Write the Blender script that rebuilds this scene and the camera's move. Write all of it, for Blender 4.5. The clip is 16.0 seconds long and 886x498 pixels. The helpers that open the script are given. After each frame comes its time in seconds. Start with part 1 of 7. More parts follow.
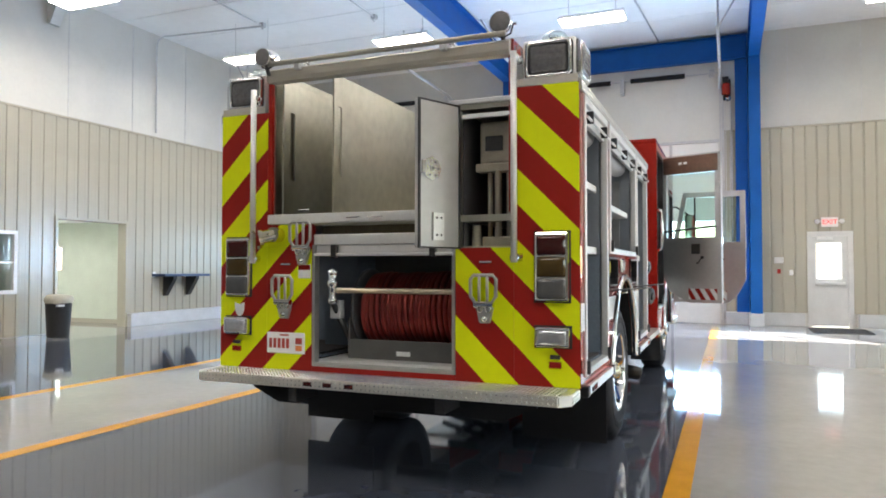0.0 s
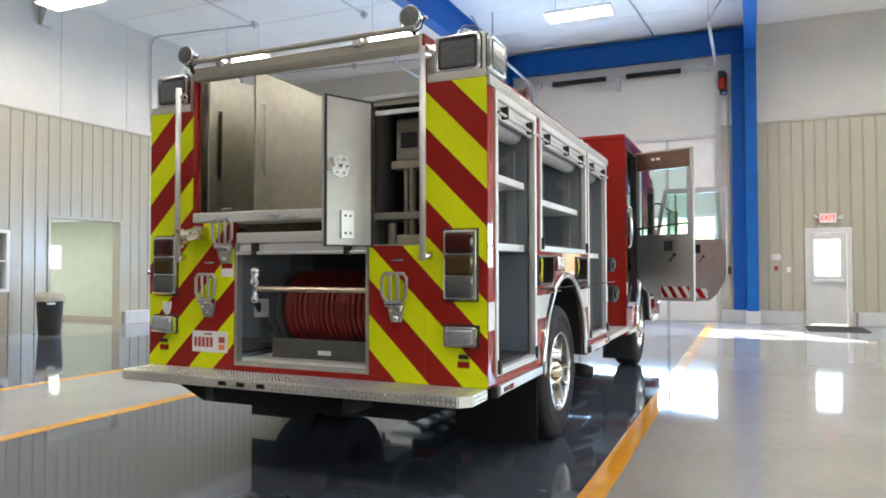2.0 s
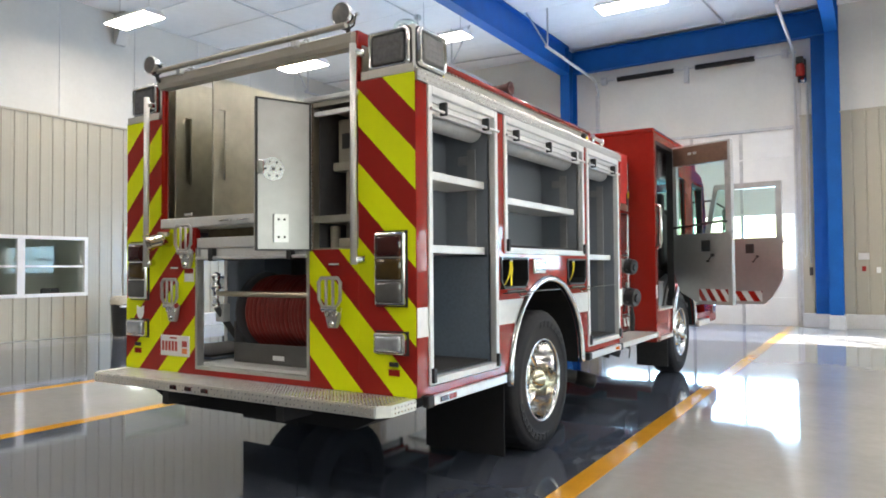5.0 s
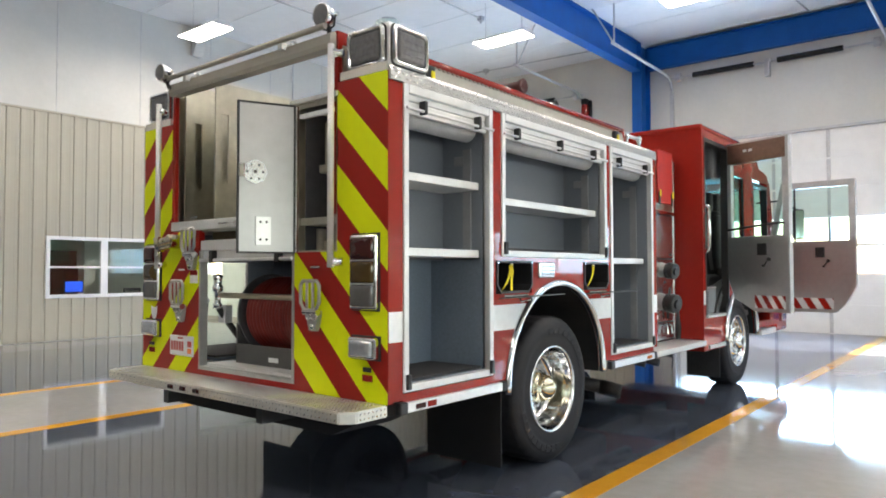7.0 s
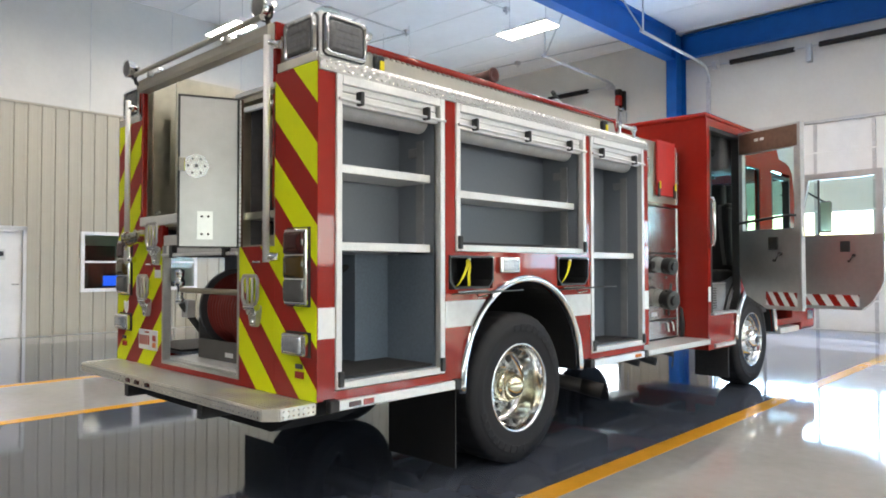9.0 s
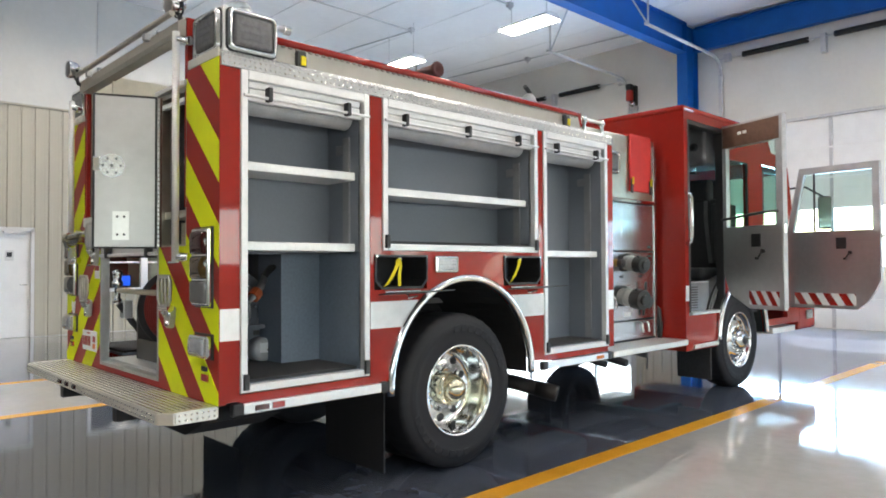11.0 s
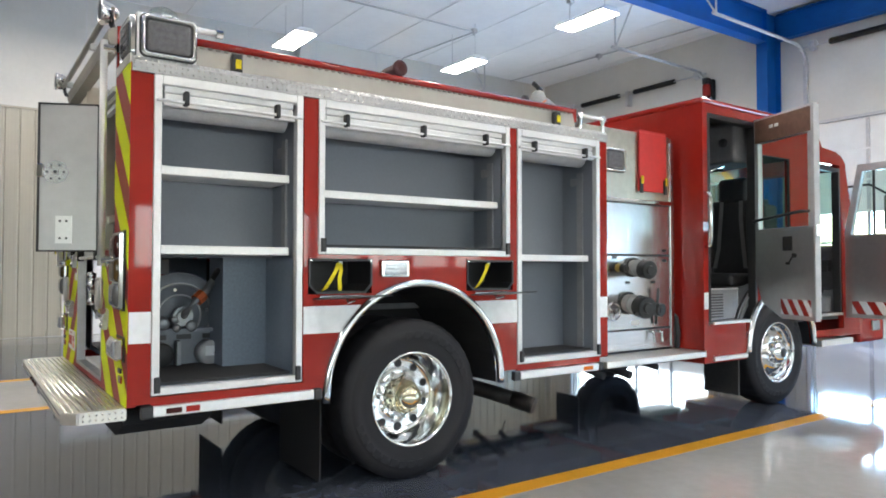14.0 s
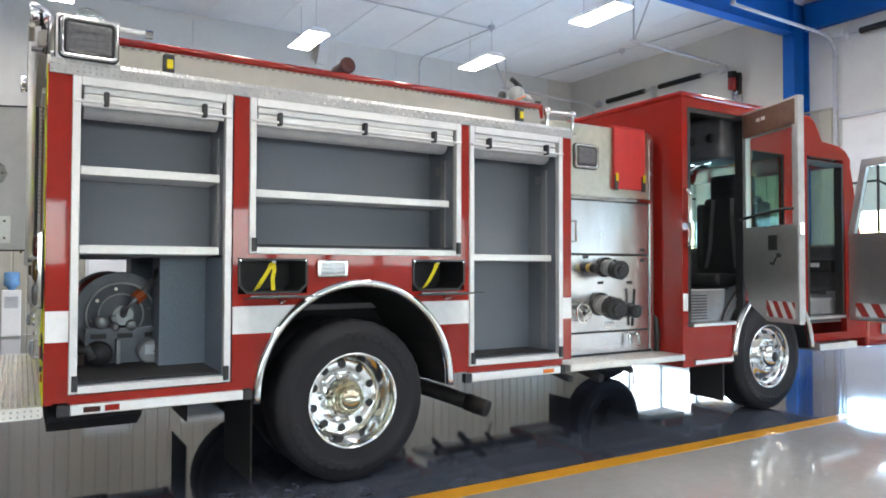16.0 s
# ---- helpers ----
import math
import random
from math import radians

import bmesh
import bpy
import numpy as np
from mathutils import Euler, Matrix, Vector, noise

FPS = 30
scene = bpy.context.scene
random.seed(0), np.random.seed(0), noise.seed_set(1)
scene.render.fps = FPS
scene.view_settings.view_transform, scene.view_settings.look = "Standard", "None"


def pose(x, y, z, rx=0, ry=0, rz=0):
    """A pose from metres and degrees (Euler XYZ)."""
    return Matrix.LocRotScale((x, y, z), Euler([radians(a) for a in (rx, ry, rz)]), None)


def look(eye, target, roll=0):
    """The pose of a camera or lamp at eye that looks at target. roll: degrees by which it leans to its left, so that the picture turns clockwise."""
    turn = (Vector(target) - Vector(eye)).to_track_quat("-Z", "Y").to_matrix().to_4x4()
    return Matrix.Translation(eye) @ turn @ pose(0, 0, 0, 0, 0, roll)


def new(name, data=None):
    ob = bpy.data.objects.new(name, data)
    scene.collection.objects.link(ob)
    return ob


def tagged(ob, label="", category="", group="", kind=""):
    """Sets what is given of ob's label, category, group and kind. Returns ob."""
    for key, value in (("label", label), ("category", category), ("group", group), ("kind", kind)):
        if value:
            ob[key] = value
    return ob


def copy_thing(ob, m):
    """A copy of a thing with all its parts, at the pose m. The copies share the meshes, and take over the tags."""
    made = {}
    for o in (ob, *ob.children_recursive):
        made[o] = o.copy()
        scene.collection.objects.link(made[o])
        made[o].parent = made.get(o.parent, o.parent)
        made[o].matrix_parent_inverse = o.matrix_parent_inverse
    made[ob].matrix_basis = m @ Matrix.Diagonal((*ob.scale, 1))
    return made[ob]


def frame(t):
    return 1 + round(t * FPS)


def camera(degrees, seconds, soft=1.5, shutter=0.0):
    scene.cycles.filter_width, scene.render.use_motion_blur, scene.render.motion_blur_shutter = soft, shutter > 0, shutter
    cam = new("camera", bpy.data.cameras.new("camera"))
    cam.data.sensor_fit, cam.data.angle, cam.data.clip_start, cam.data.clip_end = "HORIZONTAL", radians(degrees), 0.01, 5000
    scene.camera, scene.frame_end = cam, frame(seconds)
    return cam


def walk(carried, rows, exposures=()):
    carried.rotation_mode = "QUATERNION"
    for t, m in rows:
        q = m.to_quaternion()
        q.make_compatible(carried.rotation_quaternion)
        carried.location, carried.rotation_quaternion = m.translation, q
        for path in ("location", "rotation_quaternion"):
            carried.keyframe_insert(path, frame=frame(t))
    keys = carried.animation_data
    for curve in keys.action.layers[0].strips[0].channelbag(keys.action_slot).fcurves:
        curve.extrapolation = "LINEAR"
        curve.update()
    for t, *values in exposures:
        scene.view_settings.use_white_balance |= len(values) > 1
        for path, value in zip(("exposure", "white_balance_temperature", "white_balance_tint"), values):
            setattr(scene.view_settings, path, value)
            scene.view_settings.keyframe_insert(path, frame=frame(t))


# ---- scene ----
cam = camera(65.0, 16.0, 1.8)
ROWS = [
    (0.0, -0.041, 0.368, 1.335, 22.35, 1.60, -0.02),
    (0.5, 0.107, 0.435, 1.336, 22.51, 1.43, -0.10),
    (1.0, 0.250, 0.507, 1.338, 23.74, 1.32, -0.20),
    (1.5, 0.389, 0.584, 1.339, 24.76, 1.31, 0.05),
    (2.0, 0.523, 0.666, 1.340, 23.93, 1.39, 0.09),
    (2.5, 0.654, 0.752, 1.341, 23.22, 1.42, 0.42),
    (3.0, 0.781, 0.842, 1.342, 24.72, 1.52, 0.53),
    (3.5, 0.905, 0.936, 1.342, 26.43, 1.52, 0.67),
    (4.0, 1.025, 1.035, 1.343, 27.84, 1.53, 0.60),
    (4.5, 1.143, 1.137, 1.343, 29.48, 1.59, 0.61),
    (5.0, 1.257, 1.242, 1.344, 31.92, 1.61, 0.46),
    (7.5, 1.792, 1.819, 1.345, 40.44, 1.83, 0.05),
    (8.0, 1.892, 1.943, 1.345, 41.35, 1.69, -0.01),
    (10.5, 2.364, 2.601, 1.347, 46.48, 1.35, 0.27),
    (11.0, 2.453, 2.739, 1.348, 46.54, 1.36, 0.28),
    (11.5, 2.541, 2.879, 1.349, 47.55, 1.49, 0.12),
    (12.0, 2.626, 3.020, 1.350, 49.02, 1.70, 0.19),
    (12.5, 2.710, 3.164, 1.351, 51.39, 1.65, 0.31),
    (13.0, 2.792, 3.309, 1.352, 53.25, 1.53, 0.38),
    (13.5, 2.872, 3.456, 1.354, 54.27, 1.54, 0.32),
    (14.0, 2.950, 3.604, 1.356, 55.08, 1.61, -0.03),
    (14.5, 3.027, 3.753, 1.358, 55.43, 1.60, -0.14),
    (15.0, 3.101, 3.903, 1.361, 56.71, 1.64, -0.12),
    (15.5, 3.173, 4.055, 1.364, 57.94, 1.50, -0.04),
    (16.0, 3.243, 4.208, 1.368, 58.80, 1.46, -0.16),
]
walk(cam, [(t, pose(x, y, z, 90 + pitch, roll, yaw)) for t, x, y, z, yaw, pitch, roll in ROWS],
     ((0.0, 3.13, 6520, 13), (3.0, 3.12, 6540, 13), (5.0, 3.10, 6580, 13), (8.0, 3.09, 6580, 13), (11.0, 3.08, 6450, 13), (13.0, 3.07, 6320, 13), (16.0, 3.08, 6200, 14)))

# ---- world, sun, exposure ----
SUN_WAY = Vector((1.16, -1.6, -1.0)).normalized()
world = bpy.data.worlds.new("sky")
scene.world = world
world.use_nodes = True
wn = world.node_tree.nodes
sky = wn.new("ShaderNodeTexSky")
sky.sky_type, sky.sun_disc = "NISHITA", False
sky.sun_elevation = math.asin(-SUN_WAY.z)
sky.sun_rotation = math.atan2(-SUN_WAY.x, -SUN_WAY.y)
wn["Background"].inputs["Strength"].default_value = 0.08
world.node_tree.links.new(sky.outputs[0], wn["Background"].inputs["Color"])
sun_data = bpy.data.lights.new("sun", "SUN")
sun_data.energy, sun_data.angle, sun_data.color = 5.0, radians(0.5), (1.0, 0.98, 0.95)
sun = new("sun", sun_data)
# skylight in the rows of bay door windows; the last door is out of view
for nm, cx, watts in (("window_light_a", -2.43, 115), ("window_light_b", -9.43, 18), ("window_light_d", 6.42, 22)):
    wl = bpy.data.lights.new(nm, "AREA")
    wl.shape, wl.size, wl.size_y, wl.energy, wl.color = "RECTANGLE", 4.3, 1.2, watts, (0.38, 0.65, 1.0)
    new(nm, wl).matrix_world = look((cx, 18.72, 1.9), (cx, 10.0, 1.9))
# skylight in the long row of windows of the east wall
wl = bpy.data.lights.new("window_light_c", "AREA")
wl.shape, wl.size, wl.size_y, wl.energy, wl.color = "RECTANGLE", 20.3, 1.2, 56, (0.96, 0.98, 1.0)
new("window_light_c", wl).matrix_world = look((9.24, 4.3, 1.95), (0.0, 4.3, 1.95))
sun.matrix_world = Matrix.Translation((-10, 30, 20)) @ SUN_WAY.to_track_quat("-Z", "Y").to_matrix().to_4x4()


# ---- materials ----
def mat(name, color, rough=0.5, metal=0.0, vary=0.08, scale=6.0, bump=0.0, bump_scale=60.0, coat=0.0, stretch=(1, 1, 1), spread=0.0, second=None, rough_vary=0.1):
    m = bpy.data.materials.new(name)
    m.use_nodes = True
    nt = m.node_tree
    n, l = nt.nodes, nt.links
    p = n["Principled BSDF"]
    co = n.new("ShaderNodeTexCoord")
    mp = n.new("ShaderNodeMapping")
    mp.inputs["Scale"].default_value = stretch
    l.new(co.outputs["Object"], mp.inputs["Vector"])
    big = n.new("ShaderNodeTexNoise")
    big.inputs["Scale"].default_value, big.inputs["Detail"].default_value = scale, 6
    l.new(mp.outputs[0], big.inputs["Vector"])
    fine = n.new("ShaderNodeTexNoise")
    fine.inputs["Scale"].default_value, fine.inputs["Detail"].default_value = scale * 9, 4
    l.new(mp.outputs[0], fine.inputs["Vector"])
    mixed = n.new("ShaderNodeMath")
    mixed.operation = "MULTIPLY_ADD"
    mixed.inputs[1].default_value = 0.35
    l.new(fine.outputs["Fac"], mixed.inputs[0])
    half = n.new("ShaderNodeMath")
    half.operation = "MULTIPLY"
    half.inputs[1].default_value = 0.65
    l.new(big.outputs["Fac"], half.inputs[0])
    l.new(half.outputs[0], mixed.inputs[2])
    ramp = n.new("ShaderNodeMixRGB")
    dark = second if second else tuple(c * (1 - vary * 2) for c in color)
    ramp.inputs[1].default_value = (*dark, 1)
    ramp.inputs[2].default_value = (*(min(1, c * (1 + vary)) for c in color), 1)
    edge = n.new("ShaderNodeMapRange")
    edge.inputs[1].default_value, edge.inputs[2].default_value = 0.3, 0.62
    l.new(mixed.outputs[0], edge.inputs[0])
    l.new(edge.outputs[0], ramp.inputs[0])
    out = ramp.outputs[0]
    if spread:
        info = n.new("ShaderNodeObjectInfo")
        hv = n.new("ShaderNodeHueSaturation")
        mr = n.new("ShaderNodeMapRange")
        mr.inputs[3].default_value, mr.inputs[4].default_value = 1 - spread, 1 + spread
        l.new(info.outputs["Random"], mr.inputs[0])
        l.new(mr.outputs[0], hv.inputs["Value"])
        l.new(out, hv.inputs["Color"])
        out = hv.outputs[0]
    l.new(out, p.inputs["Base Color"])
    rr = n.new("ShaderNodeMapRange")
    rr.inputs[3].default_value, rr.inputs[4].default_value = max(0.02, rough - rough_vary * rough), min(1, rough + rough_vary * rough * 2)
    l.new(mixed.outputs[0], rr.inputs[0])
    l.new(rr.outputs[0], p.inputs["Roughness"])
    p.inputs["Metallic"].default_value = metal
    p.inputs["Coat Weight"].default_value = coat
    p.inputs["Coat Roughness"].default_value = 0.04
    if coat >= 1:
        p.inputs["Specular IOR Level"].default_value = 0.0
    if bump:
        bt = n.new("ShaderNodeTexNoise")
        bt.inputs["Scale"].default_value = bump_scale
        l.new(mp.outputs[0], bt.inputs["Vector"])
        b = n.new("ShaderNodeBump")
        b.inputs["Strength"].default_value, b.inputs["Distance"].default_value = bump, 0.004
        l.new(bt.outputs["Fac"], b.inputs["Height"])
        l.new(b.outputs[0], p.inputs["Normal"])
        l.new(b.outputs[0], p.inputs["Coat Normal"])
    return m


def glass_mat(name, color=(0.9, 0.95, 0.93), rough=0.0):
    m = bpy.data.materials.new(name)
    m.use_nodes = True
    nt = m.node_tree
    n, l = nt.nodes, nt.links
    n.remove(n["Principled BSDF"])
    tr = n.new("ShaderNodeBsdfTransparent")
    tr.inputs["Color"].default_value = (*color, 1)
    gl = n.new("ShaderNodeBsdfGlossy")
    gl.inputs["Roughness"].default_value = rough
    mix = n.new("ShaderNodeMixShader")
    # gloss rises towards grazing, alike on either side of the sheet
    fr = n.new("ShaderNodeLayerWeight")
    fr.inputs["Blend"].default_value = 0.5
    power = n.new("ShaderNodeMath")
    power.operation, power.inputs[1].default_value = "POWER", 5.0
    l.new(fr.outputs["Facing"], power.inputs[0])
    gloss = n.new("ShaderNodeMath")
    gloss.operation, gloss.inputs[1].default_value, gloss.inputs[2].default_value = "MULTIPLY_ADD", 0.9, 0.045
    l.new(power.outputs[0], gloss.inputs[0])
    l.new(gloss.outputs[0], mix.inputs[0])
    l.new(tr.outputs[0], mix.inputs[1])
    l.new(gl.outputs[0], mix.inputs[2])
    l.new(mix.outputs[0], n["Material Output"].inputs["Surface"])
    return m


def glow_mat(name, color, strength):
    m = bpy.data.materials.new(name)
    m.use_nodes = True
    p = m.node_tree.nodes["Principled BSDF"]
    p.inputs["Base Color"].default_value = (*color, 1)
    p.inputs["Emission Color"].default_value = (*color, 1)
    p.inputs["Emission Strength"].default_value = strength
    return m


RED = mat("red_paint", (0.295, 0.018, 0.012), 0.42, 0, 0.05, 2.0, coat=1.0)
RED_DARK = mat("red_reflective_film", (0.30, 0.014, 0.010), 0.38, 0, 0.025, 20.0)
LIME = mat("lime_reflective_film", (0.72, 0.81, 0.002), 0.5, 0, 0.015, 20.0)
WHITE_FILM = mat("white_reflective_film", (0.82, 0.84, 0.85), 0.35, 0, 0.04, 20.0)
TRIM = mat("satin_aluminium_trim", (0.80, 0.80, 0.79), 0.34, 0.75, 0.05, 5.0)
SHELF = mat("shelf_aluminium", (0.74, 0.74, 0.73), 0.42, 0.5, 0.05, 5.0)
STEEL = mat("brushed_stainless_steel", (0.53, 0.515, 0.44), 0.32, 1.0, 0.12, 1.6, bump=0.03, bump_scale=14)
STEEL_PANEL = mat("brushed_pump_panel_steel", (0.60, 0.60, 0.61), 0.25, 1.0, 0.07, 3.0, bump=0.04, bump_scale=30, stretch=(1, 4, 1))
DOOR_STEEL = mat("door_inner_sheet", (0.52, 0.52, 0.52), 0.36, 0.85, 0.06, 2.0, bump=0.03, bump_scale=12)
LOCKER_STEEL = mat("pale_satin_sheet", (0.54, 0.54, 0.54), 0.34, 0.5, 0.05, 2.0, bump=0.03, bump_scale=12)
CHROME = mat("polished_chrome", (0.76, 0.76, 0.755), 0.09, 1.0, 0.03, 5.0)
# rear hub chrome, the warm lamps' reflection put into its colour as yellow
HUB_CHROME = mat("lamp_tinted_hub_chrome", (0.68, 0.62, 0.46), 0.12, 1.0, 0.05, 8.0)
TREAD_MARK = mat("bright_tread_marks", (0.82, 0.81, 0.77), 0.2, 1.0, 0.05, 8.0)
TREAD = mat("aluminium_tread_plate", (0.76, 0.735, 0.67), 0.32, 0.8, 0.06, 4.0)
TREAD_SIDE = mat("satin_tread_plate", (0.43, 0.43, 0.42), 0.42, 0.6, 0.06, 6.0)
GREY_IN = mat("grey_speckled_liner", (0.165, 0.186, 0.218), 0.5, 0, 0.03, 60.0, bump=0.08, bump_scale=300)
RUBBER = mat("tyre_rubber", (0.0085, 0.0085, 0.011), 0.68, 0, 0.2, 8.0, bump=0.2, bump_scale=120)
BLACK = mat("black_plastic", (0.022, 0.022, 0.023), 0.45, 0, 0.15, 30.0)
MATTE_BLACK = mat("black_rubber_mat", (0.03, 0.03, 0.031), 0.75, 0, 0.2, 60.0, bump=0.3, bump_scale=200)
CHASSIS = mat("black_chassis_paint", (0.022, 0.022, 0.024), 0.5, 0, 0.2, 10.0)
HOSE_RED = mat("red_booster_hose", (0.21, 0.017, 0.011), 0.5, 0, 0.12, 20.0)
GREY_METAL = mat("grey_painted_metal", (0.46, 0.47, 0.48), 0.4, 0.2, 0.08, 10.0)
BROWN_EDGE = mat("brown_hinge_edge", (0.16, 0.09, 0.06), 0.55, 0.2, 0.15, 20.0)
STRAP = mat("yellow_webbing", (0.75, 0.62, 0.01), 0.7, 0, 0.08, 60.0)
RED_COVER = mat("red_vinyl_cover", (0.50, 0.025, 0.020), 0.6, 0, 0.06, 14.0, bump=0.2, bump_scale=30)
LENS_RED = mat("red_lens", (0.045, 0.008, 0.007), 0.10, 0, 0.08, 8.0, coat=1.0)
LENS_AMBER = mat("amber_lens", (0.06, 0.036, 0.009), 0.10, 0, 0.08, 8.0, coat=1.0)
LENS_GREY = mat("smoked_lens", (0.09, 0.09, 0.09), 0.10, 0, 0.08, 8.0, coat=1.0)
LENS_SMOKE = mat("pale_smoked_lens", (0.15, 0.15, 0.155), 0.14, 0.1, 0.12, 40.0)
SPOT_LENS = mat("dull_grey_lens", (0.13, 0.13, 0.13), 0.35, 0, 0.1, 40.0)
LENS_CELL = mat("pale_lamp_cell", (0.19, 0.19, 0.205), 0.2, 0.3, 0.1, 40.0)
LENS_CLEAR = mat("clear_lens", (0.45, 0.47, 0.50), 0.14, 0.6, 0.1, 30.0, coat=0.6)
CAST = mat("cast_aluminium", (0.50, 0.50, 0.49), 0.38, 0.8, 0.08, 12.0)
GLASS = glass_mat("clear_glass")
TINT = glass_mat("green_tinted_glass", (0.70, 0.86, 0.80))
SEAT = mat("dark_seat_vinyl", (0.022, 0.022, 0.024), 0.6, 0, 0.15, 20.0, bump=0.2, bump_scale=80)
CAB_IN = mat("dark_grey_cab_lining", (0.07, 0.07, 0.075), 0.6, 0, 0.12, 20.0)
CONSOLE = mat("grey_console_plastic", (0.13, 0.13, 0.135), 0.5, 0, 0.1, 15.0)
CAB_GREY = mat("grey_cab_sheet", (0.34, 0.35, 0.36), 0.42, 0.4, 0.08, 10.0)

FLOOR_LIGHT = mat("light_grey_epoxy", (0.355, 0.348, 0.332), 0.30, 0, 0.06, 1.2, bump=0.05, bump_scale=9, coat=1.0)
FLOOR_DARK = mat("dark_grey_epoxy", (0.070, 0.081, 0.108), 0.30, 0, 0.10, 1.0, bump=0.05, bump_scale=9, coat=1.0)
LINE = mat("orange_floor_paint", (0.72, 0.34, 0.03), 0.4, 0, 0.06, 6.0, bump=0.05, bump_scale=9, coat=1.0)
BEIGE = mat("beige_steel_siding", (0.43, 0.402, 0.325), 0.24, 0, 0.02, 1.0, spread=0.012)
WHITE_WALL = mat("white_wall_liner", (0.61, 0.60, 0.56), 0.55, 0, 0.03, 1.5, bump=0.08, bump_scale=3)
CEIL = mat("white_ceiling_liner", (0.86, 0.86, 0.86), 0.5, 0, 0.03, 0.8, bump=0.08, bump_scale=3)
BLUE = mat("blue_steel_paint", (0.002, 0.092, 0.36), 0.5, 0, 0.08, 3.0)
CONCRETE = mat("painted_concrete_kerb", (0.55, 0.56, 0.57), 0.4, 0, 0.06, 3.0)
WHITE_PAINT = mat("white_gloss_paint", (0.78, 0.78, 0.77), 0.35, 0, 0.03, 4.0)
DOOR_PAINT = mat("grey_white_door_paint", (0.62, 0.62, 0.61), 0.35, 0, 0.04, 4.0)
PALE_GREEN = mat("pale_green_office_wall", (0.60, 0.65, 0.56), 0.6, 0, 0.03, 3.0)
PIPE = mat("galvanised_pipe", (0.52, 0.52, 0.53), 0.5, 0.35, 0.08, 10.0)
SPRING = mat("black_oiled_spring", (0.02, 0.02, 0.02), 0.4, 0.6, 0.2, 30.0)
DARK_BLUE = mat("dark_blue_paint", (0.05, 0.08, 0.16), 0.45, 0, 0.1, 10.0)
BLUE_BOTTLE = mat("blue_plastic", (0.15, 0.32, 0.60), 0.2, 0, 0.1, 10.0)
LAMP = glow_mat("lamp_diffuser", (1.0, 0.92, 0.79), 6.1)
for floor_mat in (FLOOR_LIGHT, FLOOR_DARK, LINE):
    p = floor_mat.node_tree.nodes["Principled BSDF"]
    p.inputs["Coat Roughness"].default_value, p.inputs["Coat IOR"].default_value = 0.055, 1.5
for film in (LIME, RED_DARK, BLUE):
    film.node_tree.nodes["Principled BSDF"].inputs["Specular IOR Level"].default_value = 0.25
UNDERCOAT = mat("matt_black_undercoat", (0.009, 0.009, 0.010), 0.9, 0, 0.2, 20.0)
UPRIGHT = mat("dull_grey_channel", (0.25, 0.26, 0.27), 0.5, 0.2, 0.08, 12.0)


# ---- mesh helpers ----
def box(bm, x0, y0, z0, x1, y1, z1, bevel=0.0, seg=2):
    m = Matrix.LocRotScale(((x0 + x1) / 2, (y0 + y1) / 2, (z0 + z1) / 2), None, (abs(x1 - x0), abs(y1 - y0), abs(z1 - z0)))
    vs = bmesh.ops.create_cube(bm, size=1, matrix=m)["verts"]
    if bevel:
        es = list({e for v in vs for e in v.link_edges})
        bmesh.ops.bevel(bm, geom=es, offset=bevel, segments=seg, affect="EDGES", profile=0.5)
    return bm


def rod(bm, p0, p1, r, n=16, r2=None):
    p0, p1 = Vector(p0), Vector(p1)
    d = p1 - p0
    m = Matrix.Translation((p0 + p1) / 2) @ d.to_track_quat("Z", "Y").to_matrix().to_4x4()
    bmesh.ops.create_cone(bm, cap_ends=True, segments=n, radius1=r, radius2=r if r2 is None else r2, depth=d.length, matrix=m)
    return bm


def tube(bm, points, r, n=10, closed=False):
    """A round bar along points."""
    pts = [Vector(p) for p in points]
    rings, count = [], len(pts)
    up = Vector((0.123, 0.456, 0.881)).normalized()
    for i, p in enumerate(pts):
        a = pts[i - 1] if (i or closed) else p
        b = pts[(i + 1) % count] if (i < count - 1 or closed) else p
        d = (b - a).normalized()
        s = d.cross(up).normalized()
        u = s.cross(d)
        rings.append([bm.verts.new(p + r * (math.cos(2 * math.pi * k / n) * s + math.sin(2 * math.pi * k / n) * u)) for k in range(n)])
    for i in range(count if closed else count - 1):
        A, Bq = rings[i], rings[(i + 1) % count]
        for k in range(n):
            f = bm.faces.new((A[k], A[(k + 1) % n], Bq[(k + 1) % n], Bq[k]))
            f.smooth = True
    if not closed:
        bm.faces.new(rings[0][::-1])
        bm.faces.new(rings[-1])
    return bm


def lathe(bm, profile, centre, axis="x", n=40, sign=1):
    """Turns (along, radius) pairs about an axis through centre."""
    c = Vector(centre)
    rings = []
    for a, r in profile:
        ring = []
        for k in range(n):
            t = 2 * math.pi * k / n
            q = {"x": (sign * a, r * math.cos(t), r * math.sin(t)), "y": (r * math.cos(t), sign * a, r * math.sin(t)), "z": (r * math.cos(t), r * math.sin(t), sign * a)}[axis]
            ring.append(bm.verts.new(c + Vector(q)))
        rings.append(ring)
    for A, Bq in zip(rings, rings[1:]):
        for k in range(n):
            f = bm.faces.new((A[k], A[(k + 1) % n], Bq[(k + 1) % n], Bq[k]))
            f.smooth = True
    return bm


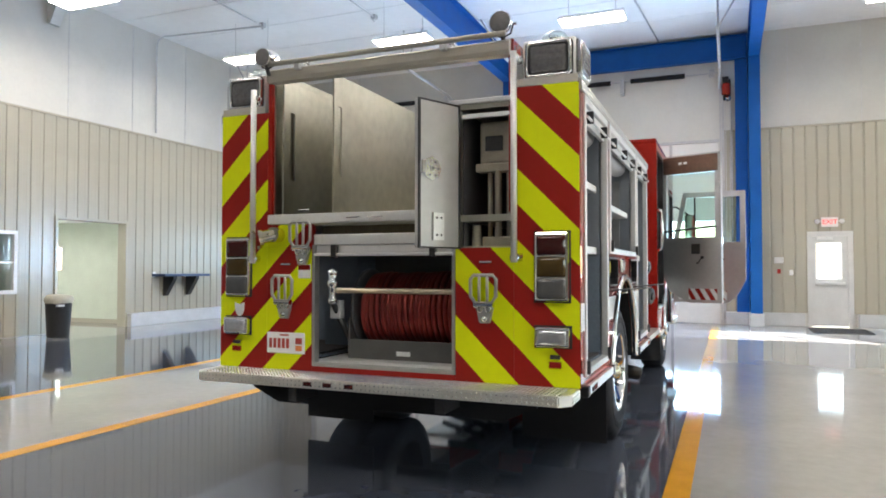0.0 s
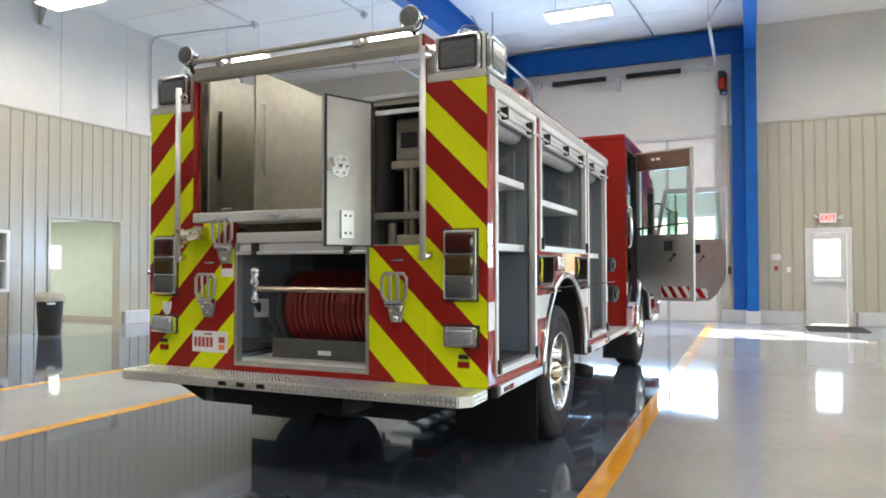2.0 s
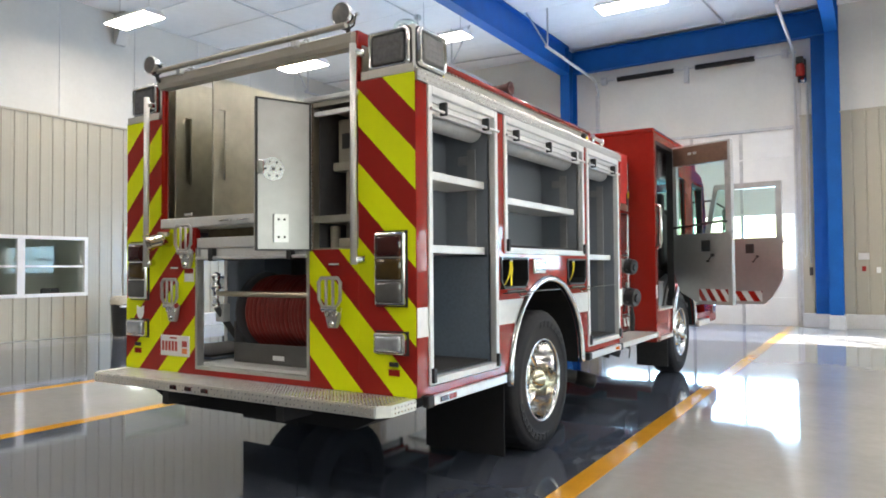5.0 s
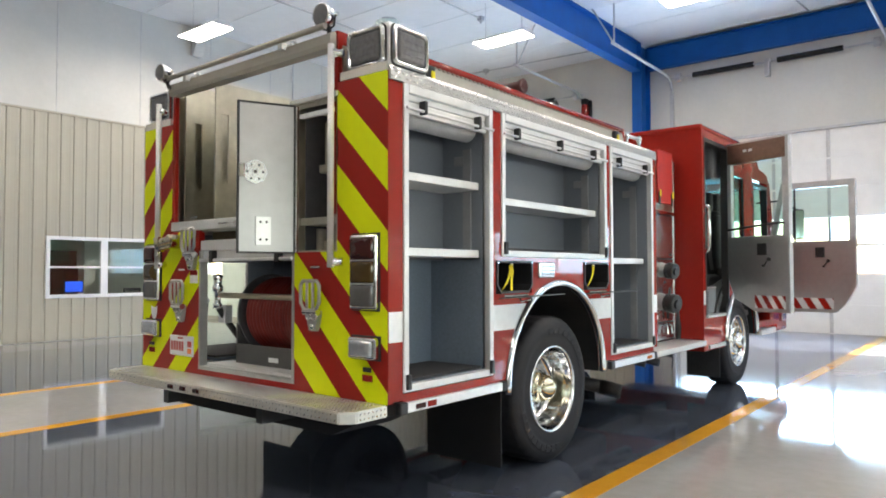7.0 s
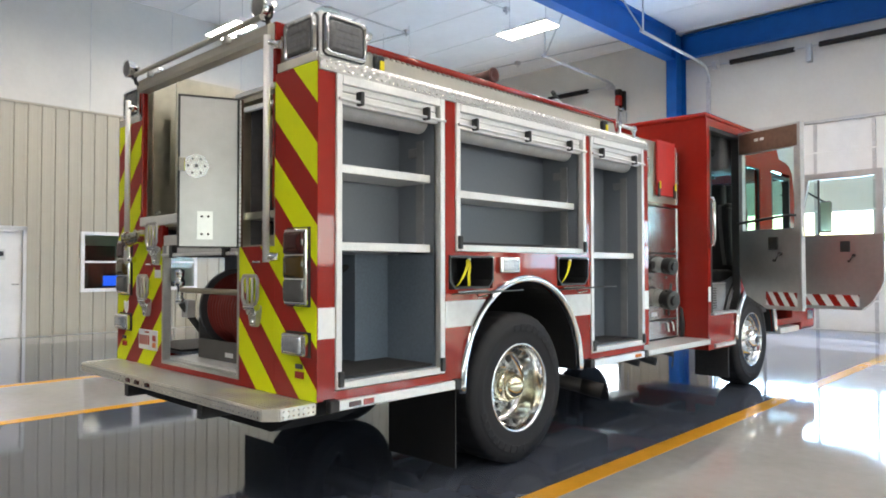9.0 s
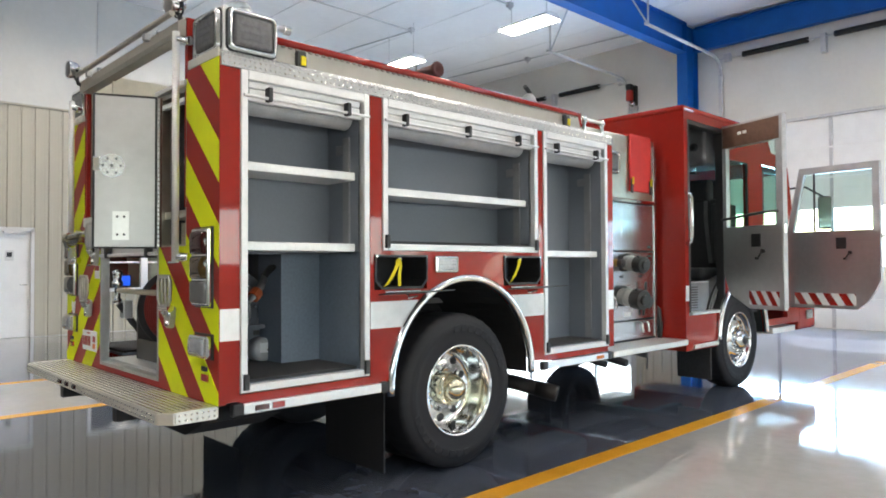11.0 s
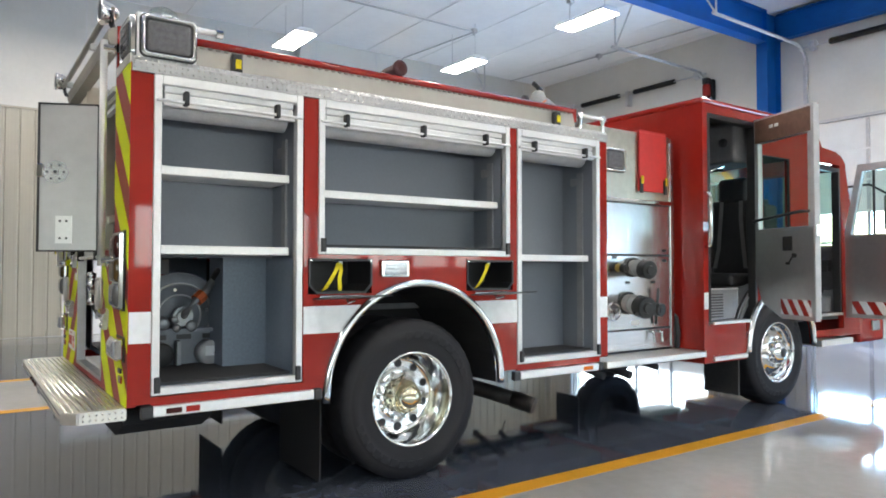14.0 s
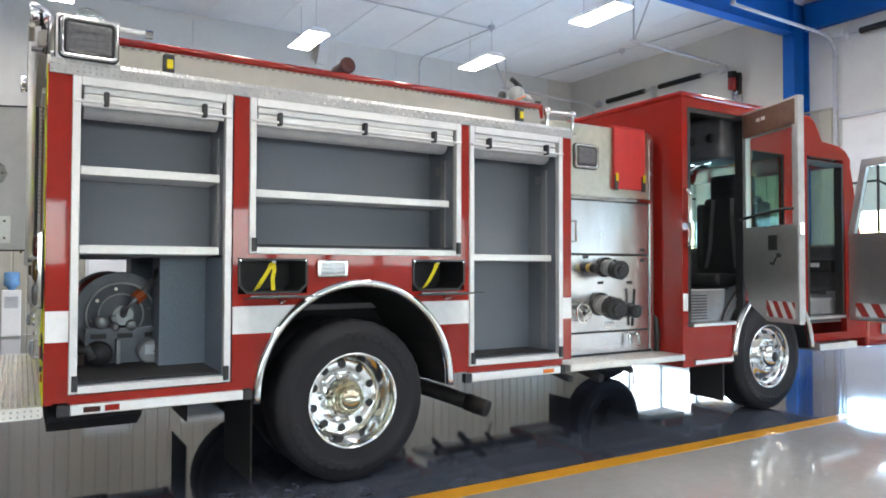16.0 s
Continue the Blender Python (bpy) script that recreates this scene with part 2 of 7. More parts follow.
def prism(bm, poly, plane, a, b):
    """Extrudes a 2D outline: plane 'x' takes (y, z), 'y' takes (x, z), 'z' takes (x, y); from a to b along the plane's axis."""
    def at(p, w):
        return {"x": (w, p[0], p[1]), "y": (p[0], w, p[1]), "z": (p[0], p[1], w)}[plane]
    A = [bm.verts.new(at(p, a)) for p in poly]
    Bq = [bm.verts.new(at(p, b)) for p in poly]
    bm.faces.new(A)
    bm.faces.new(Bq[::-1])
    k = len(poly)
    for i in range(k):
        bm.faces.new((A[i], Bq[i], Bq[(i + 1) % k], A[(i + 1) % k]))
    return bm


def arc(cy, cz, r, a0, a1, n=24):
    return [(cy + r * math.cos(radians(a0 + (a1 - a0) * i / n)), cz + r * math.sin(radians(a0 + (a1 - a0) * i / n))) for i in range(n + 1)]


def clip(poly, fn):
    out = []
    for i, p in enumerate(poly):
        q = poly[(i + 1) % len(poly)]
        a, b = fn(p), fn(q)
        if a >= 0:
            out.append(p)
        if (a >= 0) != (b >= 0):
            t = a / (a - b)
            out.append((p[0] + t * (q[0] - p[0]), p[1] + t * (q[1] - p[1])))
    return out


def lozenges(bm, origin, u, v, nu, nv, pu, pv, length=0.026, width=0.009, height=0.003):
    """Raised tread marks in rows on the plane of u and v, turned to and fro."""
    origin, u, v = Vector(origin), Vector(u).normalized(), Vector(v).normalized()
    w = u.cross(v)
    for i in range(nu):
        for j in range(nv):
            c = origin + u * (pu * (i + 0.5)) + v * (pv * (j + 0.5))
            a = (u + v if (i + j) % 2 else u - v).normalized()
            b = w.cross(a)
            vs = [bm.verts.new(c + a * length / 2), bm.verts.new(c + b * width / 2), bm.verts.new(c - a * length / 2), bm.verts.new(c - b * width / 2)]
            t1, t2 = bm.verts.new(c + a * length * 0.22 + w * height), bm.verts.new(c - a * length * 0.22 + w * height)
            for f in ((vs[0], vs[1], t1), (vs[3], vs[0], t1), (vs[1], vs[2], t2), (vs[2], vs[3], t2), (vs[1], t2, t1), (vs[3], t1, t2)):
                bm.faces.new(f)
    return bm


def ribbon(bm, points, across, half, thick=0.003):
    """A flat strap along points, half wide to either side of across."""
    A = Vector(across).normalized() * half
    pts = [Vector(p) for p in points]
    rings = []
    for i, p in enumerate(pts):
        d = (pts[min(i + 1, len(pts) - 1)] - pts[max(i - 1, 0)]).normalized()
        n = d.cross(A).normalized() * thick / 2
        rings.append([bm.verts.new(p + A + n), bm.verts.new(p - A + n), bm.verts.new(p - A - n), bm.verts.new(p + A - n)])
    for P, Q in zip(rings, rings[1:]):
        for k in range(4):
            bm.faces.new((P[k], P[(k + 1) % 4], Q[(k + 1) % 4], Q[k]))
    bm.faces.new(rings[0])
    bm.faces.new(rings[-1][::-1])
    return bm


def mesh_of(name, bm, material):
    bmesh.ops.recalc_face_normals(bm, faces=bm.faces[:])
    me = bpy.data.meshes.new(name)
    bm.to_mesh(me)
    bm.free()
    me.materials.append(material)
    return me


def part(name, bm, material, parent=None, label=""):
    ob = new(name, mesh_of(name, bm, material))
    if parent is not None:
        ob.parent = parent
    if label:
        tagged(ob, label)
    return ob


def thing(name, at, label, category, group="", kind="", turn=0):
    ob = new(name)
    ob.empty_display_size = 0.1
    ob.matrix_world = pose(*at, 0, 0, turn)
    return tagged(ob, label, category, group, kind)


def bx(*a, bevel=0.0, seg=2):
    return box(bmesh.new(), *a, bevel=bevel, seg=seg)


def setting(name, bm, material, label, category, shade=False):
    return tagged(part(name, bm, material), label, category, kind="structure")


# ---- the hall ----
XL, XR, YB, YF, ZC = -12.85, 9.0, -12.0, 18.5, 7.0
WAIN, WAIN_N = 4.47, 4.64
ZK = 0.30
LINES = (-11.4, -6.95, -4.83, -0.34)

# floor: light and dark lanes side by side, with painted lines between them
for i, (a, b, m, lab) in enumerate(((XL - 7, LINES[0], FLOOR_LIGHT, "light grey glossy epoxy floor along the wall"), (LINES[0], LINES[1], FLOOR_DARK, "dark grey glossy epoxy lane of an empty bay"),
                                  (LINES[1], LINES[2], FLOOR_LIGHT, "light grey glossy epoxy strip between two lanes"), (LINES[2], LINES[3], FLOOR_DARK, "dark grey glossy epoxy lane under the fire engine"),
                                  (LINES[3], XR + 1, FLOOR_LIGHT, "light grey glossy epoxy floor beside the fire engine"))):
    setting("floor_%d" % (i + 1), bx(a, YB - 1, -0.2, b, YF + 0.4, 0), m, lab, "floor")
for x in LINES[1:]:
    setting("floor_line", bx(x - 0.075, YB, -0.02, x + 0.075, YF - 0.3, 0.003), LINE, "orange painted line along the edge of a lane", "floor marking")

# ground outside
setting("ground", bx(-120, YF + 0.4, -0.25, 120, 160, -0.05), CONCRETE, "pale concrete apron outside the doors", "ground")


def wall_y(name, y0, y1, x0, x1, z0, z1, holes, material, label):
    """A wall across y with rectangular holes (x0, x1, z0, z1)."""
    bm = bmesh.new()
    xs = sorted({x0, x1, *(h[0] for h in holes), *(h[1] for h in holes)})
    zs = sorted({z0, z1, *(h[2] for h in holes), *(h[3] for h in holes)})
    for a, b in zip(xs, xs[1:]):
        for c, d in zip(zs, zs[1:]):
            solid = not any(h[0] <= a and b <= h[1] and h[2] <= c and d <= h[3] for h in holes)
            if solid:
                box(bm, a, y0, c, b, y1, d)
    bmesh.ops.remove_doubles(bm, verts=bm.verts[:], dist=1e-5)
    return setting(name, bm, material, label, "wall")


DOOR_A = (-4.66, -0.25, 0.0, 4.42)
DOOR_B = (-11.65, -7.2, 0.0, 4.42)
DOOR_C = (4.2, 8.65, 0.0, 4.42)
EXIT = (1.69, 2.52, 0.0, 2.13)
far = wall_y("wall_north", YF, YF + 0.25, XL - 0.3, XR + 0.3, 0, ZC + 0.3, [DOOR_A, DOOR_B, DOOR_C, EXIT], WHITE_WALL, "white lined hall wall with three bay doors and an exit")
# left wall: openings given as (y0, y1, z0, z1)
OPEN = (10.57, 12.33, 0.0, 2.36)
WIN = (7.30, 9.64, 0.90, 2.0)
WDOOR = (5.33, 6.27, 0.0, 2.1)


def wall_x(name, x0, x1, y0, y1, z0, z1, holes, material, label):
    bm = bmesh.new()
    ys = sorted({y0, y1, *(h[0] for h in holes), *(h[1] for h in holes)})
    zs = sorted({z0, z1, *(h[2] for h in holes), *(h[3] for h in holes)})
    for a, b in zip(ys, ys[1:]):
        for c, d in zip(zs, zs[1:]):
            if not any(h[0] <= a and b <= h[1] and h[2] <= c and d <= h[3] for h in holes):
                box(bm, x0, a, c, x1, b, d)
    bmesh.ops.remove_doubles(bm, verts=bm.verts[:], dist=1e-5)
    return setting(name, bm, material, label, "wall")


left = wall_x("wall_west", XL - 0.2, XL, YB, YF, 0, ZC + 0.3, [OPEN, WIN, WDOOR], WHITE_WALL, "white lined hall wall with an office window and an opening")
EAST = [(2.6 + 1.2 * k, 3.7 + 1.2 * k, 1.35, 2.55) for k in range(-7, 10)]
right = wall_x("wall_east", XR, XR + 0.2, YB, YF, 0, ZC + 0.3, EAST, BEIGE, "beige lined hall wall with a row of windows")
for k, h in enumerate(EAST):
    w2 = thing("window_%d" % (k + 2), (0, 0, 0), "clear window in the long row of the hall wall", "window", "east windows", "structure")
    b2 = bmesh.new()
    for q in ((h[0], h[0] + 0.05, h[2], h[3]), (h[1] - 0.05, h[1], h[2], h[3]), (h[0] + 0.05, h[1] - 0.05, h[2], h[2] + 0.05), (h[0] + 0.05, h[1] - 0.05, h[3] - 0.05, h[3])):
        box(b2, XR - 0.02, q[0], q[2], XR + 0.08, q[1], q[3])
    part("window_frame", b2, WHITE_PAINT, w2)
    part("pane", bx(XR + 0.03, h[0] + 0.05, h[2] + 0.05, XR + 0.036, h[1] - 0.05, h[3] - 0.05), GLASS, w2).visible_shadow = False
back = wall_y("wall_south", YB - 0.25, YB, XL - 0.3, XR + 0.3, 0, ZC + 0.3, [], BEIGE, "beige lined hall wall")

# ceiling with liner seams in one mesh
bm = bmesh.new()
box(bm, XL - 0.3, YB - 0.3, ZC + 0.02, XR + 0.3, YF + 0.3, ZC + 0.25)
y = YB
while y < YF:
    box(bm, XL, y + 0.012, ZC, XR, min(y + 1.5, YF), ZC + 0.03, bevel=0.006, seg=1)
    y += 1.512
setting("ceiling", bm, CEIL, "white lined ceiling with seams between the sheets", "ceiling")

# ribbed siding, one sheet a rib
PITCH = 0.25


def rib_mesh(width, h):
    bm = bmesh.new()
    w = width / 2 - 0.0004
    prism(bm, [(-w, 0), (-w, 0.005), (-w + 0.016, 0.005), (-w + 0.028, 0.021), (-w + 0.034, 0.024), (-0.05, 0.024), (-0.045, 0.0225), (0.045, 0.0225), (0.05, 0.024), (w - 0.014, 0.024), (w - 0.008, 0.021), (w, 0.005), (w, 0)], "z", 0, h)
    return mesh_of("siding", bm, BEIGE)


def siding(parent, at_fn, a, b, z0, z1):
    """Sheets of about the usual width from a to b along a wall."""
    n = max(1, round((b - a) / PITCH))
    w = (b - a) / n
    me = rib_mesh(w, z1 - z0)
    for i in range(n):
        ob = new("siding_sheet", me)
        ob.parent = parent
        ob.matrix_world = at_fn(a + w * (i + 0.5), z0)


def on_far(s, z):
    return pose(s, YF, z, 0, 0, 180)


def on_left(s, z):
    return pose(XL, s, z, 0, 0, -90)


for a, b, lo in ((-0.12, EXIT[0] - 0.05, ZK), (EXIT[0] - 0.05, EXIT[1] + 0.05, EXIT[3] + 0.06), (EXIT[1] + 0.05, 4.05, ZK), (-7.05, -4.8, ZK), (XL, -11.8, ZK)):
    siding(far, on_far, a, b, lo, WAIN_N)
for a, b, lo, hi in ((1.0, WDOOR[0], 0.01, WAIN), (WDOOR[0], WDOOR[1], WDOOR[3] + 0.02, WAIN), (WDOOR[1], WIN[0] - 0.06, 0.01, WAIN), (WIN[0] - 0.06, WIN[1] + 0.06, 0.01, WIN[2] - 0.06),
                     (WIN[0] - 0.06, WIN[1] + 0.06, WIN[3] + 0.06, WAIN), (WIN[1] + 0.06, OPEN[0] - 0.05, 0.01, WAIN), (OPEN[0] - 0.05, OPEN[1] + 0.05, OPEN[3] + 0.05, WAIN),
                     (OPEN[1] + 0.05, YF - 0.04, ZK, WAIN)):
    siding(left, on_left, a, b, lo, hi)

# flashing on top of the siding, kerbs below it
bm = bmesh.new()
for a, b in ((-0.12, 4.05), (-7.05, -4.8), (XL, -11.8)):
    box(bm, a, YF - 0.05, WAIN_N, b, YF, WAIN_N + 0.04)
setting("trim_north", bm, BEIGE, "beige flashing on top of the ribbed siding", "trim")
setting("trim_west", bx(XL, YB, WAIN, XL + 0.05, YF - 0.05, WAIN + 0.04), BEIGE, "beige flashing on top of the ribbed siding", "trim")
bm = bmesh.new()
box(bm, -0.12, YF - 0.16, 0, EXIT[0] - 0.12, YF, ZK, bevel=0.012)
box(bm, EXIT[1] + 0.12, YF - 0.16, 0, 4.05, YF, ZK, bevel=0.012)
box(bm, -7.05, YF - 0.16, 0, -4.8, YF, ZK, bevel=0.012)
setting("kerb_north", bm, CONCRETE, "pale painted concrete kerb at the foot of the wall", "kerb")
setting("kerb_west", bx(XL, OPEN[1] + 0.06, 0, XL + 0.16, YF - 0.16, ZK, bevel=0.012), CONCRETE, "pale painted concrete kerb at the foot of the wall", "kerb")

# seams of the white liner above the siding
bm = bmesh.new()
for i in range(10):
    x = 1.28 + 1.5 * i
    if x < XR:
        box(bm, x - 0.006, YF - 0.012, WAIN_N + 0.05, x + 0.006, YF, ZC)
for i in range(18):
    yy = YB + 0.7 + 1.7 * i
    box(bm, XL, yy - 0.006, WAIN + 0.05, XL + 0.012, yy + 0.006, ZC)
setting("trim_liner", bm, mat("liner_seam_tape", (0.62, 0.62, 0.62), 0.5), "grey seam tapes on the white wall liner", "trim")


# end of a roof beam on the west wall
bm = prism(bmesh.new(), [(XL + 0.013, 6.32), (XL + 0.10, 6.32), (XL + 0.42, 6.98), (XL + 0.013, 6.98)], "y", 10.28, 10.52)
setting("beam_bracket", bm, WHITE_WALL, "white steel bracket high on the wall under the ceiling", "bracket")


# ---- blue steel frame ----
def i_beam(bm, axis, c0, c1, lo, hi, at, width):
    """An I section: runs along axis from c0 to c1, web from lo to hi in height, centred at."""
    t = 0.02
    if axis == "y":
        box(bm, at - width / 2, c0, lo, at + width / 2, c1, lo + t)
        box(bm, at - width / 2, c0, hi - t, at + width / 2, c1, hi)
        box(bm, at - 0.012, c0, lo + t, at + 0.012, c1, hi - t)
    else:
        box(bm, c0, at - width / 2, lo, c1, at + width / 2, lo + t)
        box(bm, c0, at - width / 2, hi - t, c1, at + width / 2, hi)
        box(bm, c0, at - 0.012, lo + t, c1, at + 0.012, hi - t)
    return bm


def column(x):
    bm = bmesh.new()
    w, d, y = 0.25, 0.55, YF - 0.02
    box(bm, x - w / 2, y - d, ZK, x + w / 2, y - d + 0.02, ZC - 0.02)
    box(bm, x - w / 2, y - 0.02, ZK, x + w / 2, y, ZC - 0.02)
    box(bm, x - 0.012, y - d + 0.02, ZK, x + 0.012, y - 0.02, ZC - 0.02)
    setting("column_base", bx(x - w / 2 - 0.03, y - d - 0.03, 0, x + w / 2 + 0.03, y, ZK, bevel=0.01), CONCRETE, "pale painted concrete foot of a column", "column base")
    i_beam(bm, "y", YB, YF - 0.57, 6.28, ZC - 0.02, x, w)
    return tagged(part("steel_frame", bm, BLUE), "blue painted steel column and rafter of the hall", "steel frame", "frames of the hall", "structure")


for x in (0.545, -5.42):
    column(x)
setting("column_plate", bx(0.13, YF - 0.13, ZK, 0.41, YF - 0.035, 6.36), BLUE, "blue painted steel jamb beside the column", "steel column")
bm = bmesh.new()
box(bm, -5.28, YF - 0.14, 6.36, 0.41, YF - 0.06, 6.93)
box(bm, -5.28, YF - 0.24, 6.36, 0.41, YF - 0.06, 6.38)
box(bm, -5.28, YF - 0.24, 6.91, 0.41, YF - 0.06, 6.93)
setting("steel_beam", bm, BLUE, "blue painted steel beam over the bay door", "steel beam")


# ---- bay doors ----
def bay_door(h, label):
    x0, x1, z0, z1 = h
    root = thing("bay_door", (0, 0, 0), label, "garage door", "bay doors", "structure")
    rows = 7
    for i in range(rows):
        a, b = z0 + (z1 - z0) * i / rows, z0 + (z1 - z0) * (i + 1) / rows
        lite = i in (2, 3)
        bm = bmesh.new()
        n = 4
        pw = (x1 - x0) / n
        y = YF + 0.06
        if not lite:
            box(bm, x0, y, a + 0.0004, x1, y + 0.05, b - 0.0004, bevel=0.004, seg=1)
        else:
            box(bm, x0, y, a + 0.0004, x1, y + 0.05, a + 0.03)
            box(bm, x0, y, b - 0.03, x1, y + 0.05, b - 0.0004)
            for k in range(n + 1):
                xx = x0 + pw * k
                box(bm, max(x0, xx - 0.035), y, a + 0.03, min(x1, xx + 0.035), y + 0.05, b - 0.03)
        sec = part("door_section", bm, WHITE_PAINT, root)
        if lite:
            for k in range(n):
                g = part("pane", bx(x0 + pw * k + 0.035, y + 0.02, a + 0.03, x0 + pw * (k + 1) - 0.035, y + 0.026, b - 0.03), GLASS, sec, "clear glass pane")
                g.visible_shadow = False
    bm = bmesh.new()
    for k in range(1, 4):
        xx = x0 + (x1 - x0) * k / 4
        for i in range(rows):
            a = z0 + (z1 - z0) * i / rows
            box(bm, xx - 0.035, YF + 0.035, a + 0.02, xx + 0.035, YF + 0.06, a + (z1 - z0) / rows - 0.02, bevel=0.004, seg=1)
    part("stile", bm, PIPE, root, "grey metal stiles with hinges")
    # tracks, shaft and springs
    for xx, s in ((x0 - 0.05, 1), (x1 + 0.05, -1)):
        bm = bmesh.new()
        box(bm, xx - 0.018, YF - 0.09, 0.02, xx + 0.018, YF - 0.02, 5.75)
        box(bm, xx - s * 0.03, YF - 0.03, 0.02, xx - s * 0.09, YF - 0.005, 5.75)
        pts = [(xx, YF - 0.08, 5.7)] + [(xx, YF - 0.08 - 0.45 * (1 - math.cos(a)), 5.7 + 0.4 * math.sin(a)) for a in (0.4, 0.8, 1.2, 1.57)] + [(xx, YF - 3.4, 6.14)]
        tube(bm, pts, 0.035, 8)
        rod(bm, (xx, YF - 3.3, 6.14), (xx, YF - 3.3, ZC), 0.02, 8)
        rod(bm, (xx, YF - 3.3, 6.14), (xx - s * 0.5, YF - 3.3, ZC), 0.018, 8)
        part("track", bm, PIPE, root, "galvanised door track")
        drum = part("cable_drum", rod(bmesh.new(), (xx + s * 0.12, YF - 0.12, 6.08), (xx + s * 0.24, YF - 0.12, 6.08), 0.1, 20), PIPE, root)
    part("shaft", rod(bmesh.new(), (x0 - 0.1, YF - 0.12, 6.08), (x1 + 0.1, YF - 0.12, 6.08), 0.016, 10), PIPE, root)
    for a, b in ((x0 + 0.47, x0 + 1.86), (x0 + 2.36, x0 + 3.66)):
        bm = bmesh.new()
        turns, r = 40, 0.055
        lathe(bm, [(a + (b - a) * i / (2 * turns), r + (0.012 if i % 2 else 0)) for i in range(2 * turns + 1)], (0, YF - 0.12, 6.08), "x", 14)
        part("spring", bm, SPRING, root, "long black torsion spring")
    part("spring_bracket", bx(x0 + 2.1, YF - 0.16, 5.75, x0 + 2.2, YF - 0.0, 6.14), PIPE, root)
    # frame
    bm = bmesh.new()
    box(bm, x0 - 0.02, YF - 0.02, z1, x1 + 0.02, YF + 0.05, z1 + 0.06)
    part("header_trim", bm, PIPE, root, "grey header seal over the door")
    # wall-mounted opener: dark back plate, red motor, pulley and chain loop
    ox = x1 + 0.2
    op = part("opener", bx(ox - 0.08, YF - 0.14, 5.40, ox + 0.09, YF - 0.02, 5.90, bevel=0.01), SPRING, root, "dark door opener frame on the wall")
    part("motor", lathe(bmesh.new(), [(5.50, 0.0), (5.50, 0.08), (5.52, 0.095), (5.74, 0.095), (5.77, 0.08), (5.77, 0.0)], (ox - 0.02, YF - 0.23, 0), "z", 20), RED, op, "red electric motor")
    part("cover", bx(ox - 0.10, YF - 0.3, 5.78, ox + 0.05, YF - 0.14, 5.93, bevel=0.02), SPRING, op)
    part("pulley", lathe(bmesh.new(), [(0.0, 0.0), (0.0, 0.07), (0.012, 0.06), (0.024, 0.07), (0.024, 0.0)], (ox + 0.03, YF - 0.17, 5.42), "y", 18, -1), CHROME, op)
    bm = tube(bmesh.new(), [(ox - 0.03, YF - 0.18, 5.4), (ox - 0.03, YF - 0.18, 1.6), (ox + 0.0, YF - 0.18, 1.52), (ox + 0.03, YF - 0.18, 1.6), (ox + 0.09, YF - 0.18, 5.4)], 0.006, 6)
    part("pull_chain", bm, PIPE, op)
    part("power_conduit", tube(bmesh.new(), [(ox + 0.1, YF - 0.05, 5.36), (ox + 0.1, YF - 0.05, 1.4)], 0.018, 8), PIPE, op)
    return root


bay_door(DOOR_A, "white sectional bay door with two rows of windows")
bay_door(DOOR_B, "white sectional bay door of the empty bay")
# assumed third door, out of view, so its windows let in more light
bay_door(DOOR_C, "white sectional bay door assumed beside the exit, out of view")


# ---- exit ----
def exit_door():
    x0, x1, z0, z1 = EXIT
    root = thing("door_1", (0, 0, 0), "pale grey steel exit door with a window and push bar", "door", "", "structure")
    bm = bmesh.new()
    for a, b, c, d in ((x0 - 0.05, x0 + 0.05, 0, z1 + 0.06), (x1 - 0.05, x1 + 0.05, 0, z1 + 0.06), (x0 + 0.05, x1 - 0.05, z1 - 0.05, z1 + 0.06)):
        box(bm, a, YF - 0.04, c, b, YF + 0.12, d)
    part("door_frame", bm, DOOR_PAINT, root)
    bm = bmesh.new()
    a, b, lo, hi = x0 + 0.055, x1 - 0.055, 0.01, z1 - 0.055
    wx0, wx1, wz0, wz1 = x0 + 0.14, x1 - 0.19, 1.10, 1.92
    for q in ((a, wx0, lo, hi), (wx1, b, lo, hi), (wx0, wx1, lo, wz0), (wx0, wx1, wz1, hi)):
        box(bm, q[0], YF + 0.02, q[2], q[1], YF + 0.065, q[3])
    leaf = part("leaf", bm, DOOR_PAINT, root)
    part("pane", bx(wx0, YF + 0.04, wz0, wx1, YF + 0.046, wz1), GLASS, leaf).visible_shadow = False
    bm = bmesh.new()
    for q in ((wx0 - 0.03, wx0, wz0 - 0.03, wz1 + 0.03), (wx1, wx1 + 0.03, wz0 - 0.03, wz1 + 0.03), (wx0, wx1, wz0 - 0.03, wz0), (wx0, wx1, wz1, wz1 + 0.03)):
        box(bm, q[0], YF + 0.01, q[2], q[1], YF + 0.02, q[3])
    part("window_frame", bm, WHITE_PAINT, leaf)
    part("push_bar", bx(a + 0.06, YF - 0.06, 0.96, b - 0.06, YF + 0.02, 1.03, bevel=0.01), TRIM, leaf, "satin metal push bar")
    part("door_closer", bx(a + 0.1, YF - 0.05, z1 - 0.13, a + 0.42, YF + 0.02, z1 - 0.07, bevel=0.008), TRIM, leaf)


